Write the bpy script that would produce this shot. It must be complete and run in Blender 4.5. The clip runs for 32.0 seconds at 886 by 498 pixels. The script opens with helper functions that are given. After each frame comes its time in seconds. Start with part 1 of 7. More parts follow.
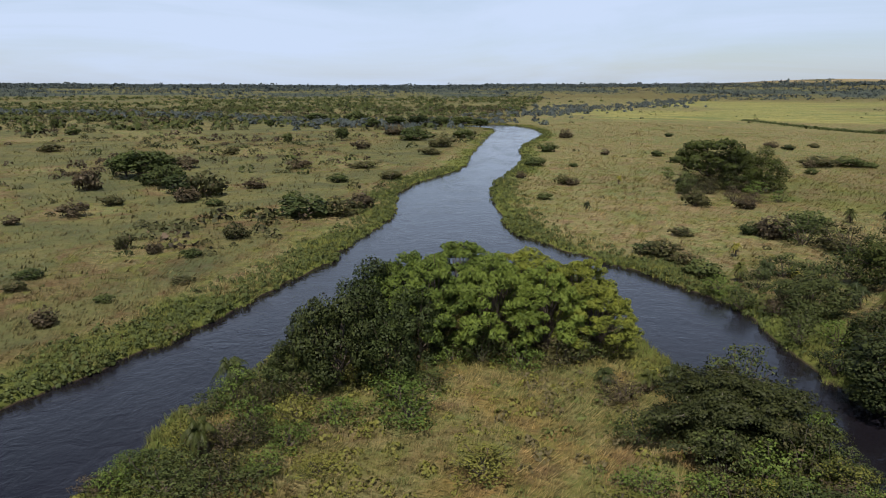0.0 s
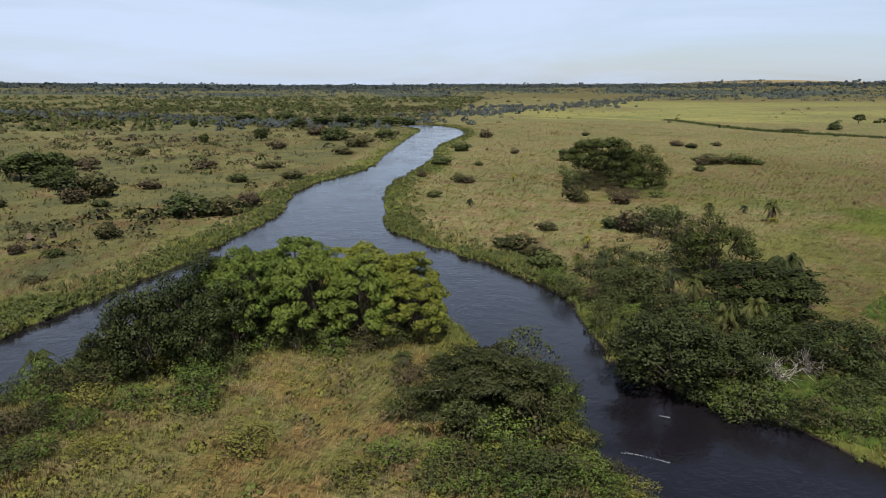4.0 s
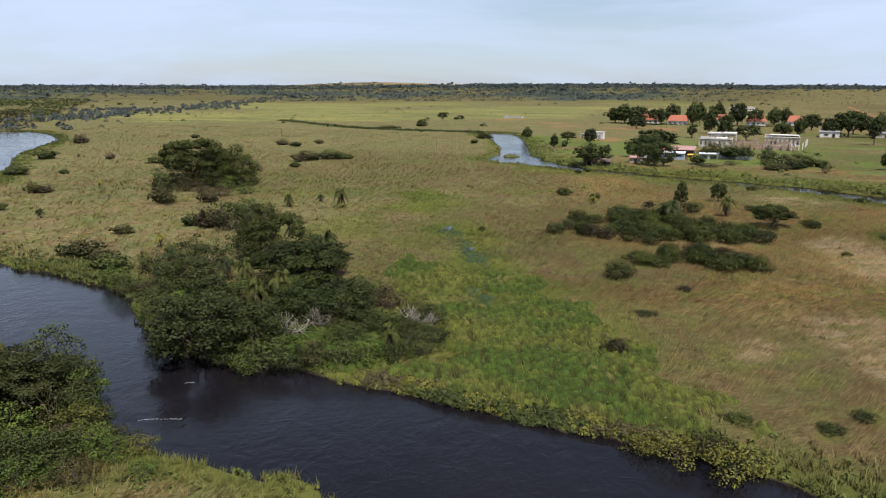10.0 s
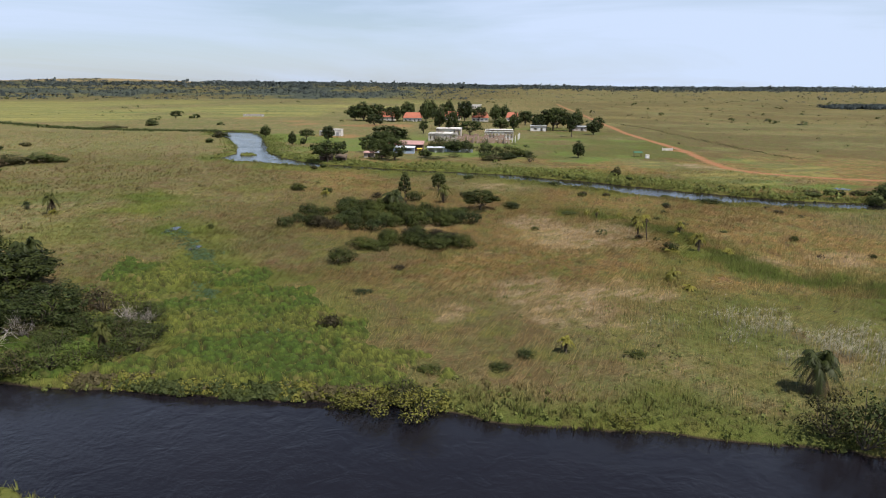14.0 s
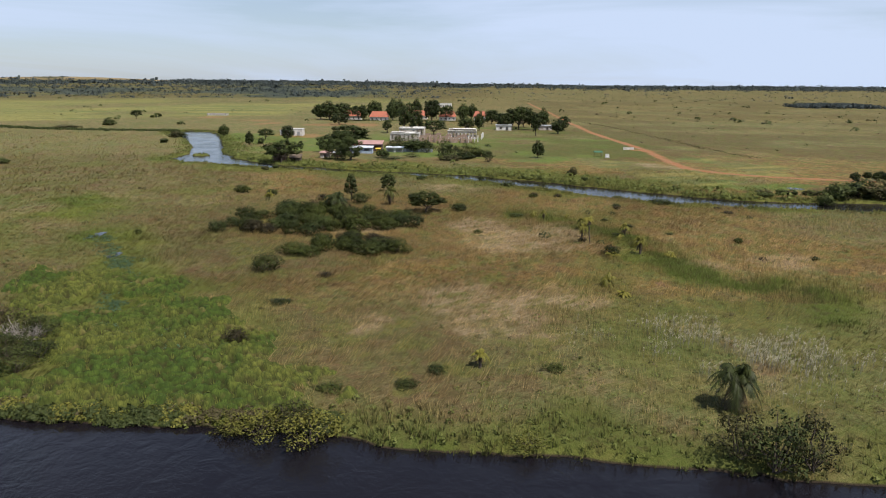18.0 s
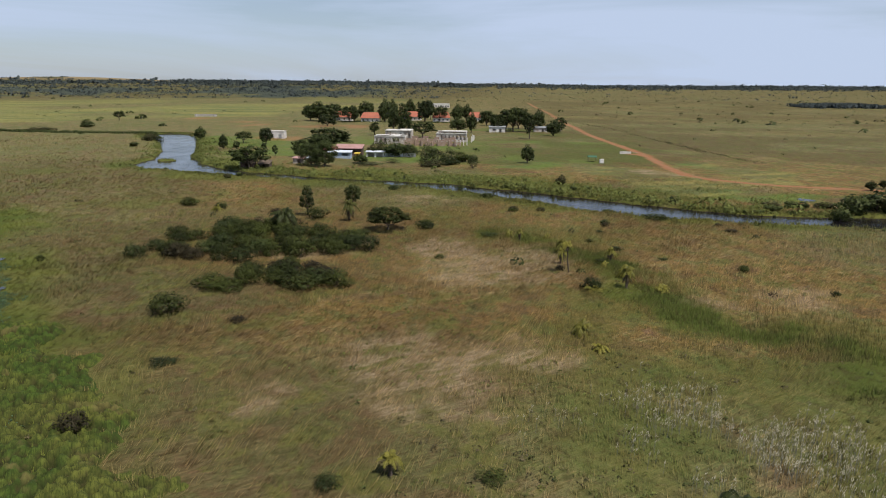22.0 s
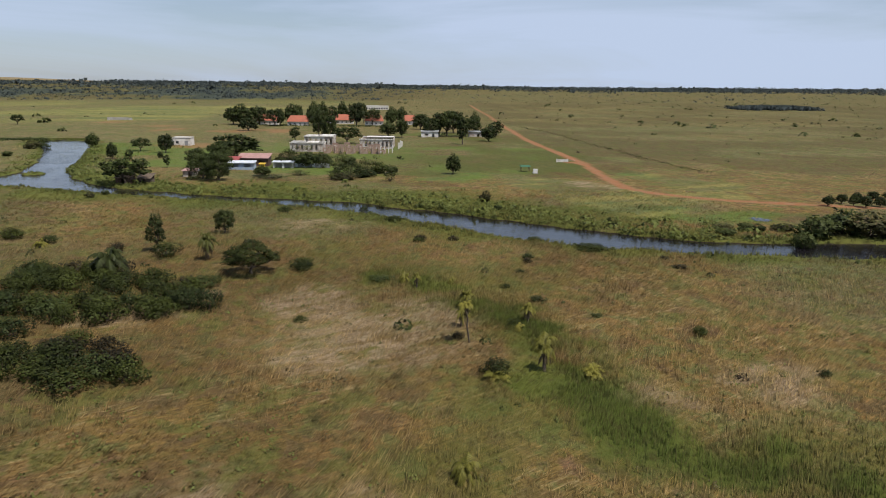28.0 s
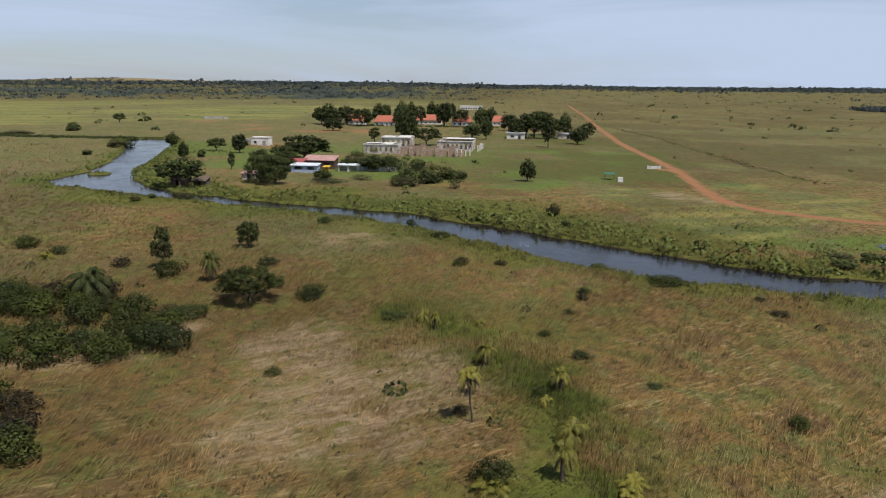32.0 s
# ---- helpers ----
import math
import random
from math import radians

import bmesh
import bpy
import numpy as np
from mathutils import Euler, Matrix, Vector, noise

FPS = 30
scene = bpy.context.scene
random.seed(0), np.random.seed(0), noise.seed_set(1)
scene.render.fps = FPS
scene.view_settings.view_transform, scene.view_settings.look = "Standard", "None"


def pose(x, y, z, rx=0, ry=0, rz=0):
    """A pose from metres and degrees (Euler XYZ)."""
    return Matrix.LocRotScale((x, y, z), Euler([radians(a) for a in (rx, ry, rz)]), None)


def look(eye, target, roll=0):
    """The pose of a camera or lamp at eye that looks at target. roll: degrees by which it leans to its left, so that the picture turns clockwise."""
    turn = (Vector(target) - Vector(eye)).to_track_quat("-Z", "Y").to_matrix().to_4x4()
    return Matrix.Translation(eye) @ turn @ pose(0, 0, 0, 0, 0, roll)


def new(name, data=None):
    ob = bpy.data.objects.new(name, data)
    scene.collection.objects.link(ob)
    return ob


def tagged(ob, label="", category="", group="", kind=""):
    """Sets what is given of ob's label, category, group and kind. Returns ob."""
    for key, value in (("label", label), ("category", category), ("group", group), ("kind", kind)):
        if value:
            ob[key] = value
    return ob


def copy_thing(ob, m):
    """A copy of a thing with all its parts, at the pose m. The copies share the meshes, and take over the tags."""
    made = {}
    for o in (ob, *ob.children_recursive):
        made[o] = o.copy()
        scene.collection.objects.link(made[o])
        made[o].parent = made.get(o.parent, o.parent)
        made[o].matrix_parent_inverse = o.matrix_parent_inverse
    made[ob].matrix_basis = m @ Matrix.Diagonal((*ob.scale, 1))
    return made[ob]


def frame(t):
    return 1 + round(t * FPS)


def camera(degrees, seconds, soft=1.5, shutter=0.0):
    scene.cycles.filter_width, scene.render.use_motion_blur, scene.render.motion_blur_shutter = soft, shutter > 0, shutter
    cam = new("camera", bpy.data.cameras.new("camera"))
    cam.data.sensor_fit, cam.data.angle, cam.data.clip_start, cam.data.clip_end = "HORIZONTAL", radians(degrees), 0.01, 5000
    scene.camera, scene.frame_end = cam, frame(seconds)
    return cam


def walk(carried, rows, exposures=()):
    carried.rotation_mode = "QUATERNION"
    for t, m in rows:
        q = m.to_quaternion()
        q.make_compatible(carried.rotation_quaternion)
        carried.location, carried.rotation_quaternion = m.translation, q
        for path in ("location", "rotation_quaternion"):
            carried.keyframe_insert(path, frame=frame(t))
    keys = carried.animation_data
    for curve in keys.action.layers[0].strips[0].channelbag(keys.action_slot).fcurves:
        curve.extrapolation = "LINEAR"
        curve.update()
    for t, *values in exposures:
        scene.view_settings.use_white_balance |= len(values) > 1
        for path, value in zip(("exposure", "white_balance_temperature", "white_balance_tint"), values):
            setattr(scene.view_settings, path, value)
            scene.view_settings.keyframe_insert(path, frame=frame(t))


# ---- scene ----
cam = camera(64.9, 32.0, 1.0)
METRES, EYE, TILT, LEAN, TURN = 129.0, 28.0, 0.0, 0.0, -31.7
ROWS = [
    (0.0, 0.0, 0.0, 0.0, 0.02, -13.13, -0.07),
    (0.5, 0.0121, -0.0047, -0.0005, 0.01, -13.14, -0.09),
    (1.0, 0.0252, -0.0092, -0.0005, 0.0, -13.15, -0.12),
    (1.5, 0.039, -0.0136, -0.0003, -0.02, -13.16, -0.13),
    (2.0, 0.0536, -0.018, -0.0, -0.4, -13.15, -0.16),
    (2.5, 0.0685, -0.0224, 0.0002, -1.5, -13.14, -0.19),
    (4.5, 0.1284, -0.045, 0.0025, -5.43, -13.12, -0.2),
    (5.0, 0.1421, -0.0516, 0.0028, -7.02, -13.11, -0.24),
    (5.5, 0.1535, -0.0584, 0.0027, -8.6, -13.09, -0.26),
    (6.0, 0.1628, -0.0654, 0.0021, -10.44, -13.06, -0.29),
    (6.5, 0.1702, -0.073, 0.0014, -12.63, -13.03, -0.32),
    (7.0, 0.176, -0.081, 0.0015, -15.36, -13.01, -0.35),
    (7.5, 0.1805, -0.0897, 0.0017, -18.66, -12.97, -0.31),
    (8.0, 0.1834, -0.099, 0.002, -21.96, -12.94, -0.29),
    (8.5, 0.185, -0.1087, 0.0024, -24.9, -12.93, -0.26),
    (9.0, 0.1857, -0.1184, 0.0027, -27.75, -12.92, -0.27),
    (9.5, 0.1861, -0.1279, 0.0027, -30.59, -12.89, -0.28),
    (10.0, 0.1862, -0.1372, 0.0028, -33.41, -12.89, -0.28),
    (10.5, 0.186, -0.1456, 0.0029, -36.2, -12.89, -0.3),
    (11.0, 0.1856, -0.1542, 0.0029, -38.98, -12.89, -0.33),
    (11.5, 0.1849, -0.1624, 0.0029, -41.75, -12.9, -0.36),
    (12.0, 0.1839, -0.1703, 0.0029, -44.55, -12.91, -0.41),
    (12.5, 0.183, -0.1779, 0.0027, -47.31, -12.88, -0.47),
    (13.0, 0.1817, -0.1853, 0.0027, -49.83, -12.86, -0.54),
    (13.5, 0.1812, -0.1923, 0.0027, -51.76, -12.87, -0.58),
    (14.0, 0.1816, -0.1993, 0.0023, -53.69, -12.87, -0.61),
    (14.5, 0.1825, -0.2056, 0.0022, -55.29, -12.89, -0.63),
    (16.5, 0.2018, -0.2244, 0.002, -55.82, -12.94, -0.66),
    (17.0, 0.2134, -0.2255, 0.0022, -55.77, -12.95, -0.67),
    (17.5, 0.2272, -0.2252, 0.0026, -55.74, -12.94, -0.67),
    (18.0, 0.2432, -0.2238, 0.0031, -55.72, -12.94, -0.67),
    (18.5, 0.2608, -0.2214, 0.0034, -55.7, -12.94, -0.67),
    (19.0, 0.2798, -0.2181, 0.0038, -55.67, -12.93, -0.66),
    (19.5, 0.3001, -0.214, 0.0039, -55.65, -12.94, -0.65),
    (20.0, 0.3213, -0.2091, 0.0042, -55.61, -12.96, -0.64),
    (20.5, 0.343, -0.2039, 0.0045, -55.58, -12.96, -0.64),
    (21.0, 0.3653, -0.1982, 0.0049, -55.55, -12.96, -0.63),
    (21.5, 0.3877, -0.1922, 0.0056, -55.52, -12.97, -0.62),
    (22.0, 0.4103, -0.1861, 0.0063, -55.5, -12.96, -0.62),
    (22.5, 0.4325, -0.1799, 0.007, -55.49, -12.94, -0.62),
    (23.0, 0.4541, -0.1739, 0.0078, -55.46, -12.94, -0.63),
    (23.5, 0.4753, -0.1681, 0.0087, -55.43, -12.92, -0.66),
    (24.0, 0.4962, -0.1624, 0.0093, -55.44, -12.9, -0.69),
    (24.5, 0.517, -0.1571, 0.0098, -56.01, -12.88, -0.69),
    (25.0, 0.5379, -0.1526, 0.0101, -59.73, -12.81, -0.7),
    (25.5, 0.558, -0.1466, 0.0099, -64.17, -12.74, -0.72),
    (27.5, 0.6385, -0.1243, 0.01, -62.2, -12.76, -0.75),
    (28.0, 0.6598, -0.1207, 0.0094, -59.84, -12.79, -0.73),
    (28.5, 0.6811, -0.1169, 0.0088, -58.79, -12.8, -0.73),
    (29.0, 0.7027, -0.1135, 0.0081, -57.75, -12.81, -0.71),
    (29.5, 0.7243, -0.1103, 0.0076, -56.72, -12.82, -0.71),
    (30.0, 0.7462, -0.1073, 0.0072, -55.7, -12.83, -0.71),
    (30.5, 0.7685, -0.1043, 0.0072, -54.69, -12.84, -0.72),
    (31.0, 0.791, -0.1013, 0.0071, -53.69, -12.85, -0.73),
    (31.5, 0.8137, -0.0985, 0.0073, -52.68, -12.87, -0.72),
    (32.0, 0.8364, -0.0958, 0.0077, -51.67, -12.89, -0.73),
]
walk(cam, [(t, pose(0, 0, EYE, TILT, LEAN, TURN) @ pose(METRES * x, METRES * y, METRES * z, 90 + pitch, roll, yaw)) for t, x, y, z, yaw, pitch, roll in ROWS],
     exposures=[(0.0, 0.0), (8.0, 0.08), (14.0, 0.08), (18.0, 0.0), (21.0, -0.2), (24.0, -0.25), (32.0, -0.25)])

# ---- sky, sun, exposure ----
SUN_EL, SUN_AZ = 62.0, (-0.64, -0.77)  # sun's height in degrees; the way to it on the ground
sun = new("sun", bpy.data.lights.new("sun", "SUN"))
sun.data.energy, sun.data.angle, sun.data.color = 5.2, radians(0.8), (1.0, 0.94, 0.84)
sun.matrix_world = look((SUN_AZ[0] * 100, SUN_AZ[1] * 100, 100 * math.tan(radians(SUN_EL))), (0, 0, 0))

world = bpy.data.worlds.new("world")
scene.world = world
world.use_nodes = True
wt = world.node_tree
wt.nodes.clear()


def wnode(kind, **props):
    n = wt.nodes.new(kind)
    for k, v in props.items():
        if k in n.inputs.keys():
            n.inputs[k].default_value = v
    return n


w_out, w_bg, w_sky = wnode("ShaderNodeOutputWorld"), wnode("ShaderNodeBackground"), wnode("ShaderNodeTexSky")
w_sky.sky_type, w_sky.sun_disc = "NISHITA", False
w_sky.sun_elevation, w_sky.sun_rotation = radians(SUN_EL), math.atan2(SUN_AZ[0], SUN_AZ[1])
w_sky.air_density, w_sky.dust_density, w_sky.ozone_density = 1.0, 0.8, 2.0
# thin high cloud, drawn out in streaks, that whitens the blue
w_co, w_map, w_noise, w_ramp, w_mix = (wnode("ShaderNodeTexCoord"), wnode("ShaderNodeMapping"), wnode("ShaderNodeTexNoise", Scale=1.6, Detail=6.0, Roughness=0.55, Distortion=0.6),
                                       wnode("ShaderNodeValToRGB"), wnode("ShaderNodeMix"))
w_map.inputs["Scale"].default_value = (1.0, 1.0, 7.0)
w_map.inputs["Rotation"].default_value = (0.0, 0.12, 0.4)
w_ramp.color_ramp.elements[0].position, w_ramp.color_ramp.elements[0].color = 0.36, (0.40, 0.40, 0.40, 1)
w_ramp.color_ramp.elements[1].position, w_ramp.color_ramp.elements[1].color = 0.62, (0.97, 0.97, 0.97, 1)
w_mix.data_type = "RGBA"
w_mix.inputs[7].default_value = (6.15, 7.35, 9.6, 1)
wt.links.new(w_co.outputs["Generated"], w_map.inputs["Vector"])
wt.links.new(w_map.outputs["Vector"], w_noise.inputs["Vector"])
wt.links.new(w_noise.outputs["Fac"], w_ramp.inputs["Fac"])
# the veil thins out higher up
w_sep, w_fade, w_share = wnode("ShaderNodeSeparateXYZ"), wnode("ShaderNodeMapRange"), wnode("ShaderNodeMath")
w_fade.inputs[1].default_value, w_fade.inputs[2].default_value, w_fade.inputs[3].default_value, w_fade.inputs[4].default_value = 0.30, 0.5, 1.0, 0.10
w_share.operation = "MULTIPLY"
wt.links.new(w_co.outputs["Generated"], w_sep.inputs[0])
wt.links.new(w_sep.outputs[2], w_fade.inputs[0])
wt.links.new(w_ramp.outputs["Color"], w_share.inputs[0])
wt.links.new(w_fade.outputs[0], w_share.inputs[1])
wt.links.new(w_share.outputs[0], w_mix.inputs[0])
wt.links.new(w_sky.outputs["Color"], w_mix.inputs[6])
wt.links.new(w_mix.outputs[2], w_bg.inputs["Color"])
w_bg.inputs["Strength"].default_value = 0.1
wt.links.new(w_bg.outputs["Background"], w_out.inputs["Surface"])


# ---- small tools ----
rng = np.random.default_rng(7)
TAB = np.random.default_rng(3).random((256, 256))


def vnoise(x, y, size, seed=0):
    """Smooth value noise in 0..1 over the plan, of that grain size."""
    x, y = np.asarray(x, float) / size + seed * 17.3, np.asarray(y, float) / size + seed * 5.7
    i, j = np.floor(x).astype(int), np.floor(y).astype(int)
    u, v = x - i, y - j
    u, v = u * u * (3 - 2 * u), v * v * (3 - 2 * v)
    a, b, c, d = TAB[i % 256, j % 256], TAB[(i + 1) % 256, j % 256], TAB[i % 256, (j + 1) % 256], TAB[(i + 1) % 256, (j + 1) % 256]
    return (a * (1 - u) + b * u) * (1 - v) + (c * (1 - u) + d * u) * v


def smooth(a, b, x):
    s = np.clip((np.asarray(x, float) - a) / (b - a), 0, 1)
    return s * s * (3 - 2 * s)


def spline(pts, steps=6, closed=False):
    """A Catmull-Rom curve through plan points."""
    p = np.array(pts, float)
    n = len(p)
    at = (lambda i: p[i % n]) if closed else (lambda i: p[min(max(i, 0), n - 1)])
    out = []
    for i in range(n if closed else n - 1):
        a, b, c, d = at(i - 1), at(i), at(i + 1), at(i + 2)
        for k in range(steps):
            s = k / steps
            out.append(0.5 * (2 * b + (c - a) * s + (2 * a - 5 * b + 4 * c - d) * s * s + (3 * b - a - 3 * c + d) * s ** 3))
    if not closed:
        out.append(p[-1])
    return np.array(out)


def line_distance(x, y, pts, closed=False):
    """Plan distance from points to a polyline."""
    best = np.full(np.shape(x), 1e9)
    q = np.vstack([pts, pts[:1]]) if closed else pts
    for (ax, ay), (bx, by) in zip(q[:-1], q[1:]):
        dx, dy = bx - ax, by - ay
        s = np.clip(((x - ax) * dx + (y - ay) * dy) / (dx * dx + dy * dy + 1e-9), 0, 1)
        best = np.minimum(best, (x - ax - s * dx) ** 2 + (y - ay - s * dy) ** 2)
    return np.sqrt(best)


def signed_distance(x, y, pts):
    """Negative inside the closed outline."""
    d, inside = line_distance(x, y, pts, True), np.zeros(np.shape(x), bool)
    q = np.vstack([pts, pts[:1]])
    for (ax, ay), (bx, by) in zip(q[:-1], q[1:]):
        cross = (ay > y) != (by > y)
        inside ^= cross & (x < (bx - ax) * (y - ay) / (by - ay if by != ay else 1e-9) + ax)
    return np.where(inside, -d, d)


def patches(x, y, pts, radius, edge=0.6, seed=1):
    """Cover from 0 to 1 round a set of places, with a ragged edge."""
    best = np.full(np.shape(x), 1e9)
    for px, py in pts:
        best = np.minimum(best, np.hypot(x - px, y - py))
    best = best + (vnoise(x, y, radius * 0.7, seed) - 0.5) * radius * 1.3 + (vnoise(x, y, radius * 0.2, seed + 1) - 0.5) * radius * 0.5
    return 1 - smooth(radius * (1 - edge), radius, best)


def mesh_of(name, verts, faces, material, smooth_shade=False):
    """A mesh from arrays: verts (n, 3) and faces (m, 3 or 4)."""
    me = bpy.data.meshes.new(name)
    verts, faces = np.asarray(verts, np.float32), np.asarray(faces, np.int32)
    k = faces.shape[1]
    me.vertices.add(len(verts))
    me.vertices.foreach_set("co", verts.ravel())
    me.loops.add(faces.size)
    me.loops.foreach_set("vertex_index", faces.ravel())
    me.polygons.add(len(faces))
    me.polygons.foreach_set("loop_start", np.arange(0, faces.size, k, dtype=np.int32))
    if smooth_shade:
        me.polygons.foreach_set("use_smooth", np.ones(len(faces), bool))
    me.update(calc_edges=True)
    me.materials.append(material)
    return me


def part(name, data, material, parent, label=""):
    """One mesh object under a thing or a part; data is a mesh or a bmesh."""
    if isinstance(data, bmesh.types.BMesh):
        me = bpy.data.meshes.new(name)
        data.to_mesh(me)
        data.free()
        me.materials.append(material)
    else:
        me = data
    ob = new(name, me)
    ob.parent = parent
    if label:
        ob["label"] = label
    return ob


def box(bm, x0, y0, z0, x1, y1, z1):
    vs = [bm.verts.new((x, y, z)) for x in (x0, x1) for y in (y0, y1) for z in (z0, z1)]
    for f in ((0, 1, 3, 2), (4, 6, 7, 5), (0, 4, 5, 1), (2, 3, 7, 6), (0, 2, 6, 4), (1, 5, 7, 3)):
        bm.faces.new([vs[i] for i in f])
    return vs


# ---- materials ----
def nodes_of(name):
    m = bpy.data.materials.new(name)
    m.use_nodes = True
    t = m.node_tree
    t.nodes.clear()
    out, bsdf = t.nodes.new("ShaderNodeOutputMaterial"), t.nodes.new("ShaderNodeBsdfPrincipled")
    t.links.new(bsdf.outputs[0], out.inputs[0])
    return m, t, bsdf


class Web:
    """Short hand for building node trees."""

    def __init__(self, tree):
        self.t = tree

    def val(self, sock, v):
        if isinstance(v, bpy.types.NodeSocket):
            self.t.links.new(v, sock)
        elif isinstance(v, tuple) and len(v) == 3 and sock.type == "RGBA":
            sock.default_value = (*v, 1)
        else:
            sock.default_value = v

    def noise(self, vec, scale, detail=4.0, rough=0.55, distort=0.0):
        n = self.t.nodes.new("ShaderNodeTexNoise")
        n.inputs["Scale"].default_value, n.inputs["Detail"].default_value, n.inputs["Roughness"].default_value, n.inputs["Distortion"].default_value = scale, detail, rough, distort
        self.t.links.new(vec, n.inputs["Vector"])
        return n.outputs["Fac"]

    def mix(self, fac, a, b, blend="MIX"):
        n = self.t.nodes.new("ShaderNodeMix")
        n.data_type, n.blend_type = "RGBA", blend
        self.val(n.inputs[0], fac), self.val(n.inputs[6], a), self.val(n.inputs[7], b)
        return n.outputs[2]

    def math(self, op, a, b=0.0, c=0.0):
        n = self.t.nodes.new("ShaderNodeMath")
        n.operation = op
        self.val(n.inputs[0], a), self.val(n.inputs[1], b), self.val(n.inputs[2], c)
        return n.outputs[0]

    def span(self, v, lo, hi, to_lo=0.0, to_hi=1.0):
        n = self.t.nodes.new("ShaderNodeMapRange")
        n.interpolation_type = "SMOOTHSTEP"
        for i, s in enumerate((v, lo, hi, to_lo, to_hi)):
            self.val(n.inputs[i], s)
        return n.outputs[0]

    def drawn_out(self, p, turn, along, across):
        """Coordinates stretched along one way over the ground, for wind-combed grass."""
        n = self.t.nodes.new("ShaderNodeMapping")
        n.vector_type = "TEXTURE"
        n.inputs["Rotation"].default_value, n.inputs["Scale"].default_value = (0, 0, turn), (along, across, 1.0)
        self.t.links.new(p, n.inputs["Vector"])
        return n.outputs[0]

    def coord(self, which="Object"):
        return self.t.nodes.new("ShaderNodeTexCoord").outputs[which]

    def place(self):
        return self.t.nodes.new("ShaderNodeNewGeometry").outputs["Position"]

    def island(self):
        return self.t.nodes.new("ShaderNodeNewGeometry").outputs["Random Per Island"]

    def chance(self):
        return self.t.nodes.new("ShaderNodeObjectInfo").outputs["Random"]

    def cover(self, name):
        n = self.t.nodes.new("ShaderNodeAttribute")
        n.attribute_name = name
        s = self.t.nodes.new("ShaderNodeSeparateColor")
        self.t.links.new(n.outputs["Color"], s.inputs[0])
        return s.outputs

    def veil(self, name):
        n = self.t.nodes.new("ShaderNodeAttribute")
        n.attribute_name = name
        return n.outputs["Alpha"]

    def crown_facing(self, own):
        """Small leaves take the light much as the lump of foliage does that they sit on; own: the share of each leaf's own tilt."""
        a, turn, geo = self.t.nodes.new("ShaderNodeAttribute"), self.t.nodes.new("ShaderNodeVectorTransform"), self.t.nodes.new("ShaderNodeNewGeometry")
        a.attribute_name = "crown"
        turn.vector_type, turn.convert_from, turn.convert_to = "NORMAL", "OBJECT", "WORLD"
        self.t.links.new(a.outputs["Vector"], turn.inputs[0])
        add, one = self.t.nodes.new("ShaderNodeVectorMath"), self.t.nodes.new("ShaderNodeVectorMath")
        add.operation, one.operation = "MULTIPLY_ADD", "NORMALIZE"
        self.t.links.new(geo.outputs["Normal"], add.inputs[0])
        add.inputs[1].default_value = (own, own, own)
        self.t.links.new(turn.outputs[0], add.inputs[2])
        self.t.links.new(add.outputs[0], one.inputs[0])
        return one.outputs[0]

    def bump(self, height, strength, distance):
        n = self.t.nodes.new("ShaderNodeBump")
        n.inputs["Strength"].default_value, n.inputs["Distance"].default_value = strength, distance
        self.t.links.new(height, n.inputs["Height"])
        return n.outputs["Normal"]


def leaf_material(name, dark, light, rough=0.6, through_light=0.25, odd=None, odd_share=0.08, leafy=0.32, own=0.45):
    """Foliage: differs from plant to plant, leaf to leaf, and in patches."""
    m, t, bsdf = nodes_of(name)
    w = Web(t)
    f = w.math("ADD", w.math("MULTIPLY_ADD", w.island(), leafy, 0.5 * (0.55 - leafy)), w.math("MULTIPLY", w.noise(w.place(), 0.45, 2.0), 0.55))
    f = w.math("ADD", f, w.math("MULTIPLY", w.chance(), 0.35))
    c = w.mix(w.span(f, 0.3, 1.1), dark, light)
    if odd:
        c = w.mix(w.math("GREATER_THAN", w.island(), 1 - odd_share), c, odd)
    w.val(bsdf.inputs["Base Color"], c)
    bsdf.inputs["Roughness"].default_value = rough
    bsdf.inputs["Specular IOR Level"].default_value = 0.15
    tr, mx = t.nodes.new("ShaderNodeBsdfTranslucent"), t.nodes.new("ShaderNodeMixShader")
    facing = w.crown_facing(own)
    t.links.new(facing, bsdf.inputs["Normal"])
    t.links.new(facing, tr.inputs["Normal"])
    mx.inputs[0].default_value = through_light
    w.val(tr.inputs["Color"], w.mix(0.5, c, light))
    t.links.new(bsdf.outputs[0], mx.inputs[1])
    t.links.new(tr.outputs[0], mx.inputs[2])
    t.links.new(mx.outputs[0], [n for n in t.nodes if n.type == "OUTPUT_MATERIAL"][0].inputs[0])
    return m


def plain_material(name, colour, other, scale=2.0, rough=0.8, grain=0.3, metal=0.0):
    """A surface with stains at two scales and a fine relief."""
    m, t, bsdf = nodes_of(name)
    w = Web(t)
    p = w.coord()
    c = w.mix(w.span(w.noise(p, scale, 5.0, 0.6), 0.35, 0.7), colour, other)
    c = w.mix(w.span(w.noise(p, scale * 7, 3.0), 0.3, 0.8, 0.0, 0.35), c, other)
    w.val(bsdf.inputs["Base Color"], c)
    bsdf.inputs["Roughness"].default_value, bsdf.inputs["Metallic"].default_value = rough, metal
    w.val(bsdf.inputs["Normal"], w.bump(w.noise(p, scale * 12, 3.0), grain, 0.03))
    return m


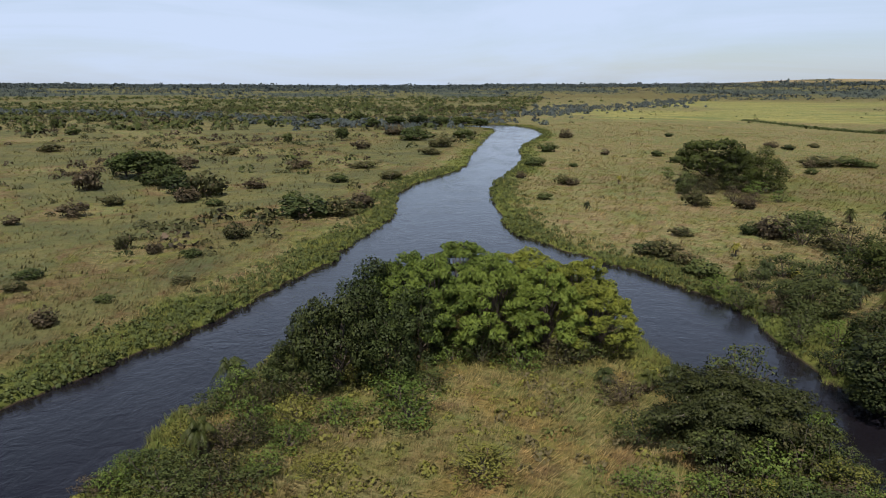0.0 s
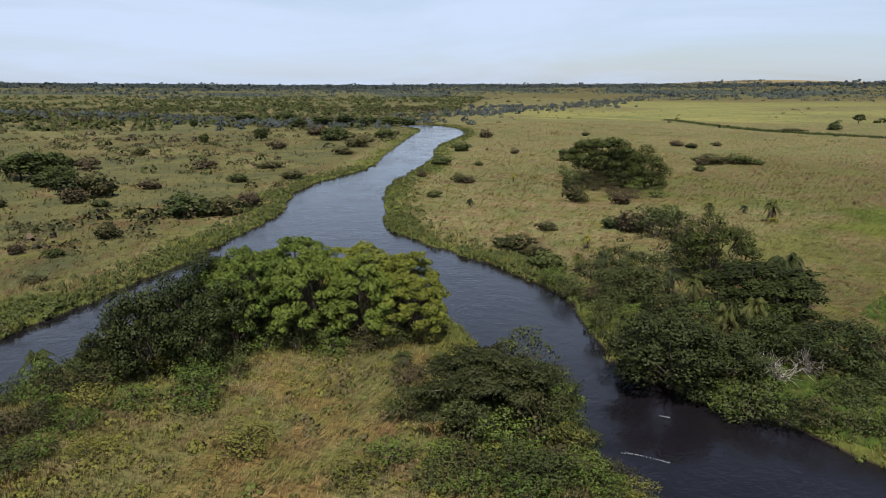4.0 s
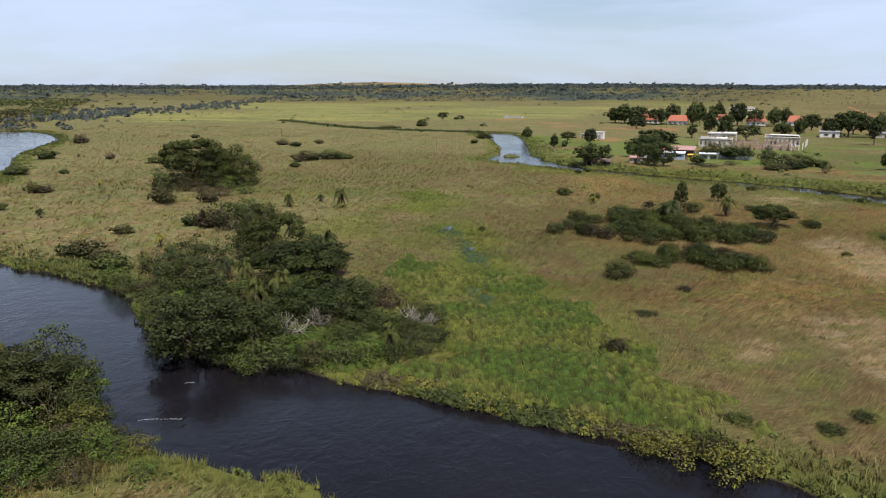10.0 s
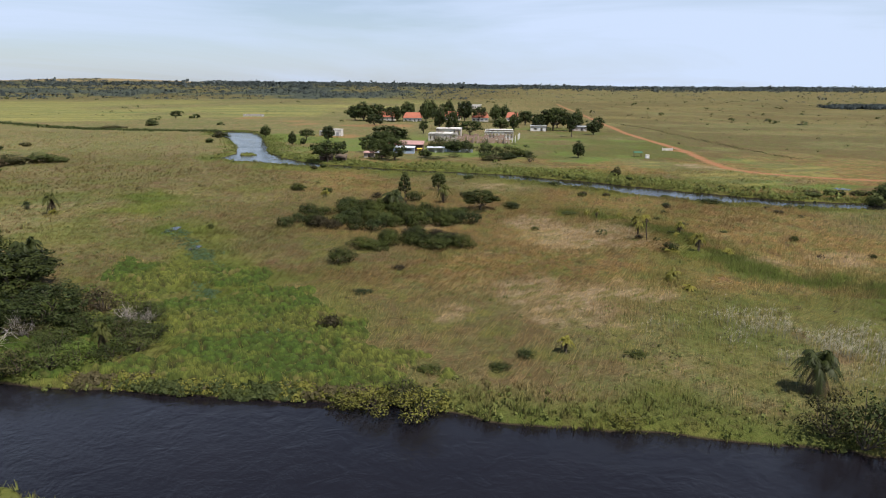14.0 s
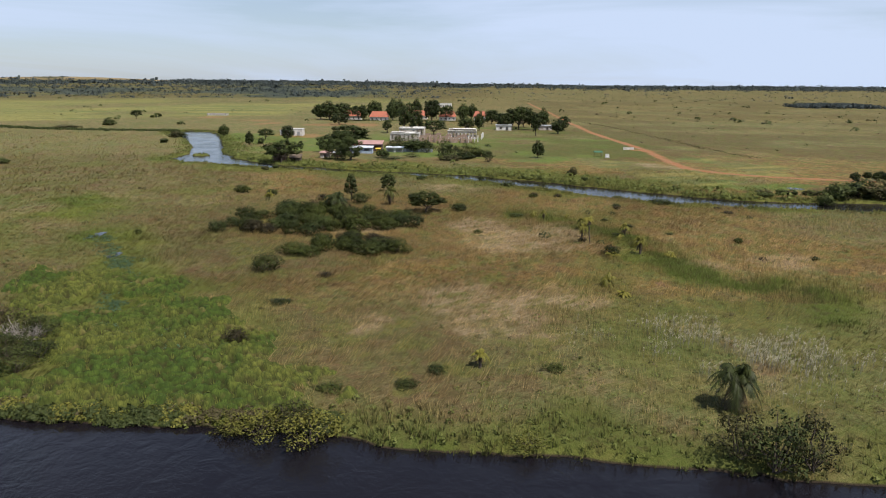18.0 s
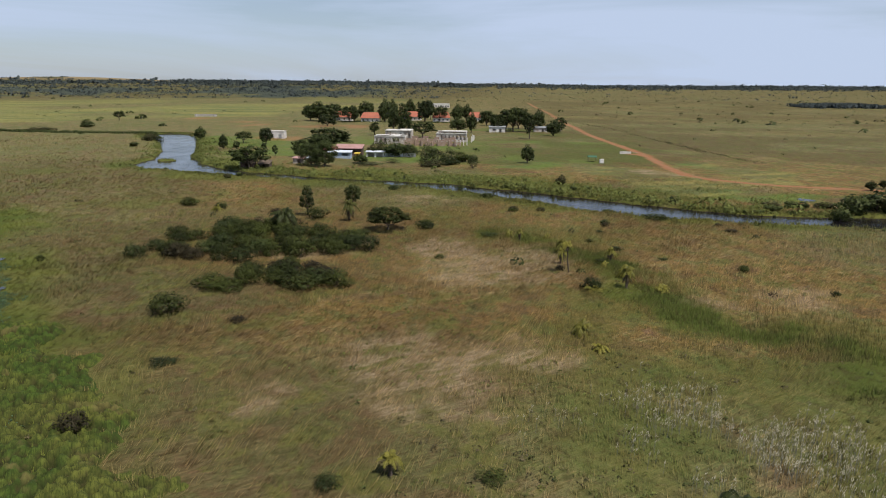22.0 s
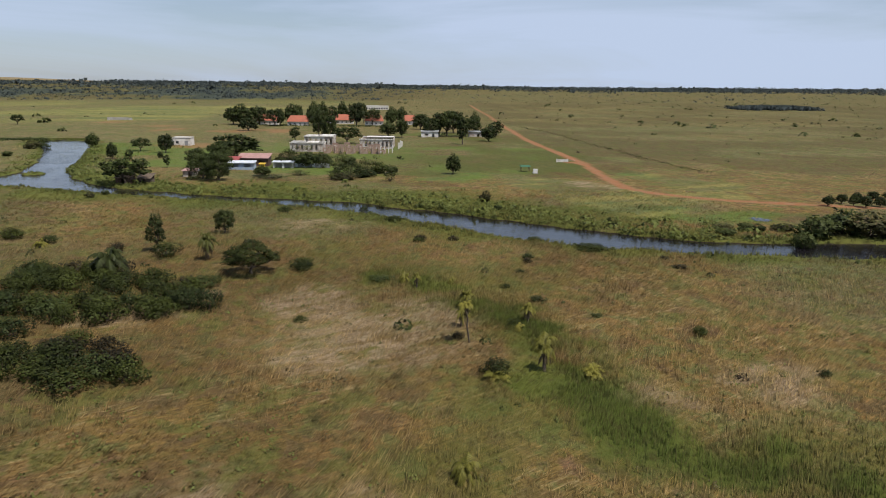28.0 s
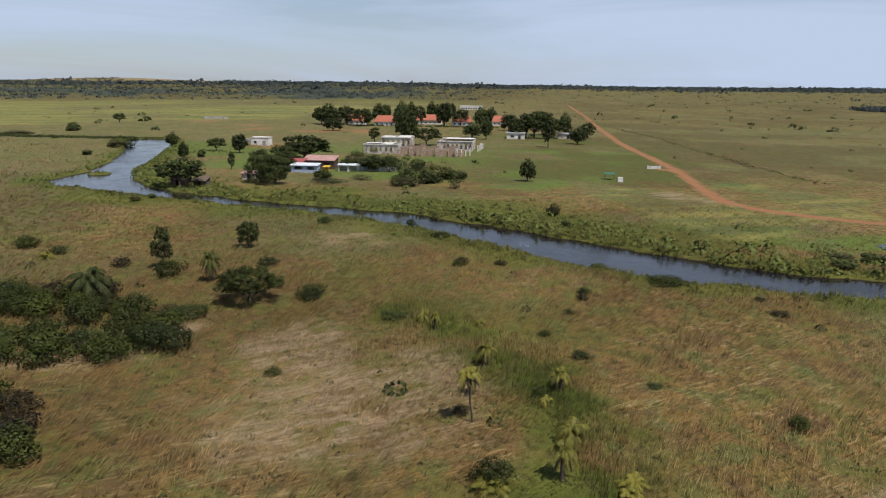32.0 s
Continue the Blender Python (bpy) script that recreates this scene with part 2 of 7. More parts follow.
def land_colour(w, p, c1, c2, dry):
    """Grassland: dry straw, olive and green, by broad patches and fine mottling; c1 and c2 hold the kinds of cover."""
    broad, mid, fine, speck = w.noise(p, 0.012, 4.0, 0.6), w.noise(p, 0.07, 5.0, 0.62, 0.4), w.noise(p, 0.55, 5.0, 0.65), w.noise(p, 2.6, 3.0, 0.7)
    base = w.mix(w.span(broad, 0.43, 0.57), DRY, OLIVE)
    base = w.mix(w.span(w.noise(p, 0.022, 5.0, 0.65, 0.5), 0.50, 0.62, 0.0, 0.7), base, (0.150, 0.112, 0.058))
    base = w.mix(w.span(w.noise(p, 0.035, 5.0, 0.65, 0.6), 0.53, 0.64, 0.0, 0.6), base, (0.090, 0.080, 0.036))
    base = w.mix(w.span(mid, 0.46, 0.66), base, TAWNY)
    base = w.mix(w.span(w.noise(p, 0.031, 4.0, 0.6), 0.5, 0.7, 0.0, 0.6), base, MEADOW)
    base = w.mix(dry, base, w.mix(w.span(mid, 0.4, 0.62), (0.180, 0.120, 0.036), (0.206, 0.122, 0.046)))
    base = w.mix(w.span(w.noise(p, 0.11, 4.0, 0.6), 0.56, 0.70, 0.0, 0.75), base, MEADOW)
    patch = w.noise(p, 0.24, 4.0, 0.6, 0.3)
    base = w.mix(w.span(patch, 0.51, 0.62, 0.0, 0.7), base, MEADOW)
    base = w.mix(w.span(patch, 0.47, 0.35, 0.0, 0.75), base, w.mix(w.span(w.noise(p, 0.05, 3.0), 0.45, 0.6), (0.105, 0.072, 0.036), (0.135, 0.076, 0.052)))
    comb = w.noise(w.drawn_out(p, -0.95, 3.2, 0.42), 1.0, 4.0, 0.65, 0.7)
    lain = w.math("MULTIPLY", w.span(w.noise(p, 0.09, 3.0, 0.6, 0.6), 0.42, 0.62), w.math("ADD", 0.5, w.math("MULTIPLY", dry, 0.5)))
    base = w.mix(w.math("MULTIPLY", w.span(comb, 0.50, 0.62), lain), base, (0.325, 0.245, 0.118))
    base = w.mix(w.span(comb, 0.47, 0.34, 0.0, 0.5), base, (0.088, 0.058, 0.030))
    strand = w.noise(w.drawn_out(p, -0.95, 1.7, 0.26), 1.0, 4.0, 0.7, 0.6)
    base = w.mix(w.span(strand, 0.50, 0.38, 0.0, 0.9), base, w.mix(1.0, base, (0.42, 0.36, 0.30), "MULTIPLY"))
    base = w.mix(w.span(strand, 0.53, 0.64, 0.0, 0.8), base, w.mix(1.0, base, (1.75, 1.55, 1.45), "MULTIPLY"))
    base = w.mix(w.math("MULTIPLY", c1["Green"], 0.45), base, w.mix(w.span(fine, 0.35, 0.65), PALE_STRAW, TAWNY))
    base = w.mix(c1["Blue"], base, w.mix(w.span(mid, 0.35, 0.7), LAWN_GREEN, w.mix(w.span(patch, 0.4, 0.6), MEADOW, (0.150, 0.140, 0.048))))
    base = w.mix(c1["Red"], base, w.mix(w.span(mid, 0.4, 0.66), WET_GREEN, (0.118, 0.134, 0.026)))
    base = w.mix(c2["Red"], base, w.mix(w.span(w.noise(w.drawn_out(p, 1.95, 170.0, 11.0), 1.0, 2.0, 0.5), 0.42, 0.58), FIELD_STRAW, w.mix(w.span(mid, 0.35, 0.65), MEADOW, OLIVE)))
    # the last colour is far woodland floor, greyed to put distance haze into it
    base = w.mix(c2["Blue"], base, w.mix(w.span(c2["Blue"], 0.82, 1.0), w.mix(w.span(c2["Blue"], 0.56, 0.75), w.mix(w.span(fine, 0.35, 0.65), (0.054, 0.047, 0.015), (0.078, 0.048, 0.020)), w.mix(w.span(mid, 0.35, 0.65), BUSHLAND, (0.108, 0.106, 0.037))), (0.050, 0.060, 0.044)))
    tuft = w.noise(p, 0.17, 5.0, 0.68, 0.5)
    tame = w.math("SUBTRACT", 1.0, w.math("MAXIMUM", c1["Red"], w.math("MAXIMUM", c1["Blue"], w.span(c2["Blue"], 0.6, 0.8))))
    base = w.mix(w.math("MULTIPLY", w.span(tuft, 0.51, 0.60, 0.0, 0.75), tame), base, w.mix(w.span(fine, 0.4, 0.6), (0.078, 0.092, 0.022), (0.122, 0.122, 0.030)))
    base = w.mix(w.math("MULTIPLY", w.span(tuft, 0.46, 0.38, 0.0, 0.6), w.math("MULTIPLY", tame, w.span(w.math("MAXIMUM", dry, c2["Blue"]), 0.05, 0.5))), base, (0.098, 0.058, 0.030))
    base = w.mix(w.span(fine, 0.32, 0.52, 0.55, 0.0), base, SHADE_EARTH)
    base = w.mix(w.math("MULTIPLY", w.span(speck, 0.45, 0.75, 0.0, 0.3), w.math("SUBTRACT", 1.0, w.math("MAXIMUM", c2["Blue"], w.math("MAXIMUM", c1["Red"], c1["Blue"])))), base, PALE_STRAW)
    combed = w.mix(w.span(strand, 0.40, 0.60), (0.190, 0.132, 0.078), (0.390, 0.292, 0.196))
    ragged = w.span(w.noise(w.drawn_out(p, -0.95, 7.0, 2.0), 1.0, 4.0, 0.65, 0.8), 0.40, 0.58)
    base = w.mix(w.math("MULTIPLY", w.math("MULTIPLY", w.span(c1["Green"], 0.15, 0.9), ragged), 0.70), base, combed)
    return base, fine, speck


DRY, OLIVE, TAWNY, MEADOW = (0.162, 0.149, 0.066), (0.114, 0.128, 0.052), (0.182, 0.146, 0.076), (0.098, 0.134, 0.044)
PALE_STRAW, LAWN_GREEN, WET_GREEN, FIELD_STRAW = (0.37, 0.265, 0.124), (0.104, 0.144, 0.030), (0.072, 0.096, 0.017), (0.25, 0.225, 0.07)
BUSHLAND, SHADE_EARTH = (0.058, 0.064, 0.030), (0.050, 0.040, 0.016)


def make_ground():
    m, t, bsdf = nodes_of("grassland")
    w = Web(t)
    p = w.place()
    c1, c2 = w.cover("cover"), w.cover("cover_more")
    base, fine, speck = land_colour(w, p, c1, c2, w.veil("cover_more"))
    base = w.mix(w.math("MULTIPLY", w.veil("cover"), 0.25), base, SHADE_EARTH)  # thatch tone under thick grass, darkened to put shade between blades into it
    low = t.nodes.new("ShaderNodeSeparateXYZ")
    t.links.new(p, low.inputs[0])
    base = w.mix(w.span(low.outputs[2], -0.40, -0.56), base, (0.035, 0.026, 0.018))  # darker brown earth low on the cut bank
    base = w.mix(c2["Green"], base, w.mix(w.span(fine, 0.3, 0.7), (0.30, 0.12, 0.055), (0.27, 0.155, 0.085)))
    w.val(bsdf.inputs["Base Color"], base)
    bsdf.inputs["Roughness"].default_value, bsdf.inputs["Diffuse Roughness"].default_value = 0.95, 0.2
    bsdf.inputs["Specular IOR Level"].default_value = 0.1
    h = w.math("ADD", w.math("MULTIPLY", fine, 0.8), w.math("MULTIPLY", speck, 0.4))
    w.val(bsdf.inputs["Normal"], w.bump(h, 0.9, 0.5))
    return m


def make_grass():
    m, t, bsdf = nodes_of("grass_blades")
    w = Web(t)
    c1, c2 = w.cover("cover"), w.cover("cover_more")
    base, fine, speck = land_colour(w, w.place(), c1, c2, w.veil("cover_more"))
    base = w.mix(w.math("MULTIPLY", w.span(w.island(), 0.5, 1.0), w.math("MULTIPLY", w.math("ADD", 0.5, w.math("MULTIPLY", c1["Green"], 0.45)), w.math("SUBTRACT", 1.0, w.math("MAXIMUM", c1["Red"], w.math("MULTIPLY", c2["Blue"], 0.7))))), base, PALE_STRAW)
    base = w.mix(w.math("MULTIPLY", w.span(w.island(), 0.5, 0.0, 0.0, 0.8), w.math("SUBTRACT", 1.0, w.math("MULTIPLY", c1["Green"], 0.6))), base, (0.058, 0.046, 0.016))
    w.val(bsdf.inputs["Base Color"], base)
    up = t.nodes.new("ShaderNodeVectorMath")  # fine blades take the light much as the sward does
    up.operation = "MULTIPLY_ADD"
    t.links.new(t.nodes.new("ShaderNodeNewGeometry").outputs["Normal"], up.inputs[0])
    up.inputs[1].default_value, up.inputs[2].default_value = (0.6, 0.6, 0.3), (0, 0, 0.65)
    unit_up = t.nodes.new("ShaderNodeVectorMath")
    unit_up.operation = "NORMALIZE"
    t.links.new(up.outputs[0], unit_up.inputs[0])
    t.links.new(unit_up.outputs[0], bsdf.inputs["Normal"])
    tr, mx = t.nodes.new("ShaderNodeBsdfTranslucent"), t.nodes.new("ShaderNodeMixShader")
    base = w.mix(1.0, base, (1.55, 1.55, 1.5), "MULTIPLY")
    w.val(bsdf.inputs["Base Color"], base), w.val(tr.inputs["Color"], base)
    t.links.new(unit_up.outputs[0], tr.inputs["Normal"])
    mx.inputs[0].default_value = 0.4
    t.links.new(bsdf.outputs[0], mx.inputs[1])
    t.links.new(tr.outputs[0], mx.inputs[2])
    t.links.new(mx.outputs[0], [n for n in t.nodes if n.type == "OUTPUT_MATERIAL"][0].inputs[0])
    bsdf.inputs["Roughness"].default_value, bsdf.inputs["Diffuse Roughness"].default_value = 0.75, 0.2
    bsdf.inputs["Specular IOR Level"].default_value = 0.2
    return m


def make_water():
    m, t, bsdf = nodes_of("river_water")
    w = Web(t)
    p = w.place()
    w.val(bsdf.inputs["Base Color"], w.mix(w.noise(p, 0.05, 3.0), (0.006, 0.0055, 0.008), (0.011, 0.009, 0.011)))
    bsdf.inputs["IOR"].default_value = 1.33
    calm = w.span(w.noise(p, 0.06, 4.0, 0.6, 1.0), 0.35, 0.7)
    w.val(bsdf.inputs["Roughness"], w.math("ADD", w.math("MULTIPLY", calm, 0.10), 0.04))
    h = w.math("ADD", w.math("MULTIPLY", w.noise(p, 0.45, 3.0, 0.6, 1.2), 1.0), w.math("MULTIPLY", w.noise(p, 1.8, 3.0, 0.6, 0.8), w.math("MULTIPLY", calm, 0.5)))
    ripple = w.noise(w.drawn_out(p, 0.5, 0.9, 0.28), 1.0, 3.0, 0.6, 1.0)
    h = w.math("ADD", h, w.math("MULTIPLY", ripple, w.span(w.noise(p, 0.09, 3.0, 0.6, 0.8), 0.42, 0.62, 0.1, 0.7)))
    w.val(bsdf.inputs["Normal"], w.bump(h, 0.30, 0.18))
    return m


MAT_GROUND, MAT_GRASS, MAT_WATER = make_ground(), make_grass(), make_water()
LEAF_DARK = leaf_material("leaf_dark", (0.016, 0.024, 0.009), (0.062, 0.080, 0.022), through_light=0.18, leafy=0.3)
LEAF_THICKET = leaf_material("leaf_thicket", (0.011, 0.016, 0.005), (0.066, 0.080, 0.016), through_light=0.10, leafy=0.15)
LEAF_THICKET_BROWN = leaf_material("leaf_thicket_brown", (0.013, 0.011, 0.006), (0.044, 0.036, 0.018), through_light=0.12, leafy=0.15)
LEAF_PALM_DARK = leaf_material("leaf_palm_dark", (0.013, 0.019, 0.006), (0.048, 0.058, 0.017), rough=0.5, through_light=0.1, own=1.6)
# yellowish fronds, brightened to put a sunlit look into the colour
LEAF_PALM_SUN = leaf_material("leaf_palm_sunlit", (0.100, 0.100, 0.020), (0.290, 0.260, 0.052), rough=0.5, through_light=0.3, own=1.6)
LEAF_WEED = leaf_material("leaf_weed", (0.066, 0.060, 0.028), (0.150, 0.122, 0.062))
LEAF_CANOPY = leaf_material("leaf_canopy", (0.020, 0.028, 0.009), (0.068, 0.080, 0.024), through_light=0.18, leafy=0.35)
LEAF_THORN = leaf_material("leaf_thorn", (0.014, 0.018, 0.006), (0.060, 0.066, 0.019), through_light=0.12, leafy=0.25)
LEAF_GREEN = leaf_material("leaf_green", (0.034, 0.048, 0.016), (0.100, 0.118, 0.036))
LEAF_BRIGHT = leaf_material("leaf_bright", (0.056, 0.090, 0.018), (0.140, 0.190, 0.040))
LEAF_FRINGE = leaf_material("leaf_fringe", (0.080, 0.100, 0.026), (0.180, 0.200, 0.055))
LEAF_OLIVE = leaf_material("leaf_olive", (0.032, 0.036, 0.014), (0.090, 0.085, 0.032), odd=(0.12, 0.09, 0.05))
LEAF_BROWN = leaf_material("leaf_brown", (0.038, 0.030, 0.018), (0.105, 0.080, 0.045), odd=(0.15, 0.11, 0.075), odd_share=0.1)
LEAF_BAMBOO = leaf_material("leaf_bamboo", (0.030, 0.054, 0.011), (0.146, 0.186, 0.033), through_light=0.15, leafy=0.35)
# yellower copy of the bamboo leaf; sun on these clumps put into the colour
LEAF_BAMBOO_SUN = leaf_material("leaf_bamboo_yellow", (0.060, 0.080, 0.013), (0.195, 0.208, 0.034), through_light=0.15, leafy=0.35)
LEAF_PALM = leaf_material("leaf_palm", (0.036, 0.046, 0.012), (0.120, 0.122, 0.030), rough=0.5, through_light=0.3, own=1.6)
LEAF_SAGE = leaf_material("leaf_sage", (0.060, 0.112, 0.058), (0.110, 0.170, 0.096))
LEAF_YELLOW = leaf_material("leaf_yellow", (0.085, 0.095, 0.020), (0.21, 0.20, 0.045))
# distance haze put into the leaf colour as a blue-grey tint
LEAF_FAR_HAZED = leaf_material("leaf_far_hazed", (0.034, 0.046, 0.048), (0.086, 0.102, 0.098))
BARK = plain_material("bark", (0.10, 0.075, 0.055), (0.05, 0.038, 0.03), 3.0, 0.9)
BARK_GREY = plain_material("bark_grey", (0.20, 0.17, 0.13), (0.10, 0.085, 0.065), 3.0, 0.9)
BARK_PALE = plain_material("bark_pale", (0.36, 0.32, 0.29), (0.20, 0.17, 0.15), 3.0, 0.85)


# ---- the plan: places as x, y, and for things width and height ----
MARSH = [
    (72.4, 11.2), (70.9, 1.9), (72, -3.5), (71.3, -12.6),
    (73.2, -18.5), (81.1, -11.4), (80.3, -1.8),
]
SWALE = [
    (180.7, 59.7), (147.7, 37.4), (125.1, 20.1), (95.4, 3),
    (80.2, -1.1),
]
CREEK = [
    (175.8, -50.5), (163.9, -61.6), (156.1, -68.3), (146.8, -70.9),
    (138.5, -72), (131.6, -69.5), (134.8, -73.4), (122.9, -75.7),
    (117.4, -82.7), (111.1, -89.4), (101.3, -88.8),
]
LAWN = [
    (421, -52), (443.5, -73.8), (417.6, -96.9), (421.8, -112.9),
    (375.9, -37.6), (340.4, -24.4), (346.8, 34.5), (388.1, 71.5),
    (408.1, 92), (418.7, 16.5), (361.2, -46.1), (364.9, -64.3),
    (423.5, -85.9), (372.6, -101.5), (551.6, -70.9), (506.7, -104.2),
    (342.7, -106.2), (324.7, -58.5),
]
VERGE = [
    (236.6, -118.1), (232.6, -127.9), (230.7, -139), (244.4, -108.5),
]
GREENS = [
    (187.9, 100.6), (182, 83.7), (156.3, 44), (143.6, 30.9),
    (246.3, 195.1), (347.2, 259.9), (124.6, -66), (125.7, -78),
    (118.5, -88), (111, -97), (101.8, -64.9), (100.6, -74),
    (97.5, -83), (90, -88), (86, -66), (82, -76),
    (174, -58), (166, -68), (183, -52),
    (200, 122.8), (171.2, 92.1), (169.1, 101.8), (256.5, 103.1), (208.9, 83.2),
    (162.7, 45.6), (133, 26.3), (139.9, 50.7), (128, 51.7), (206.2, 34.8),
]
PALE = [
    (94.9, -39.3), (102.1, -43.2), (140.8, -48.3), (150.6, -56),
    (109.7, -51.8), (105.9, -41.8), (98.4, -44), (111.4, -42),
    (148.9, -50.6), (130.9, -89.3), (158.9, -45.3), (212.4, -28.3),
    (220.2, -42.3), (287.5, -111.2), (142, -56), (156, -22),
]
FIELD = [
    (628.6, 495.5), (763.2, 487.9), (793.2, 381.5), (954.3, 332),
    (1150.3, 282.7), (1513.4, 245.3), (1013.1, 658.7), (1230.7, 549.8),
]
ROAD = [
    (742, -129.3), (496.3, -122.6), (410.4, -124), (354.2, -124.9),
    (295.3, -122.4), (277.8, -123.9), (265.5, -134), (254.2, -151),
]
DIRT = [
    (431.6, 59.5), (612.5, 150.1), (674.6, 201.1), (560, 75.7),
    (570.3, 46.2), (574.4, 117.6),
]
MOWN = [
    (291.6, -104), (263.3, -108.9), (248.7, -113.3), (310.7, -138.1),
    (289, -145.3), (270.5, -146.7),
]
BUSH_LEFT = [
    (14.9, 130.4, 4.4, 3.2), (18.6, 123.5, 3.4, 2), (23.9, 118.2, 3.9, 1.5), (34.2, 129.6, 5.3, 3.2),
    (10.1, 171.7, 7.6, 3.7), (0.3, 117.5, 5, 1.5), (-1.9, 110.4, 3.9, 1.5), (1, 91.8, 4, 2.5),
    (8.2, 98.7, 3.1, 1.1), (19, 102.4, 4, 1), (16.7, 213.2, 9.2, 7), (37.6, 195.2, 10.5, 5.5),
    (43, 186.7, 11.7, 7), (35.8, 179.5, 8.3, 3.7), (54.5, 145.4, 13.5, 4.6), (61, 143.1, 11.2, 4.1),
    (68.9, 148.1, 7.9, 4.2), (57, 161.3, 6.8, 3.4), (98.7, 191, 8.6, 3), (58.1, 194.2, 7.9, 3.1),
    (40.2, 169.8, 4.6, 1.9), (78.8, 296.6, 7.5, 3.6), (137.4, 293.8, 10.3, 4.3), (185, 328, 20.8, 7.2),
]
BUSH_LEFT_B = [
    (174.2, 284.3, 15.9, 5.4), (195.7, 370.7, 16.6, 6.3), (217.1, 330, 12.6, 6), (150.4, 254.5, 9.5, 3.5),
    (85.4, 234.1, 9.8, 3.5), (82.5, 193, 7.5, 2.6), (19.6, 183.9, 6.8, 2.6), (-1.7, 167.6, 4.6, 2),
    (34, 215.9, 9.7, 4.4), (15, 350.7, 11, 4.1), (51.6, 254.4, 9.8, 4.3), (32.5, 464.7, 9.9, 4.5),
    (104.6, 224, 13.7, 2.5),
]
BUSH_LEFT += BUSH_LEFT_B
TREE_LEFT = [
    (37, 207.4, 9.5, 7.5), (30.5, 240.5, 10.6, 8.5), (222.3, 455.4, 12, 6.3), (247.3, 468.2, 16.7, 7.3),
    (261.8, 459.6, 16.7, 8.2), (268.5, 438.1, 16.3, 8), (291, 442.5, 16.8, 8.2), (292.6, 422.5, 12.2, 7.2),
    (247.3, 538.4, 18.6, 8.2), (219, 554.8, 18.6, 7.2), (33.2, 232.9, 16.3, 10), (117.7, 337.1, 5.6, 6.1),
    (149.7, 344.4, 7.7, 7.7), (152.9, 470.5, 6.1, 7), (41.1, 242.6, 11, 8.1), (26.5, 530, 5.9, 8.3),
]
BUSH_RIGHT = [
    (246.5, 142, 14, 3.9), (254.7, 136.4, 12, 4), (307.8, 201.7, 9.1, 3), (303.1, 190.1, 7.7, 2.4),
    (324.4, 190.8, 5.9, 2.3), (226.5, 199.2, 6, 2.8), (211.3, 213.6, 5.2, 2.7), (321.9, 275.4, 5.2, 2.5),
    (136.9, 155, 5.3, 3.1), (114, 135.9, 4.6, 2), (135.6, 173.5, 4.2, 2.3), (171.5, 188.6, 4.4, 1.6),
    (108.3, 87.9, 5, 1.8), (160, 196.8, 8.1, 3.3), (265.6, 300, 9.4, 4.9), (201.9, 238.7, 9.9, 4.2),
    (138.5, 108.9, 6.7, 4.2), (152.6, 124, 6, 5.8), (146, 100.4, 6.1, 3.1), (92.1, 80.9, 5.8, 2.3),
    (91.3, 73.1, 5.5, 2.2), (258.8, 131.2, 6.6, 2.4), (239.4, 141.4, 5.6, 2.9), (119.9, 81.2, 4.7, 2.5),
]
BUSH_RIGHT_B = [
    (92, 78.3, 7.1, 3), (87, 66.2, 6.4, 3), (121.8, 77.3, 9.3, 4.4), (131.9, 76.4, 8.5, 4.3),
    (121.7, 65.3, 6.6, 2.8), (222.4, 130.5, 4.4, 2.3), (138.4, 152.6, 6.1, 2.1),
]
BUSH_RIGHT += BUSH_RIGHT_B
FLAT_TREE = [
    (170.3, 129.7, 18.3, 12.4), (174.7, 116.2, 14.3, 11), (170.3, 120.6, 11.9, 8.7),
]
FLAT_SCRUB = [
    (169.2, 136.5, 7.1, 4), (146.5, 116.7, 6.8, 4.6), (152.8, 108.8, 6.8, 3.7), (161.9, 102.2, 6.3, 2.8),
    (166.6, 119.5, 8.4, 4), (157.8, 120.3, 7.2, 3.2), (155.7, 105.2, 6.8, 3), (174, 148, 4.8, 3.2),
    (168, 128, 9, 4.6), (164, 124, 8, 3.8), (170, 117, 9, 4.4), (166, 112, 7, 3.4),
]
TONGUE_EDGE = [
    (41.8, 25, 4, 1.8), (42, 20.7, 4.3, 2), (45.4, 20.3, 4.1, 1.8), (39.4, 19.1, 4.5, 1.7),
    (41.6, 16.1, 4.1, 1.4), (37.7, 22.3, 3.7, 1.6), (48.5, 22, 2.9, 1.8), (48.8, 25.4, 3.5, 2.3),
    (44.9, 16.1, 2.6, 1.5), (39.8, 27.5, 3.6, 1.5), (44.4, 12.5, 3.3, 0.8), (51.2, 30.2, 4.3, 3),
]
PALM_RIGHT = [
    (112.4, 118.4, 2.5, 3.2), (149.5, 78.0, 4.2, 4.3), (154.4, 66.1, 3.8, 3.6), (150.8, 146.1, 3.1, 3.7),
    (93.9, 60.5, 4.2, 4.4), (89.6, 61.4, 3.9, 4.2), (99.6, 59.5, 4.0, 4.2), (102.8, 71.8, 3.2, 3.6), (159.8, 76, 3.0, 2.8),
]
BANK_TREE = [
    (65.6, 26.6, 11, 6.8), (103.8, 46.5, 11.2, 8.6), (83.4, 46.4, 9.2, 5.4), (70.3, 23.3, 8.0, 4.4),
    (94.8, 34.6, 11.0, 5.4), (81.6, 18.6, 8.4, 5.0), (89.8, 29.2, 8.4, 5.0), (75.5, 34, 8, 5.2), (79, 24.5, 7, 4.6),
]
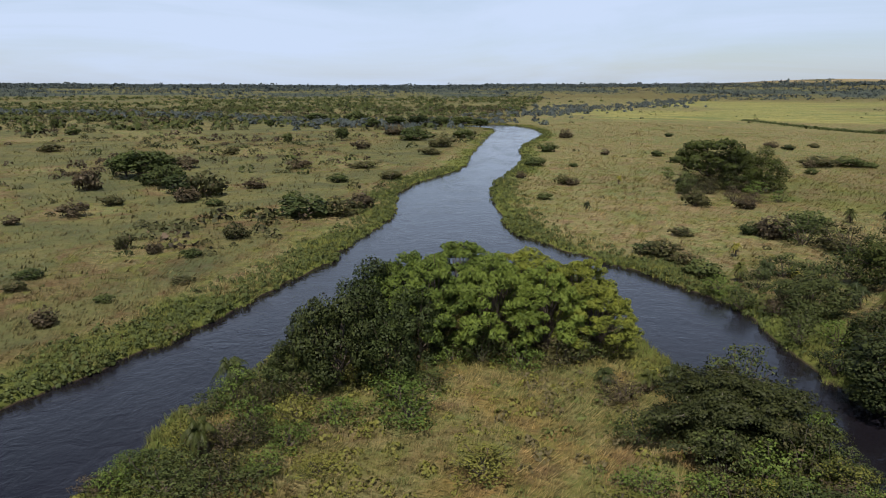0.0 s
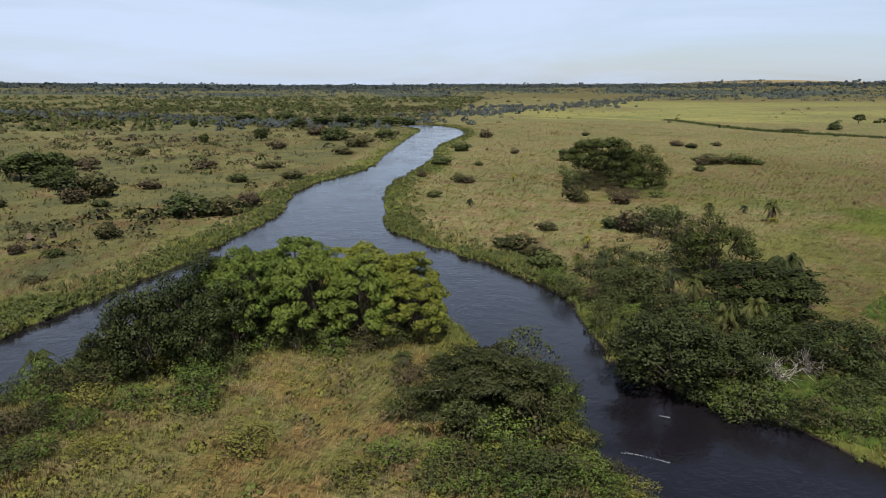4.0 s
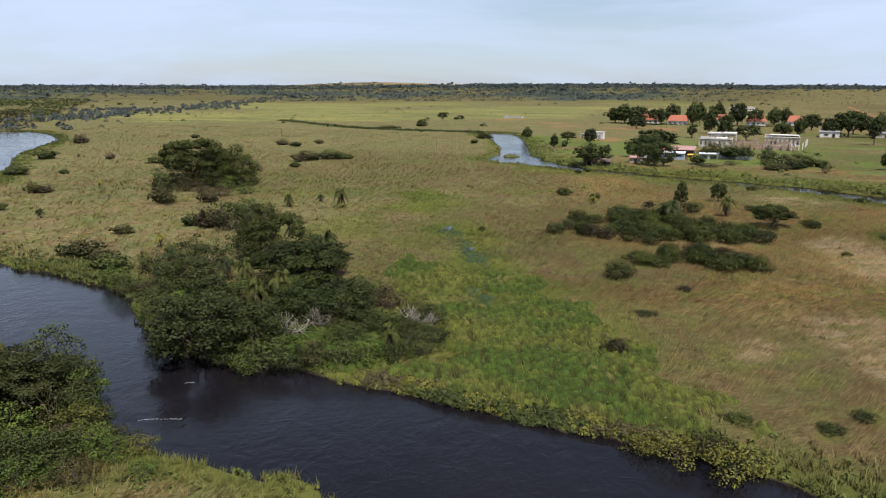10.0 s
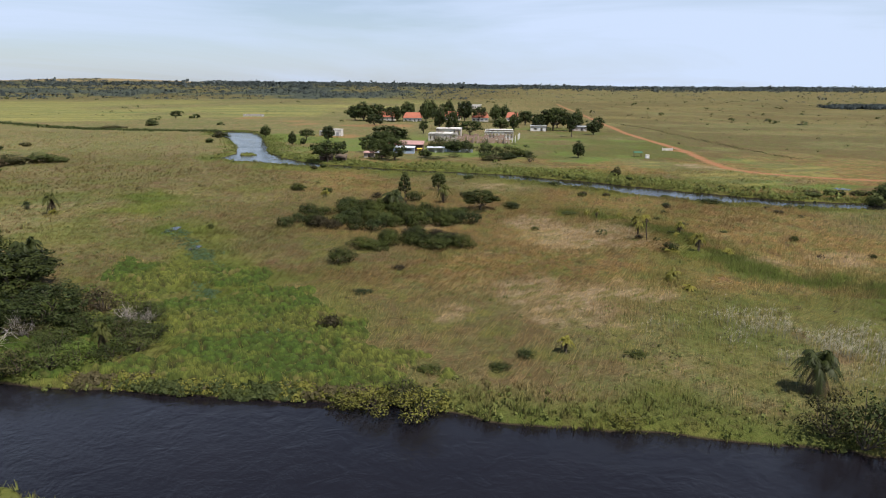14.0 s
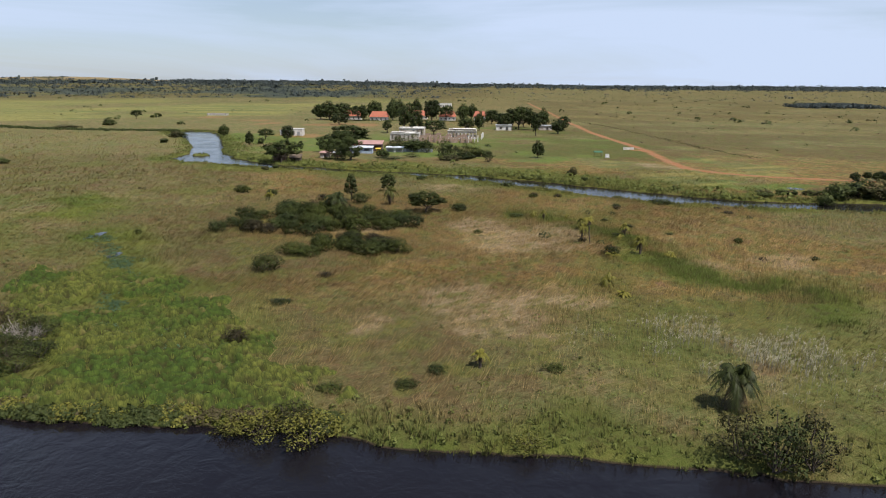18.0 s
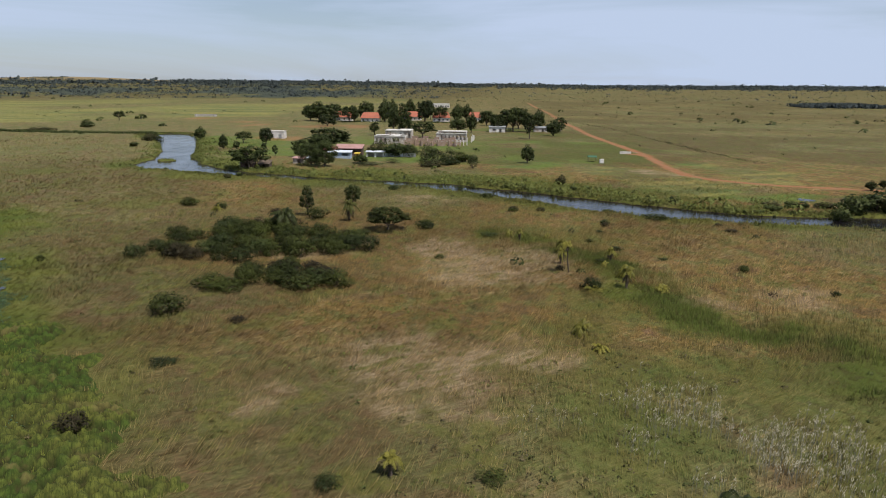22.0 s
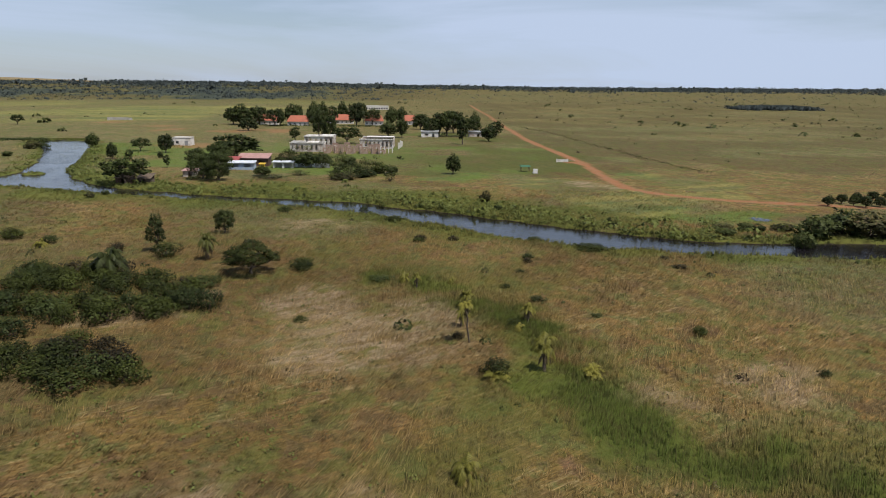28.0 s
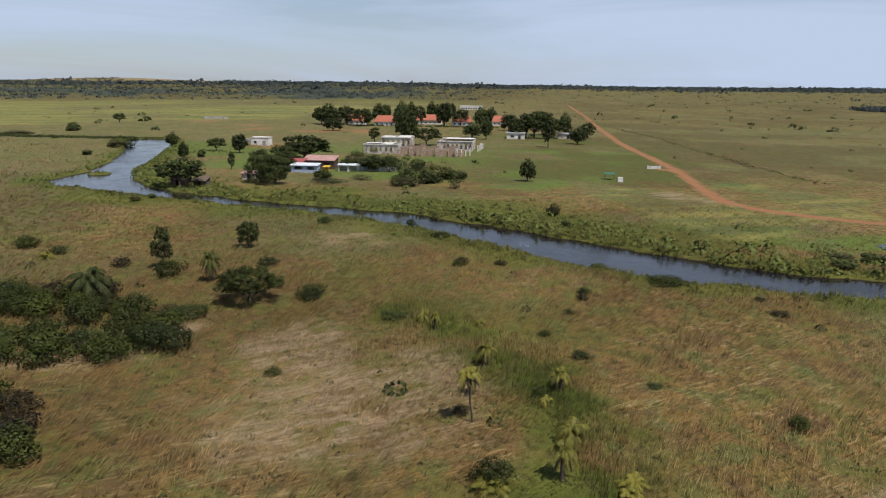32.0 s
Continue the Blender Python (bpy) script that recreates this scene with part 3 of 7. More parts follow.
BANK_FILL = [
    (65.7, 18.3, 6, 3.3), (67, 15.7, 5.4, 2.8), (68.2, 13.3, 4.8, 2.3), (69.5, 10.9, 4.8, 2.3),
    (70.8, 8.6, 4.8, 2.3), (72.3, 5.9, 4.2, 2.4), (75.4, 4.5, 4.3, 2.4), (78.9, 4.4, 3.9, 2.1),
    (76.7, 28.5, 5.3, 3.2), (77.3, 22.3, 5.1, 3.1), (71.8, 20.7, 4.8, 2.2), (86.5, 34.4, 6, 3),
    (74.6, 13.3, 4.6, 2.1), (79.8, 12.2, 4.8, 2.8), (77.9, 7.4, 4, 2.2), (84.3, 7.3, 4.2, 2.4),
    (85.6, 28.1, 5, 2.9), (85.8, 51.1, 5.9, 3.6), (88.4, 57.5, 5.4, 3), (68.4, 31.9, 5.7, 3.6),
    (70.4, 27.5, 6.2, 3.4), (74.6, 25.2, 5.1, 3), (79.5, 33.5, 6.4, 3.4), (73, 32.5, 6, 3.1),
]
BANK_FILL_B = [
    (86.1, 31.2, 5.9, 2.9), (85, 24.3, 5.5, 3.1), (78, 19, 5, 2.3), (81.6, 15.3, 5, 2.7),
    (103.9, 42.1, 6.3, 2.9), (105.8, 54.3, 7.8, 4.1), (95.9, 53.3, 7.3, 3.8), (97.2, 59.7, 6.7, 3.7),
    (120.5, 63.5, 9.9, 4.7), (120.8, 71.1, 10.3, 4.9), (90.8, 19.7, 5.6, 2), (80.1, 9.7, 4.7, 2.2),
    (72.3, 41.6, 4.3, 3), (67.6, 34.8, 4.6, 3.2), (64.6, 28.2, 4.8, 2.8), (64.8, 23.5, 4.6, 2.6),
    (65.8, 20.5, 4.5, 2),
]
BANK_FILL += BANK_FILL_B
BANK_BUSH = [
    (76.8, 44.2, 5.3, 3.1), (75.6, 38.8, 5.7, 2.8), (88.7, 16.2, 6, 3.2), (84.5, 9.9, 5.5, 2.8),
    (78.7, 13.7, 5.4, 2.1), (78.2, 9.5, 4.6, 2.1), (74.9, 14.9, 4.1, 2.2), (70.2, 15.3, 3.4, 1.6),
    (79.2, 49, 4.8, 2.6), (84.6, 39.8, 5.4, 2.4), (78.8, 53.5, 4.9, 2.7), (81.8, 59.4, 5.2, 2.5),
    (80.3, 6.8, 3.5, 1.7),
]
BANK_PALM = [
    (79.9, 26.2, 4.7, 4.8), (77.5, 28.3, 3.7, 4.3), (101.6, 34.7, 5.9, 5.8), (88, 39.6, 4, 3.5),
    (73.9, 7.3, 2.8, 2.9), (90.3, 45.3, 3.4, 3),
]
DEAD = [
    (72.6, 20.1, 5.4, 2.7), (82.6, 9.1, 4.2, 2.3), (82.6, 7.5, 3, 1.9), (77, 19, 2.5, 2.8),
]
TONGUE_PALM = [
    (15.2, 62.6, 4.6, 5.0), (9.8, 51.2, 4.6, 4.8), (46, 44.9, 3.4, 2.4), (49, 41.8, 4.2, 2.9),
    (51.5, 41.4, 3.2, 3.2),
]
TONGUE_TREE = [
    (33.9, 59.8, 6.4, 7.7), (20.6, 60.9, 4.8, 4.5), (34.2, 69.7, 7.7, 8.6), (24.2, 58.3, 7.9, 8.6),
    (28.8, 56.5, 6.4, 6.9), (25.2, 66.7, 5.9, 5.6), (29.5, 64.5, 7.1, 7.8),
]
THORN_TREE = [
    (46.7, 31.3, 13.5, 6.4),
]
TONGUE_FILL = [
    (19.7, 61.3, 4.3, 2.4), (16, 56.7, 3.9, 2.1), (14.9, 59.9, 4.1, 2.3), (12.5, 58.6, 3.4, 1.8),
    (17.9, 53.2, 4.3, 1.9), (22, 58.4, 4.2, 2.3), (11.7, 51.5, 3.9, 1.7), (8.6, 49.6, 3.7, 1.6),
    (13.8, 51.3, 4, 1.7), (16.2, 49.8, 4, 1.3), (8.7, 46.2, 3.5, 1.4), (16.5, 44.7, 3.3, 0.9),
    (27.3, 52.5, 4.6, 2.1), (44.9, 41.5, 4.1, 1.7), (43.6, 35.1, 4.1, 1.8), (42.6, 55.6, 4.7, 2.1),
    (36.5, 57.3, 4.1, 1.8), (47.7, 50.7, 4.6, 2.1), (52.1, 49.4, 3.5, 2.4), (4.8, 52.5, 2.9, 1),
    (2.3, 50.6, 2.8, 0.9), (11.6, 45.2, 3.6, 1.1), (45.5, 33.1, 4.5, 2.1), (47.3, 30.3, 4.5, 2),
]
TONGUE_FILL_B = [
    (51.2, 30.2, 4.6, 2.7), (40.7, 24.7, 3.9, 1.6), (43.1, 22.8, 3.9, 1.6), (45.2, 21.1, 3.9, 1.6),
    (48.3, 23.9, 3.3, 2.1), (46.8, 17.8, 3.8, 1.2), (38.3, 26.6, 3.9, 1.6), (36, 25.4, 3.7, 1.2),
    (46.6, 15.9, 3.3, 0.9), (52.9, 28.2, 3.1, 2.5),
]
TONGUE_FILL += TONGUE_FILL_B
TONGUE_BUSH = [
    (17.6, 58.5, 4.6, 2.1), (14.3, 54.3, 4.2, 1.9), (20.2, 56.7, 4.1, 1.7), (26.3, 48.6, 5.7, 2),
    (9.1, 53.8, 3.1, 1.5), (5.6, 50.6, 4.1, 1.4), (6.6, 47.6, 4.3, 1.3), (3.3, 50.1, 3.2, 1.2),
    (10.4, 47, 4.4, 1.4), (13.3, 46.6, 3.3, 1.2), (26.2, 57.4, 4.3, 1.8), (31.8, 53.9, 4.3, 1.3),
    (39.1, 55.8, 4.1, 2.2), (41.8, 52.6, 4.5, 2), (45.2, 50.5, 4.5, 2), (21.2, 51.2, 4.3, 1.4),
    (26.8, 38.1, 4.9, 1.4), (40.2, 35.1, 4, 1.7), (41.8, 28.6, 5, 2.5), (43.4, 26.1, 5, 2.4),
    (46.7, 25.7, 4.7, 2.7), (51.1, 27, 3.5, 2.3), (47.5, 22.4, 3.6, 1.8), (40.8, 22, 4.9, 2),
]
TONGUE_BUSH_B = [
    (43.1, 20.1, 4.5, 1.7), (45.3, 18, 3.7, 1.5), (38.1, 24, 4.5, 1.7), (35.5, 29.8, 3.9, 1.2),
    (31.4, 29.1, 4.1, 1.2), (54.3, 32.2, 4.3, 2.4), (55.3, 36.9, 5.2, 3.1),
]
TONGUE_BUSH += TONGUE_BUSH_B
BAMBOO = [
    (36.8, 61.3, 10.6, 9.5), (42.2, 58.2, 11.2, 10), (46.8, 55.1, 10.6, 8.9), (51.2, 51.8, 8.9, 7.5),
    (37.5, 68.8, 10.9, 8.7), (46.8, 70.8, 13.1, 8.5), (52.9, 65.7, 13, 7.7), (55.7, 59.4, 9.9, 7.8),
]
THICKET = [
    (147.5, 7.1, 9.3, 3), (148.2, 1.3, 9.3, 3.9), (152.2, -3.9, 10.7, 4.9), (152.9, -9.9, 10.8, 4.7),
    (153.6, -16, 10.8, 4.5), (151.1, -22.3, 10.6, 4.1), (152.5, -27.7, 7.2, 3), (160, 8.1, 7.6, 3.3),
    (130.3, -12.1, 6.6, 2.1), (129.1, -18.1, 8.1, 2.5), (131.1, -24.1, 8.2, 2.5), (169.1, -1.8, 9.3, 3.4),
    (170, -9.8, 9.3, 3.4), (164, -23.8, 9, 2.9), (138.8, -20.1, 7.6, 2.4), (154, -0.4, 7.3, 3.1),
]
THICKET_NEAR = [
    (154.2, -4.8, 8.8, 5.7), (152.2, -11.7, 9.3, 6.1), (152.3, -17.5, 9.3, 5.4), (154.6, -22.5, 8.9, 4.9),
    (154, -27.2, 6.7, 3.6), (164.7, -0.6, 9.8, 5.6), (167.9, -6.5, 10.1, 5.7), (165.1, -14.5, 9.8, 5.5),
    (135.5, -16.3, 8.3, 3.5), (131.1, -23.2, 7.2, 3.3), (132, -26.2, 5.7, 3.1), (130.7, -16.6, 6.1, 3),
    (145.2, -7.8, 6.7, 4.6),
]
BUSH_MID = [
    (116.2, -8.7, 5.1, 2.8), (85, -14.4, 3.1, 1.9), (78.3, -37.7, 2.2, 1), (74.7, -35, 2.6, 0.6),
    (80, -50, 2.5, 0.7), (201.5, 23.1, 4.2, 2), (195.8, 13, 3.1, 1.7), (146.1, -92.7, 1.8, 1),
    (133.1, -101.3, 1.6, 0.9), (199.3, -57.4, 2.8, 1.4), (185, -76.7, 2.3, 1), (141.6, 23.9, 1.6, 1),
    (180.1, -37.7, 4.2, 1.4), (114.3, -18.7, 2.7, 0.6), (100.2, -15.5, 3.2, 0.5), (73.3, -27.7, 2.9, 0.5),
    (199.9, 22.3, 4.7, 2.1), (190.2, -1.8, 3.3, 1.7), (194.4, -25.5, 3.8, 1.5), (176.9, -38.1, 3.9, 1.4),
    (198.1, -57, 2.4, 1.1), (200.4, -64, 2.5, 1.1), (231.4, -24.5, 3.7, 1.5), (231.9, -43.6, 2.2, 1.6),
]
BUSH_MID_B = [
    (220.8, -51.6, 3.8, 1.2), (182.1, -76.3, 2.1, 1), (175.4, -73.9, 1.7, 0.7), (193, -90.1, 6.1, 1.2),
    (145, -92.4, 1.8, 1.2), (179.1, -102, 3, 0.7), (160.1, -74.5, 2.6, 0.7), (149.2, -69.8, 2.2, 0.8),
    (150.8, -42.2, 2.1, 0.9), (144.4, -62.3, 1.9, 1), (171.1, -51.3, 4.4, 0.7), (133.2, -65.8, 3.4, 1.7),
    (166.8, -70.7, 1.8, 0.7), (185.7, -101.7, 1.9, 0.8), (152.7, -81.3, 1.7, 0.4), (202, -80.6, 3.8, 0.9),
    (186.1, -12.3, 5.3, 2.7), (172.3, -9.5, 6.2, 3.2),
]
BUSH_MID += BUSH_MID_B
TREE_MID = [
    (189.7, -9.5, 4.8, 6.6), (206.8, -17, 4.6, 5.3), (174.7, -30.1, 7.1, 4.9),
]
PALM_MID = [
    (80.2, -42.2, 1.9, 1.3), (71.9, -65.8, 3.6, 3.4), (112.6, -61.4, 2.3, 2.8), (108.2, -62.8, 2, 1.3),
    (148.7, -62.9, 1.9, 2), (134, -71.1, 2.3, 2.3), (132.5, -75.8, 2.1, 1.5), (155.4, 66.6, 3, 3.2),
    (132.3, -65.5, 3.1, 1.2), (191.5, 12.7, 2.7, 2.5), (184.1, -20.2, 3.1, 3.2), (170.6, -9.4, 4.6, 3.8),
    (169.8, -55.3, 1.9, 2.2), (166.9, -57.1, 1.4, 1.6), (169, -62.6, 1.3, 1.6), (150.1, -71.7, 2, 1.9),
    (140.3, -72.2, 2.8, 2.7), (134.2, -76.6, 2.5, 1.2), (156.2, -64, 2.2, 1.8), (147.1, -70.2, 1.3, 1.4),
]
TALL_PALM = [
    (142.8, -63.6, 2.2, 6.2),
]
BANK_BUSH_MID = [
    (65.2, -23.5, 5.1, 2.3), (64.2, -27.8, 5.5, 3), (63, -62.8, 5.2, 3.5), (61.5, -65.1, 5.9, 4.1),
    (61.5, -67.7, 5, 4.1), (63.7, -46.1, 3.9, 0.8), (66, -20.6, 4, 1.5), (66.6, -25.8, 4.4, 1.9),
]
TREE_VILLAGE = [
    (643.4, 89, 22.6, 16.3), (647.6, 76, 20, 14.5), (656.6, 99.9, 16.7, 14), (632.8, 60.8, 13.3, 14.3),
    (655.8, 51, 15.6, 16.7), (662.3, 34.3, 15.8, 18.8), (667.8, 18.6, 14, 16.1), (657, -1.6, 15.5, 19.4),
    (661, -15.1, 11.9, 13.9), (686.4, -29.7, 14.3, 14.4), (689.1, -38.2, 12.5, 14.5), (527.6, -68, 16, 15.3),
    (564.6, -79.3, 15.1, 16.7), (531.8, -85.6, 12, 12.7), (523.6, 9.9, 12, 15.7), (315.7, -68.7, 6.6, 7.2),
    (472, 15.9, 10.7, 8.1), (486.4, -1.9, 11, 15), (457.3, -15.5, 13.7, 9.4), (508.1, -44.4, 8.8, 12.9),
    (522, -34.9, 13.9, 8.9), (459.1, -79.9, 10.6, 14.2), (525, -62.8, 12.5, 12.5), (529.7, -73.3, 17.5, 16.1),
]
TREE_VILLAGE_B = [
    (556, -93.2, 11.1, 14.9), (488.2, -97.2, 12, 9.4), (539.1, -107.2, 14.2, 9.8), (610.2, -55.5, 14.9, 12.5),
    (368.8, 23.4, 18.5, 7.3), (332.4, -13.4, 12.1, 5.6), (304.4, -2.7, 7.3, 3.3),
    (283.5, 34.9, 10.1, 6), (387.8, 59.7, 8.1, 8.5), (395.8, 74.2, 7.8, 6.1), (357.6, 70.8, 5.1, 6.9),
    (407.5, 101.7, 7.1, 7), (327.1, 37.5, 3.7, 4.9), (568.4, 66, 15.7, 9.3), (612.8, 251.8, 8, 8.1),
]
TREE_VILLAGE_C = [  # trees close before and behind the red-roofed houses
    (642, 58, 9, 13), (648, 33, 9, 14), (660, -2, 9, 12), (664, -30, 9, 12),
    (668, 82, 13, 15), (703, 32, 13, 18), (728, 17, 13, 18), (703, -4, 10, 18), (690, 52, 10, 16.5),
]
TREE_VILLAGE += TREE_VILLAGE_B + TREE_VILLAGE_C
BUSH_FAR = [
    (343.5, -28.2, 7.1, 4), (316, -41.9, 7.5, 4.2), (250.6, -74.9, 3.5, 3.3), (238, -76.9, 2.5, 1.3),
    (368, 68.2, 4.3, 3.3), (339, -4.5, 10.4, 5.5), (342.1, -17.7, 10.4, 5.1), (305.4, -37.6, 8.9, 3.1),
    (297.9, -31.6, 10.4, 2.6), (316.5, -46.6, 5.6, 3.2), (366.2, 54.2, 3.3, 2.8), (400.8, 126.7, 8.1, 4.1),
    (363.6, 116.9, 5.3, 2.3), (414, 128.8, 7.3, 3.2), (253.5, 32.1, 2.9, 1.6), (257.7, 29.7, 2.4, 1.4),
    (704.3, 111.1, 10.1, 6), (213.9, -124.6, 5, 1.6), (214.5, -129.6, 4, 1.9), (512, 223.2, 10.9, 5.7),
    (466.2, 227.8, 19.6, 2.8), (208.7, -122.8, 5.3, 1.5), (213.3, -132, 4.1, 1.7), (213.5, -137.9, 5.5, 1.6),
]
BUSH_FAR_B = [
    (206.8, -141.6, 9.3, 4.8), (210.6, -149.5, 10.9, 5.4), (207, -153.2, 12, 5.5), (206.1, -158.4, 9.4, 4.3),
    (206.1, -165.7, 10.7, 3.4), (202, -169.9, 9.2, 3.4), (199, -134.7, 5.1, 3.5),
]
BUSH_FAR += BUSH_FAR_B
PALM_FAR = [
    (212.9, -149.1, 5, 5.7), (212.8, -160, 6.2, 5.3), (363.6, 30.1, 6.9, 8.3), (295, -27.7, 3.8, 3),
]
ORCHARD = [
    (247.1, -167, 3.4, 2.9), (251.6, -173.5, 3.1, 2.7), (246.9, -174, 3, 3), (244.7, -175.9, 3.3, 3.2),
    (246.8, -181.2, 3.4, 2.9), (249.1, -186.2, 3.4, 3.3), (242.2, -184.6, 3, 3.2), (240, -187, 3.3, 3.2),
    (242.2, -192.4, 3.7, 3.6), (239.9, -193.9, 3.3, 3.5), (241.9, -199.7, 3.3, 3.3), (238.7, -200.5, 3.6, 3.5),
    (256.4, -180.8, 3.2, 2.7), (258.8, -186.8, 3.2, 2.8), (258.8, -191.6, 3.6, 2.8), (256.2, -195, 3.2, 2.8),
    (253.7, -197.7, 3.5, 3.1), (256.1, -204.1, 3.6, 3.1), (253.5, -207, 3.5, 3.1), (253.5, -211.3, 3.5, 3.1),
]
TREE_LODGE = [
    (295.7, 14.6, 9.2, 7.9), (291.6, 8.5, 9.6, 8.8), (365.7, 21.6, 14.3, 9.2), (325.9, 17.5, 10.4, 8.9),
    (324.5, 25.5, 8.3, 7.3), (280.8, 33.9, 11, 7.5),
]
BUSH_LODGE = [
    (334.9, -3.7, 7.8, 4.5), (339.6, -7.2, 8.8, 6.8), (336, -13.3, 8.7, 5.8), (332.2, -19.3, 7.3, 5.4),
    (318.2, -27.4, 8.1, 5.9), (308.5, -32.5, 8.6, 6), (308.7, -37.4, 7.8, 5.6), (315.6, -41.5, 7.3, 5),
    (301, -28.5, 5.7, 3.2), (293.3, -47, 5.5, 3.9), (297.9, -7.2, 11.2, 1.3), (306.9, -15, 7.8, 1.6),
]


# ---- the land ----
MAIN_RIVER = [  # the left bank upstream, then the right bank back, then round the tongue of land
    (-420, -160), (-180, -40), (-70, 24), (-28, 52), (-3.6, 69.2), (6.5, 76.3), (13, 81.1), (21.2, 87.8), (31.8, 96.4), (42.5, 105.2), (51.5, 116), (65.4, 129.5), (79.5, 150.2),
    (91.5, 170.5), (111.9, 189.4), (138.3, 210.1), (176.7, 259.3), (224, 317.8), (278, 384), (284, 408), (276, 428)]
MAIN_RIVER_BACK = [
    (288, 446), (312, 446), (322, 425), (314, 392), (273.8, 330.6), (218, 277.4), (165.1, 211.6), (128.7, 176.1), (107.2, 149.1), (87.8, 115.8), (82.5, 101.4), (82, 76),
    (81.5, 68), (77.1, 51.1), (67.5, 36.5), (64.5, 25), (66.5, 18), (67.5, 13), (66.5, 7), (66.5, 0), (65.8, -11.6), (65.7, -22.4), (65, -33), (63.3, -40), (62, -52.6), (61, -65), (57, -95), (48, -160), (10, -420)]
TONGUE = [
    (-12, -420), (31, -160), (39, -100), (44, -50), (46.5, -20), (48.5, -2), (50, 6.3), (48.8, 13), (48, 19), (51, 25), (55.5, 33), (57, 45), (59.5, 56), (59, 66), (56, 77), (50, 83),
    (42, 84), (33, 79), (24.4, 73), (15, 64.5), (8.8, 58.9), (0.9, 51.7), (-25, 33), (-72, 2), (-180, -66), (-420, -190)]
FAR_RIVER = [
    (215, -400), (193, -260), (191, -167), (193.7, -122.6), (197.3, -101.5), (201.6, -89), (209.4, -75.4), (218.4, -65), (223.3, -57), (234.4, -44.8), (247, -23.6), (255, 0.8), (265.9, 29.3), (272.8, 50.1),
    (287, 78), (321.5, 85), (385.8, 112), (444, 146), (454, 152)]
FAR_RIVER_BACK = [
    (460, 150), (463, 142), (455, 127), (412.9, 106.6), (350, 82), (318, 70), (291, 53), (273.9, 33.5), (265.1, 12.7), (258.9, -5.3), (251.1, -36.6),
    (242.4, -51.4), (234.8, -64.6), (226.8, -76.3), (212.8, -95.9), (204.8, -112.7), (201.3, -126.1), (201, -167), (204, -260), (230, -400)]
RIVER_A = np.vstack([spline(MAIN_RIVER), spline(MAIN_RIVER_BACK), spline(TONGUE)])
FAR_RIVER = [(x - 3.0, y) for x, y in FAR_RIVER]
RIVER_B = np.vstack([spline(FAR_RIVER), spline(FAR_RIVER_BACK)])
ROAD_LINE = spline([(1500, -150), (1000, -140)] + ROAD + [(243, -185), (236, -240), (225, -330)], 5)
HEDGE_LINE = spline([(796, -130), (660, -140.5), (557, -152), (468, -155), (410, -159), (371, -160), (330, -166)], 14)
HILL = [(3700, 2350), (3950, 2000), (3550, 2650)]  # bare brown fields on the skyline
WATER_Z = -0.6


WET_MEADOW = [(88, 8), (82, 20), (98, 16), (108, 14), (74, 20), (90, -4)]


def river_distance(x, y):
    """Metres to the nearest bank, negative over water."""
    x, y = np.asarray(x, float), np.asarray(y, float)
    d = np.full(x.shape, 400.0)
    near = (x > -450) & (x < 760) & (y > -450) & (y < 800)
    if near.any():
        a, b = x[near], y[near]
        rag = (vnoise(a, b, 5.0, 4) - 0.5) * 2.2 + (vnoise(a, b, 1.7, 5) - 0.5) * 1.0
        bank = np.minimum(signed_distance(a, b, RIVER_A), signed_distance(a, b, RIVER_B)) + rag
        d[near] = np.maximum(bank, 4.0 - np.hypot((a - 307) * 0.8, b - 76) + 0.4 * rag)  # a grassy islet in the far river
    return d


def far_height(x, y):
    """The plain, level near the rivers, and the long rise to the skyline."""
    r, az = np.hypot(x - 40, y + 30), np.arctan2(y + 30, x - 40)
    crest = 57 - 25 * smooth(0.25, 1.0, az) + 3 * np.sin(az * 9)
    wave = (vnoise(x, y, 420, 8) - 0.5) * 5 * smooth(800, 2200, r)
    hill = 26 * np.exp(-((x - 3850) ** 2 + (y - 2250) ** 2) / 520 ** 2)  # a bare rise on the skyline
    return smooth(1000, 4700, r) * crest + hill + wave + (vnoise(x, y, 38, 2) - 0.5) * 0.5


def land_height(x, y, d):
    lip = (vnoise(x, y, 3.0, 6) - 0.5) * 0.35
    return -2.4 + (far_height(x, y) + 2.4 + lip) * smooth(-2.2, 1.4, d)


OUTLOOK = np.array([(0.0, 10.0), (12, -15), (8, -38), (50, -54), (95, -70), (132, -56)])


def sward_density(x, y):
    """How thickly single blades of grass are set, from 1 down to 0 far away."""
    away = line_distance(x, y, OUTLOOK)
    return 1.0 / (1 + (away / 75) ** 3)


def wood_edge(x, y, r, az):
    """Where the open plain gives way to unbroken woodland, in tongues and bays."""
    q = r + (vnoise(x, y, 240, 36) - 0.5) * 1100 + (vnoise(x, y, 70, 37) - 0.5) * 350
    gap = vnoise(az * 16, r / 420, 1.0, 39) * 0.65 + vnoise(x, y, 110, 40) * 0.35
    start = 2300 + 900 * smooth(0.04, -0.10, az)
    return (0.05 + 0.95 * smooth(0.37, 0.48, gap + 0.22 * smooth(3000, 4300, r))) * np.clip(smooth(1750, 1950, q) * smooth(-0.1, 0.2, az) + smooth(0, 200, q - start), 0, 1)


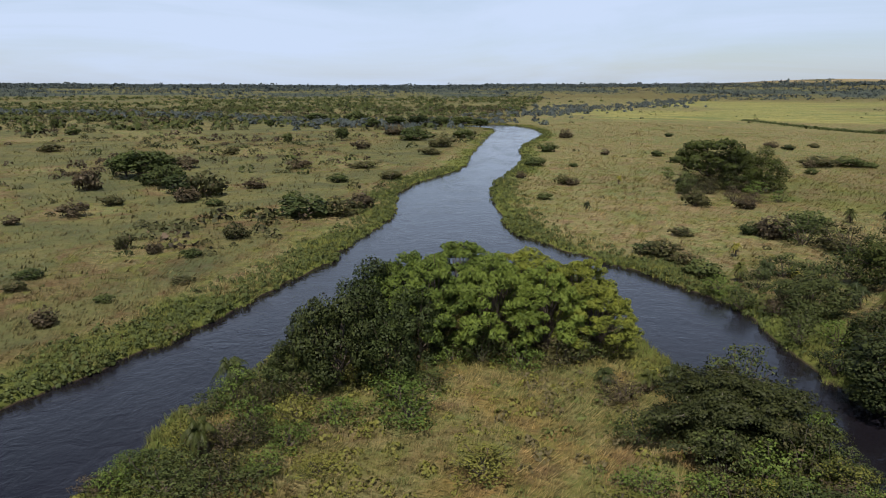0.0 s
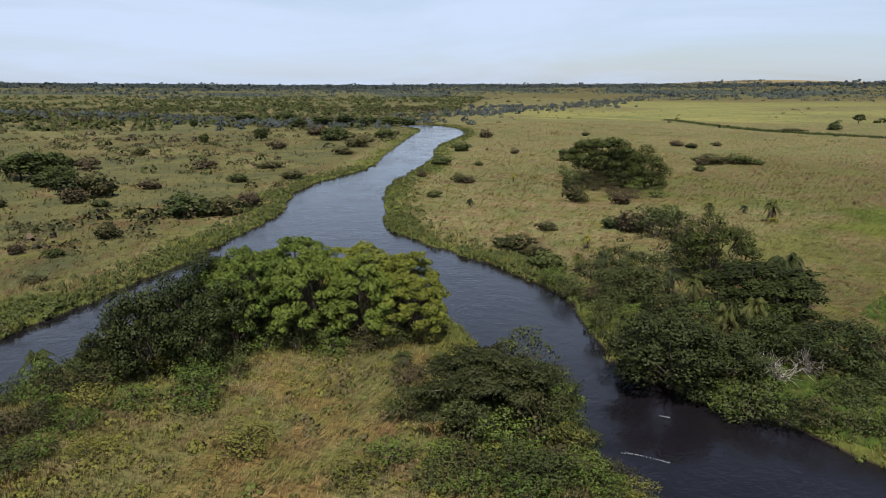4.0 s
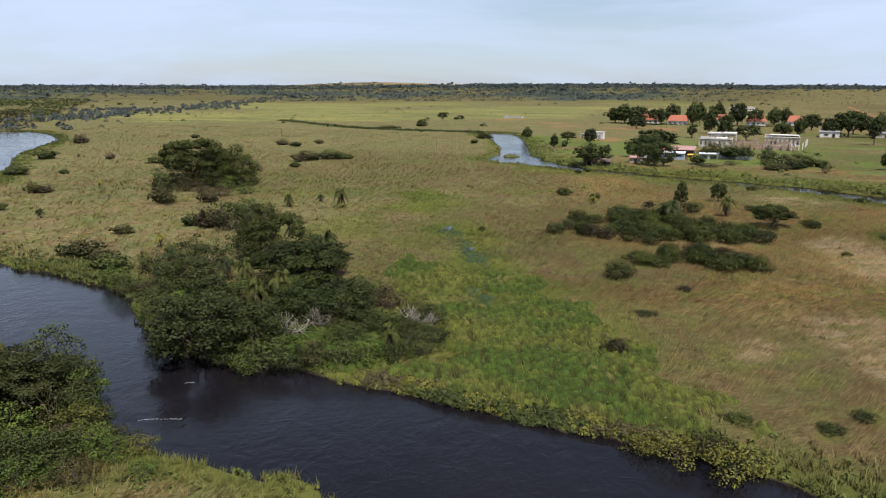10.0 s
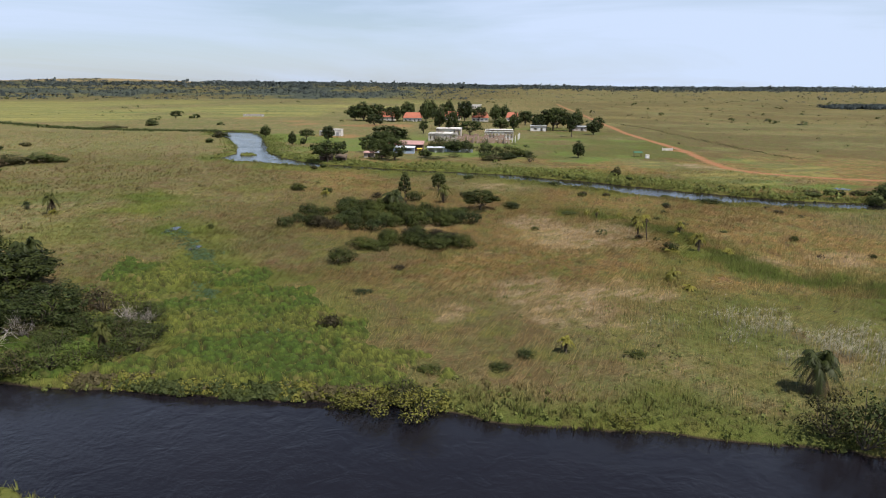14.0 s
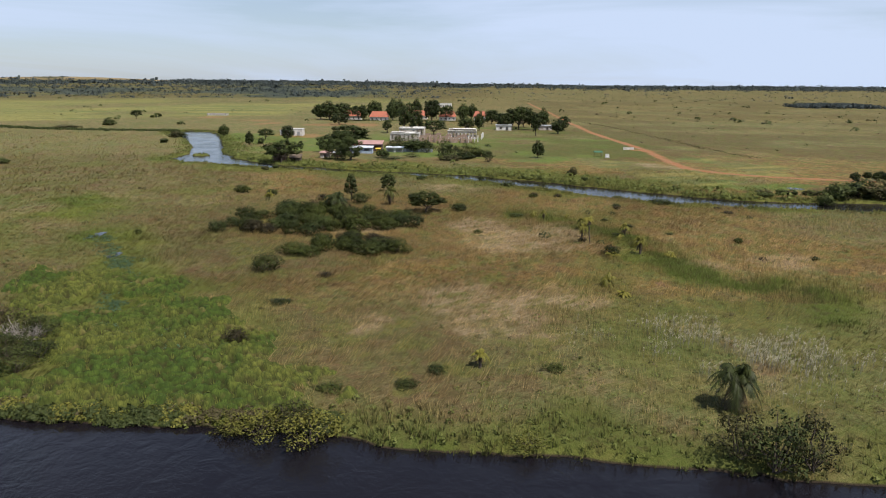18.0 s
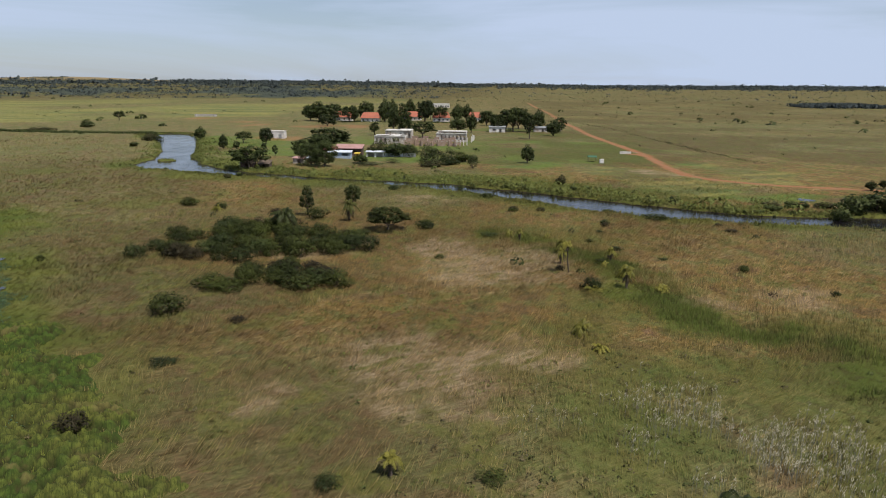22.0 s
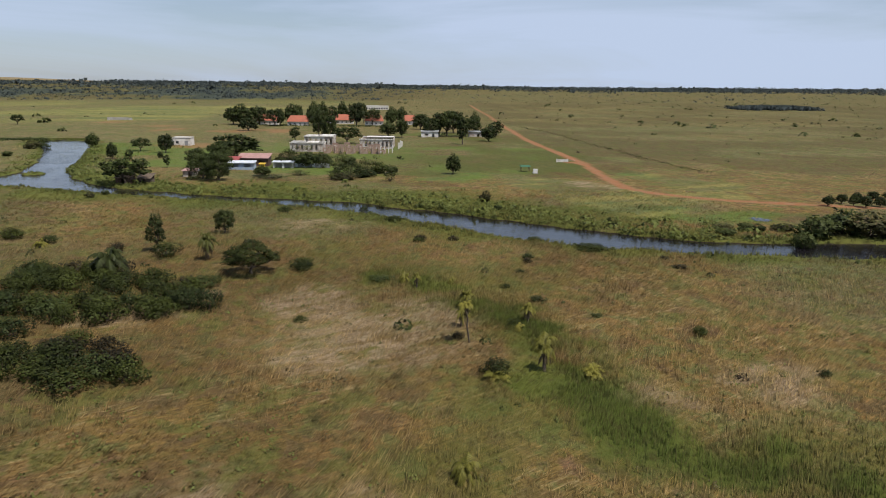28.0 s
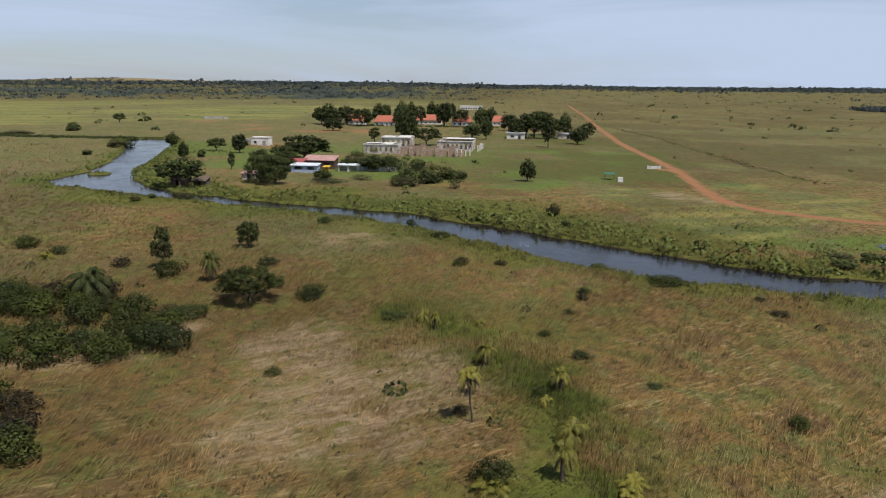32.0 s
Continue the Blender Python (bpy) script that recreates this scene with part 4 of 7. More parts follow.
def land_cover(x, y, d):
    """Kinds of cover: wet, pale, lawn; field, dirt, bushland."""
    wet = np.maximum.reduce([patches(x, y, MARSH + WET_MEADOW, 12, 0.7, 1), patches(x, y, spline(SWALE, 5), 16, 0.95, 2), patches(x, y, spline(CREEK, 4), 7.0, 0.95, 3), 0.62 * patches(x, y, GREENS, 15, 0.9, 4),
                             0.85 * (1 - smooth(14, 34, line_distance(x, y, spline(FAR_RIVER_BACK[6:]), False) + (vnoise(x, y, 16, 17) - 0.5) * 26)) * (x + 0.55 * (y + 80) > 205),
                             0.85 * (1 - smooth(2.0, 11, d + (vnoise(x, y, 9, 11) - 0.5) * 12))])
    wet = np.maximum(wet, 0.28 * (x > -5) * (x < 62) * (y > 14) * (y < 86) * smooth(0.3, 0.6, vnoise(x, y, 6, 22)))  # greener herbs on the tongue of land
    pale = np.maximum(0.9 * patches(x, y, PALE, 11, 0.9, 5), patches(x, y, HILL, 420, 0.3, 15))
    lawn = np.maximum(patches(x, y, LAWN, 32, 0.5, 6), patches(x, y, VERGE, 13, 0.6, 7))
    field = np.maximum(patches(x, y, FIELD, 190, 0.35, 8), 0.7 * patches(x, y, MOWN, 17, 0.5, 9))
    dirt = np.maximum.reduce([1 - smooth(1.4, 2.6, line_distance(x, y, ROAD_LINE) + (vnoise(x, y, 2.0, 3) - 0.5)), 0.6 * patches(x, y, DIRT, 20, 0.7, 10), patches(x, y, [(359, -122.5)], 4.5, 0.4, 13)])
    r, az = np.hypot(x - 40, y + 30), np.arctan2(y + 30, x - 40)
    bush = 0.62 * smooth(1100, 1900, r) * smooth(0.35, 0.6, vnoise(x, y, 330, 12) + 0.4 * smooth(1300, 2400, r)) * (1 - 0.7 * smooth(0.05, -0.08, az) * (1 - smooth(3200, 3900, r)))
    bush = np.maximum(bush, 0.8 * smooth(-8, 12, (y - 69) - (x + 4) * 1.13) * smooth(0.12, 0.5, vnoise(x, y, 24, 18)) * smooth(4, 14, d))
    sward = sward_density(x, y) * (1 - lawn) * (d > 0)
    dry = smooth(5, -30, y - 0.25 * (x - 60)) * smooth(85, 118, x) * smooth(0.2, 0.5, vnoise(x, y, 30, 16)) * (1 - smooth(250, 420, x))
    bush = np.maximum(bush, wood_edge(x, y, r, az)) * (1 - patches(x, y, HILL, 420, 0.3, 15))
    # a stretch of the near plain, set browner and darker
    bush = np.maximum(bush, 0.50 * smooth(-62, -34, y + 0.15 * (x - 80)) * smooth(66, 74, x) * (1 - smooth(170, 230, x)) * (1 - smooth(30, 60, y)) * smooth(0.05, 0.35, vnoise(x, y, 15, 20)))
    bush = np.maximum(bush, 0.5 * smooth(0.02, -0.12, az) * smooth(120, 200, r) * (1 - smooth(1500, 2400, r)) * smooth(0.35, 0.6, 0.6 * vnoise(x, y * 0.6, 55, 24) + 0.4 * vnoise(x, y, 14, 25)))
    bush = np.maximum(bush, 0.36 * smooth(130, 180, x) * (1 - smooth(290, 310, x)) * smooth(-50, -20, y) * (1 - smooth(140, 190, y)) * smooth(0.25, 0.5, 0.6 * vnoise(x, y, 28, 29) + 0.4 * vnoise(x, y, 8, 30)))
    bush = np.clip(bush, 0, 1) * np.where(r < 400, 1 - 0.9 * wet, 1)
    dry = np.maximum(dry, 0.75 * (x > 8) * (x < 50) * (y > 16) * (y < 58) * smooth(0.35, 0.6, 0.6 * vnoise(x, y, 9, 27) + 0.4 * vnoise(x, y, 3, 28)))
    dry = np.maximum(dry, 0.35 * smooth(420, 620, r) * smooth(0.12, 0.0, az) * smooth(0.3, 0.6, vnoise(x, y * 0.35, 45, 19)))
    return np.stack([wet, pale, lawn, sward], -1), np.stack([field, dirt, bush, dry], -1)


def set_cover(me, x, y, d, loops_per=0):
    one, two = land_cover(x, y, d)
    for key, value in (("cover", one), ("cover_more", two)):
        if loops_per:
            value = np.repeat(value, loops_per, 0)
        me.attributes.new(key, "FLOAT_COLOR", "POINT").data.foreach_set("color", value.astype(np.float32).ravel())


def growing(start, end, step, reach, rate):
    """Even steps from start to end, then ever wider ones out to reach on both sides."""
    mid = list(np.arange(start, end, step))
    lo, hi, s = [], [], step
    while (hi[-1] if hi else end) < reach:
        s *= rate
        hi.append((hi[-1] if hi else mid[-1]) + s)
        lo.append((lo[-1] if lo else start) - s)
    return np.array(lo[::-1] + mid + hi)


gx, gy = growing(-20, 300, 1.5, 6500, 1.07), growing(-175, 215, 1.5, 6500, 1.07)
GX, GY = [a.ravel() for a in np.meshgrid(gx, gy, indexing="ij")]
GD = river_distance(GX, GY)
GZ = land_height(GX, GY, GD)
nx, ny = len(gx), len(gy)
idx = np.arange(nx * ny).reshape(nx, ny)
quads = np.stack([idx[:-1, :-1], idx[1:, :-1], idx[1:, 1:], idx[:-1, 1:]], -1).reshape(-1, 4)
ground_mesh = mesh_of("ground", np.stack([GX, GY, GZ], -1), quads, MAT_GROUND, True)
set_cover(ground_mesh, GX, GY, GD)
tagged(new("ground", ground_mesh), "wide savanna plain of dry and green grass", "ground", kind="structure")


def river(name, outline, label):
    """A water sheet that reaches a little under its banks."""
    lo, hi = outline.min(0) - 6, outline.max(0) + 6
    xs, ys = np.arange(lo[0], hi[0], 4.0), np.arange(lo[1], hi[1], 4.0)
    X, Y = [a.ravel() for a in np.meshgrid(xs, ys, indexing="ij")]
    keep = signed_distance(X + 2, Y + 2, outline) < 5
    i = np.arange(len(xs) * len(ys)).reshape(len(xs), len(ys))
    q = np.stack([i, np.roll(i, -1, 0), np.roll(np.roll(i, -1, 0), -1, 1), np.roll(i, -1, 1)], -1)
    ok = keep.reshape(i.shape)
    ok[-1, :] = ok[:, -1] = False
    q = q[ok]
    used, inv = np.unique(q, return_inverse=True)
    me = mesh_of(name, np.stack([X[used], Y[used], np.full(len(used), WATER_Z)], -1), inv.reshape(-1, 4), MAT_WATER, True)
    tagged(new(name, me), label, "river", kind="structure")


river("river", RIVER_A, "dark calm river water joining round a tongue of land")
river("far_river", RIVER_B, "narrow river winding past the village")


# ---- plants ----
def unit(v):
    return v / (np.linalg.norm(v, axis=-1, keepdims=True) + 1e-9)


def leaf_quads(centres, size, normals, aspect=1.8, spread=0.7, droop=0.0):
    """A bent diamond for each leaf or spray, roughly along the given normals. Returns verts and faces."""
    n = len(centres)
    nrm = unit(normals + rng.normal(0, spread, (n, 3)))
    side = unit(np.cross(nrm, rng.normal(0, 1, (n, 3))))
    along = np.cross(nrm, side)
    if droop:
        along = unit(along * np.array([1, 1, 0.4]) + np.array([0, 0, -droop]))
        side = unit(np.cross(along, nrm))
    s = (np.asarray(size) * rng.uniform(0.6, 1.3, n))[:, None]
    a, b = along * s * 0.5 * aspect ** 0.5, side * s * 0.5 / aspect ** 0.5
    lift = nrm * s * 0.10
    v = np.stack([centres - a - lift, centres + b + lift * 0.5, centres + a - lift, centres - b + lift * 0.5], 1).reshape(-1, 3)
    return v, np.arange(n * 4).reshape(n, 4)


def leaf_mesh(name, centres, size, normals, leaf, aspect=1.8, spread=0.7, droop=0.0):
    """Leaves as one mesh that knows which way its lump of foliage faces at each leaf."""
    me = mesh_of(name, *leaf_quads(centres, size, normals, aspect, spread, droop), leaf)
    me.attributes.new("crown", "FLOAT_VECTOR", "POINT").data.foreach_set("vector", np.repeat(unit(normals), 4, 0).astype(np.float32).ravel())
    return me


def shell_points(blobs, per_area, low=-0.55, inner=0.72):
    """Points and outward normals on lumpy ellipsoids; blobs are rows of x, y, z, rx, ry, rz."""
    P, N = [], []
    for bx, by, bz, rx, ry, rz in blobs:
        k = max(8, int(per_area * 4 * math.pi * ((rx * ry) ** 1.6 / 3 + (rx * rz) ** 1.6 / 3 + (ry * rz) ** 1.6 / 3) ** (1 / 1.6)))
        d = unit(rng.normal(0, 1, (k, 3)))
        d = d[d[:, 2] > low]
        lump = 1 + 0.16 * np.sin(d[:, 0] * 5 + bx * 3) * np.sin(d[:, 1] * 5 + by * 2) + 0.10 * np.sin(d[:, 2] * 8 + bz)
        r = (rng.uniform(inner, 1.06, len(d)) * lump)[:, None]
        P.append(np.array([bx, by, bz]) + d * r * np.array([rx, ry, rz]))
        N.append(unit(d / np.array([rx, ry, rz])))
    return np.vstack(P), np.vstack(N)


def tube(path_pts, r0, r1, sides=5):
    """A tapered, slightly crooked limb. Returns verts and faces."""
    p = np.array(path_pts, float)
    n = len(p)
    V = []
    for i in range(n):
        t = unit((p[min(i + 1, n - 1)] - p[max(i - 1, 0)])[None])[0]
        a = unit(np.cross(t, [0.3, 0.9, 0.1])[None])[0]
        b = np.cross(t, a)
        r = r0 + (r1 - r0) * i / (n - 1)
        for k in range(sides):
            w = 2 * math.pi * k / sides
            V.append(p[i] + r * (math.cos(w) * a + math.sin(w) * b))
    F = [(i * sides + k, i * sides + (k + 1) % sides, (i + 1) * sides + (k + 1) % sides, (i + 1) * sides + k) for i in range(n - 1) for k in range(sides)]
    return np.array(V), np.array(F)


def join(pieces):
    V, F, n = [], [], 0
    for v, f in pieces:
        V.append(v)
        F.append(f + n)
        n += len(v)
    return np.vstack(V), np.vstack(F)


def crooked(a, b, wob, n=5):
    a, b = np.array(a, float), np.array(b, float)
    s = np.linspace(0, 1, n)[:, None]
    w = rng.normal(0, wob, (n, 3)) * np.sin(np.pi * s)
    return a + (b - a) * s + w


def plant(name, label, category, meshes, group=""):
    """A thing on an Empty at its base, with its parts."""
    root = tagged(new(name), label, category, group)
    for pname, me in meshes:
        part(pname, me, None, root)
    return root


def bush_meshes(leaf, lumps=6, density=9.0, size=0.34, flat=0.75, seed=0):
    """A bush 2 wide and 1.6 high on a few stems: several lumps of foliage down to the ground."""
    blobs = [(0, 0, 0.7, 0.72, 0.72, 0.75)]
    for i in range(lumps):
        w, q = 2 * math.pi * i / lumps + rng.uniform(-0.4, 0.4), rng.uniform(0.35, 0.72)
        r = rng.uniform(0.30, 0.5)
        blobs.append((q * math.cos(w), q * math.sin(w), rng.uniform(0.3, 0.95), r, r, r * flat))
    P, N = shell_points(blobs, density * 6.5, -0.9)
    P[:, 2] = np.abs(P[:, 2])
    crown = leaf_mesh("foliage", P, size * 0.46, unit(N + [0, 0, 0.2]), leaf, 1.7, 0.6)
    stems = join([tube(crooked((rng.uniform(-.1, .1), rng.uniform(-.1, .1), -0.08), (b[0] * 0.8, b[1] * 0.8, b[2]), 0.05), 0.05, 0.015, 4) for b in blobs])
    return [("stem", mesh_of("stem", *stems, BARK)), ("foliage", crown)]


def shrub_meshes(leaf, size=0.155, per=17.0, lumps=11):
    """A shrub 5 wide and 3.4 high close by: many small leaves on lumps of unlike size, twigs showing."""
    blobs = [(0, 0, 1.1, 1.5, 1.5, 1.1)]
    for i in range(lumps):
        w, q, r = 2.4 * i + rng.uniform(-.3, .3), 2.0 * math.sqrt((i + 0.5) / lumps), rng.uniform(0.5, 0.95)
        blobs.append((q * math.cos(w), q * math.sin(w), max(0.4, 2.7 - 0.42 * q * q + rng.normal(0, 0.35)), r, r, r * 0.62))
    P, N = shell_points(blobs, per, -0.85, 0.62)
    P[:, 2] = np.abs(P[:, 2])
    crown = leaf_mesh("foliage", P, size, unit(N + [0, 0, 0.35]), leaf, 1.9, 0.6)
    stems = [tube(crooked((rng.uniform(-.2, .2), rng.uniform(-.2, .2), -0.1), (b[0] * 1.05, b[1] * 1.05, b[2] * 1.1), 0.12), 0.06, 0.015, 4) for b in blobs]
    return [("stem", mesh_of("stem", *join(stems), BARK)), ("foliage", crown)]


def dome_meshes(leaf, lobes=7):
    """A dense thicket dome 4.8 wide and 3.2 high: close-set rounded lobes of small leaves over dark insides."""
    blobs = [(0, 0, 0.9, 1.6, 1.6, 1.25)]
    for i in range(lobes):
        w, q, r = 2.4 * i + rng.uniform(-.35, .35), 1.75 * math.sqrt((i + 0.4) / lobes), rng.uniform(0.7, 1.15)
        blobs.append((q * math.cos(w), q * math.sin(w), max(0.6, 2.2 - 0.4 * q * q + rng.normal(0, 0.25)), r, r, r * 0.85))
    P, N = shell_points(blobs, 19.0, -0.7, 0.88)
    P[:, 2] = np.abs(P[:, 2])
    crown = leaf_mesh("foliage", P, 0.20, unit(N + [0, 0, 0.15]), leaf, 1.6, 0.35)
    stems = [tube(crooked((rng.uniform(-.3, .3), rng.uniform(-.3, .3), -0.1), (b[0] * 0.9, b[1] * 0.9, b[2]), 0.1), 0.07, 0.02, 4) for b in blobs]
    return [("stem", mesh_of("stem", *join(stems), BARK)), ("foliage", crown)]


def tree_meshes(leaf, kind="round", bark=None, density=1.0, size=0.5):
    """A tree about 10 high: trunk with limbs, and a crown of leaf sprays round the limb ends."""
    blobs, limbs = [], []
    # fork height, limbs, crown centre height, half width, half height, how flat each lump is
    fork, k, zc, rw, rh, fz = {"flat": (1.9, 36, 5.6, 5.8, 3.6, 0.65), "low": (0.8, 34, 4.0, 4.4, 4.6, 0.85), "tall": (2.0, 24, 5.6, 2.9, 4.0, 0.9)}.get(kind, (1.2, 34, 4.9, 4.0, 3.9, 0.9))
    top = np.array([rng.uniform(-.2, .2), rng.uniform(-.2, .2), fork])
    limbs.append(tube(crooked((0, 0, -0.3), top, 0.08), 0.36, 0.26, 7))
    for i in range(k):
        w, u = 2.4 * i + rng.uniform(-0.4, 0.4), 1 - 1.75 * (i + 0.5) / k
        ring = math.sqrt(max(0.05, 1 - u * u))
        q = rng.uniform(0.62, 0.95)
        if kind == "flat":
            u = max(u, -0.5)
        c = (rw * q * ring * math.cos(w), rw * q * ring * math.sin(w), max(0.7, zc + rh * q * u + rng.normal(0, 0.3)))
        r = rng.uniform(1.0, 1.65) * (0.85 if kind == "tall" else 1.0)
        blobs.append((*c, r, r, r * fz))
        if i % 3 == 0:
            path = crooked(top, c, 0.25, 6)
            limbs.append(tube(path, 0.16, 0.04, 4))
            limbs.append(tube(crooked(path[3], np.array(c) + rng.normal(0, r * 0.5, 3), 0.15, 4), 0.06, 0.015, 4))
    P, N = shell_points(blobs, density * 4.2, -0.75, 0.55)
    N = unit(N + np.array([0, 0, 0.25]))
    crown = leaf_mesh("crown", P, size, N, leaf, 1.5, 0.55)
    return [("trunk", mesh_of("trunk", *join(limbs), bark or BARK, True)), ("crown", crown)]


def thorn_tree_meshes():
    """A wide thorn tree 14 across and 8 high: feathery tiers of tiny leaves, its grey branches showing between them."""
    limbs, P, N = [], [], []
    top = np.array([0, 0, 1.2])
    limbs.append(tube(crooked((0, 0, -0.3), top, 0.1), 0.42, 0.32, 7))
    for i in range(26):
        w, q = 2.4 * i + rng.uniform(-.3, .3), 6.0 * math.sqrt((i + 0.5) / 26)
        z = 7.4 - (q / 6.2) ** 2 * 4.6 - rng.uniform(0, 0.9)
        end = np.array([q * math.cos(w), q * math.sin(w), z])
        path = crooked(top, end, 0.35, 7)
        limbs.append(tube(path, 0.15, 0.035, 5))
        for j in range(7):
            base = path[rng.integers(3, 7)]
            tip = base + np.array([rng.normal(0, 1.1), rng.normal(0, 1.1), rng.uniform(-0.5, 0.8)])
            limbs.append(tube(crooked(base, tip, 0.12, 4), 0.045, 0.014, 3))
            s = rng.random((230, 1))
            off = rng.normal(0, 0.42, (230, 3)) * np.array([1, 1, 0.36])
            P.append(base + (tip - base) * (0.3 + 0.8 * s) + off)
            N.append(unit(off * np.array([1.2, 1.2, 2.5]) + np.array([end[0] * 0.10, end[1] * 0.10, 0.55])))
    crown = leaf_mesh("crown", np.vstack(P), 0.20, np.vstack(N), LEAF_THORN, 2.0, 0.5)
    return [("trunk", mesh_of("trunk", *join(limbs), BARK_GREY, True)), ("crown", crown)]


def dead_tree_meshes():
    """A leafless, bleached tree 5 across and 4 high with a tangle of fine twigs."""
    limbs = [tube(crooked((0, 0, -0.2), (0.1, 0, 0.7), 0.05), 0.14, 0.11, 5)]
    for i in range(11):
        w, q = 2.4 * i, rng.uniform(0.9, 2.5)
        path = crooked((0.1, 0, 0.6), (q * math.cos(w), q * math.sin(w), rng.uniform(1.2, 3.8)), 0.2, 6)
        limbs.append(tube(path, 0.075, 0.025, 4))
        for j in range(16):
            base = path[rng.integers(1, 6)]
            tip = base + rng.normal(0, 0.6, 3) + np.array([0, 0, 0.25])
            limbs.append(tube(crooked(base, tip, 0.08, 4), 0.028, 0.012, 3))
    return [("trunk", mesh_of("trunk", *join(limbs), BARK_PALE, True))]


def palm_meshes(trunk_h=1.6, fronds=30, reach=2.0, leaf=None, skirt=0, girth=0.2):
    """A wild date palm: rough trunk and arching fronds with leaflets on both sides, dead ones hanging below."""
    trunk = tube(crooked((0, 0, -0.2), (0.12 * trunk_h, 0.05, trunk_h), 0.03, 7), girth, girth * 0.75, 7)
    head = np.array([0.12 * trunk_h, 0.05, trunk_h])

    def frond(w, up, length, hang):
        out = np.array([math.cos(w), math.sin(w), 0])
        s = np.linspace(0, 1, 9)
        pts = head + np.outer(s * length * math.cos(up) * (1 - 0.18 * s), out) + np.outer(length * (math.sin(up) * s - hang * s ** 2.1), [0, 0, 1])
        side = np.array([-out[1], out[0], 0])
        V, F = [], []
        for i in range(8):
            t = unit((pts[i + 1] - pts[i])[None])[0]
            for sub in (0.0, 0.25, 0.5, 0.75):
                c = pts[i] + (pts[i + 1] - pts[i]) * sub
                ln = 0.30 * reach / 2.0 * (0.5 + 1.2 * math.sin(math.pi * min(0.97, (i + sub + 0.8) / 9)))
                for g in (-1, 1):
                    tip = c + unit((side * g + t * 0.55 + np.array([0, 0, -0.75 + rng.normal(0, 0.15)]))[None])[0] * ln
                    n = len(V)
                    V += [c - t * 0.028, c + t * 0.028, tip]
                    F.append((n, n + 1, n + 2))
            n = len(V)
            up_v = np.cross(side, t) * 0.035
            V += [pts[i] - side * 0.03, pts[i] + side * 0.03, pts[i + 1] + up_v]
            F.append((n, n + 1, n + 2))
        return np.array(V), np.array(F)

    live = [frond(2.4 * i + rng.uniform(-.2, .2), rng.uniform(0.0, 1.3), reach * rng.uniform(0.75, 1.2), rng.uniform(0.55, 1.0)) for i in range(fronds)]

    def frond_mesh(name, fronds_made, material):
        v, f = join(fronds_made)
        me = mesh_of(name, v, f, material)
        me.attributes.new("crown", "FLOAT_VECTOR", "POINT").data.foreach_set("vector", unit(v - head + np.array([0, 0, 0.7 * reach])).astype(np.float32).ravel())
        return me

    out = [("trunk", mesh_of("trunk", *trunk, BARK, True)), ("crown", frond_mesh("crown", live, leaf or LEAF_PALM))]
    if skirt:
        dead = [frond(2.4 * i, rng.uniform(-0.9, -0.4), reach * rng.uniform(0.5, 0.8), 0.5) for i in range(skirt)]
        out.append(("dead_fronds", frond_mesh("dead_fronds", dead, LEAF_BROWN)))
    return out


def bamboo_meshes(leaf, plumes=62):
    """A clump of arching bamboo 10 high and 10 across: culms that bow outward under domed, drooping plumes, dark gaps between them."""
    culms, P, N = [], [], []
    for i in range(plumes):
        w, q = 2.4 * i + rng.uniform(-.25, .25), 4.7 * math.sqrt((i + 0.5) / plumes)
        z = 8.7 - (q / 4.7) ** 2 * 5.4 + rng.normal(0, 0.55)
        end = np.array([q * math.cos(w), q * math.sin(w), z])
        foot = np.array([0.9 * math.cos(w) * rng.random(), 0.9 * math.sin(w) * rng.random(), -0.2])
        s = np.linspace(0, 1, 7)[:, None]
        arc = foot + (end - foot) * np.hstack([s ** 1.9, s ** 1.9, 1.12 * s - 0.12 * s ** 3])
        culms.append(tube(arc, 0.06, 0.02, 4))
        culms.append(tube(arc + rng.normal(0, 0.25, 3), 0.05, 0.02, 4))
        r = rng.uniform(0.6, 1.0)
        for g in range(4):  # each plume is a few domed sprays, the outer ones hanging lower
            v = w + 1.57 * g + rng.uniform(-.5, .5)
            f = r * rng.uniform(0.5, 0.72)
            c = end + np.array([math.cos(v), math.sin(v), 0]) * r * 0.55 + np.array([math.cos(w), math.sin(w), 0]) * 0.3
            c[2] += -0.28 * r + rng.normal(0, 0.15)
            k = int(330 * f * f) + 30
            d = unit(rng.normal(0, 1, (k, 3)))
            d = d[d[:, 2] > -0.25]
            drop = (d[:, :1] ** 2 + d[:, 1:2] ** 2) ** 1.5
            P.append(c + d * np.array([f, f, f * 0.72]) * rng.uniform(0.72, 1.1, (len(d), 1)) - np.array([0, 0, 0.5 * f]) * drop)
            N.append(unit(d * np.array([1, 1, 0.9]) + [0, 0, 0.25]))
    return [("culm", mesh_of("culm", *join(culms), BARK, True)), ("foliage", leaf_mesh("foliage", np.vstack(P), 0.23, np.vstack(N), leaf, 3.6, 0.4, 0.6))]


def ground_at(x, y):
    """The ground's height under a plant; water's edge plants root in the bank."""
    a, b = np.array([x], float), np.array([y], float)
    return float(max(land_height(a, b, river_distance(a, b))[0], -0.8))


def put(root, x, y, sx, sz, turn=None, sink=0.03):
    """A copy of a plant at a place on the plan."""
    m = pose(x, y, ground_at(x, y) - sink * sz, 0, 0, rng.uniform(0, 360) if turn is None else turn)
    return copy_thing(root, m @ Matrix.Diagonal((sx, sx, sz, 1)))


def done(*roots):
    """Removes the patterns once their copies stand."""
    for r in roots:
        for o in (*r.children_recursive, r):
            bpy.data.objects.remove(o)


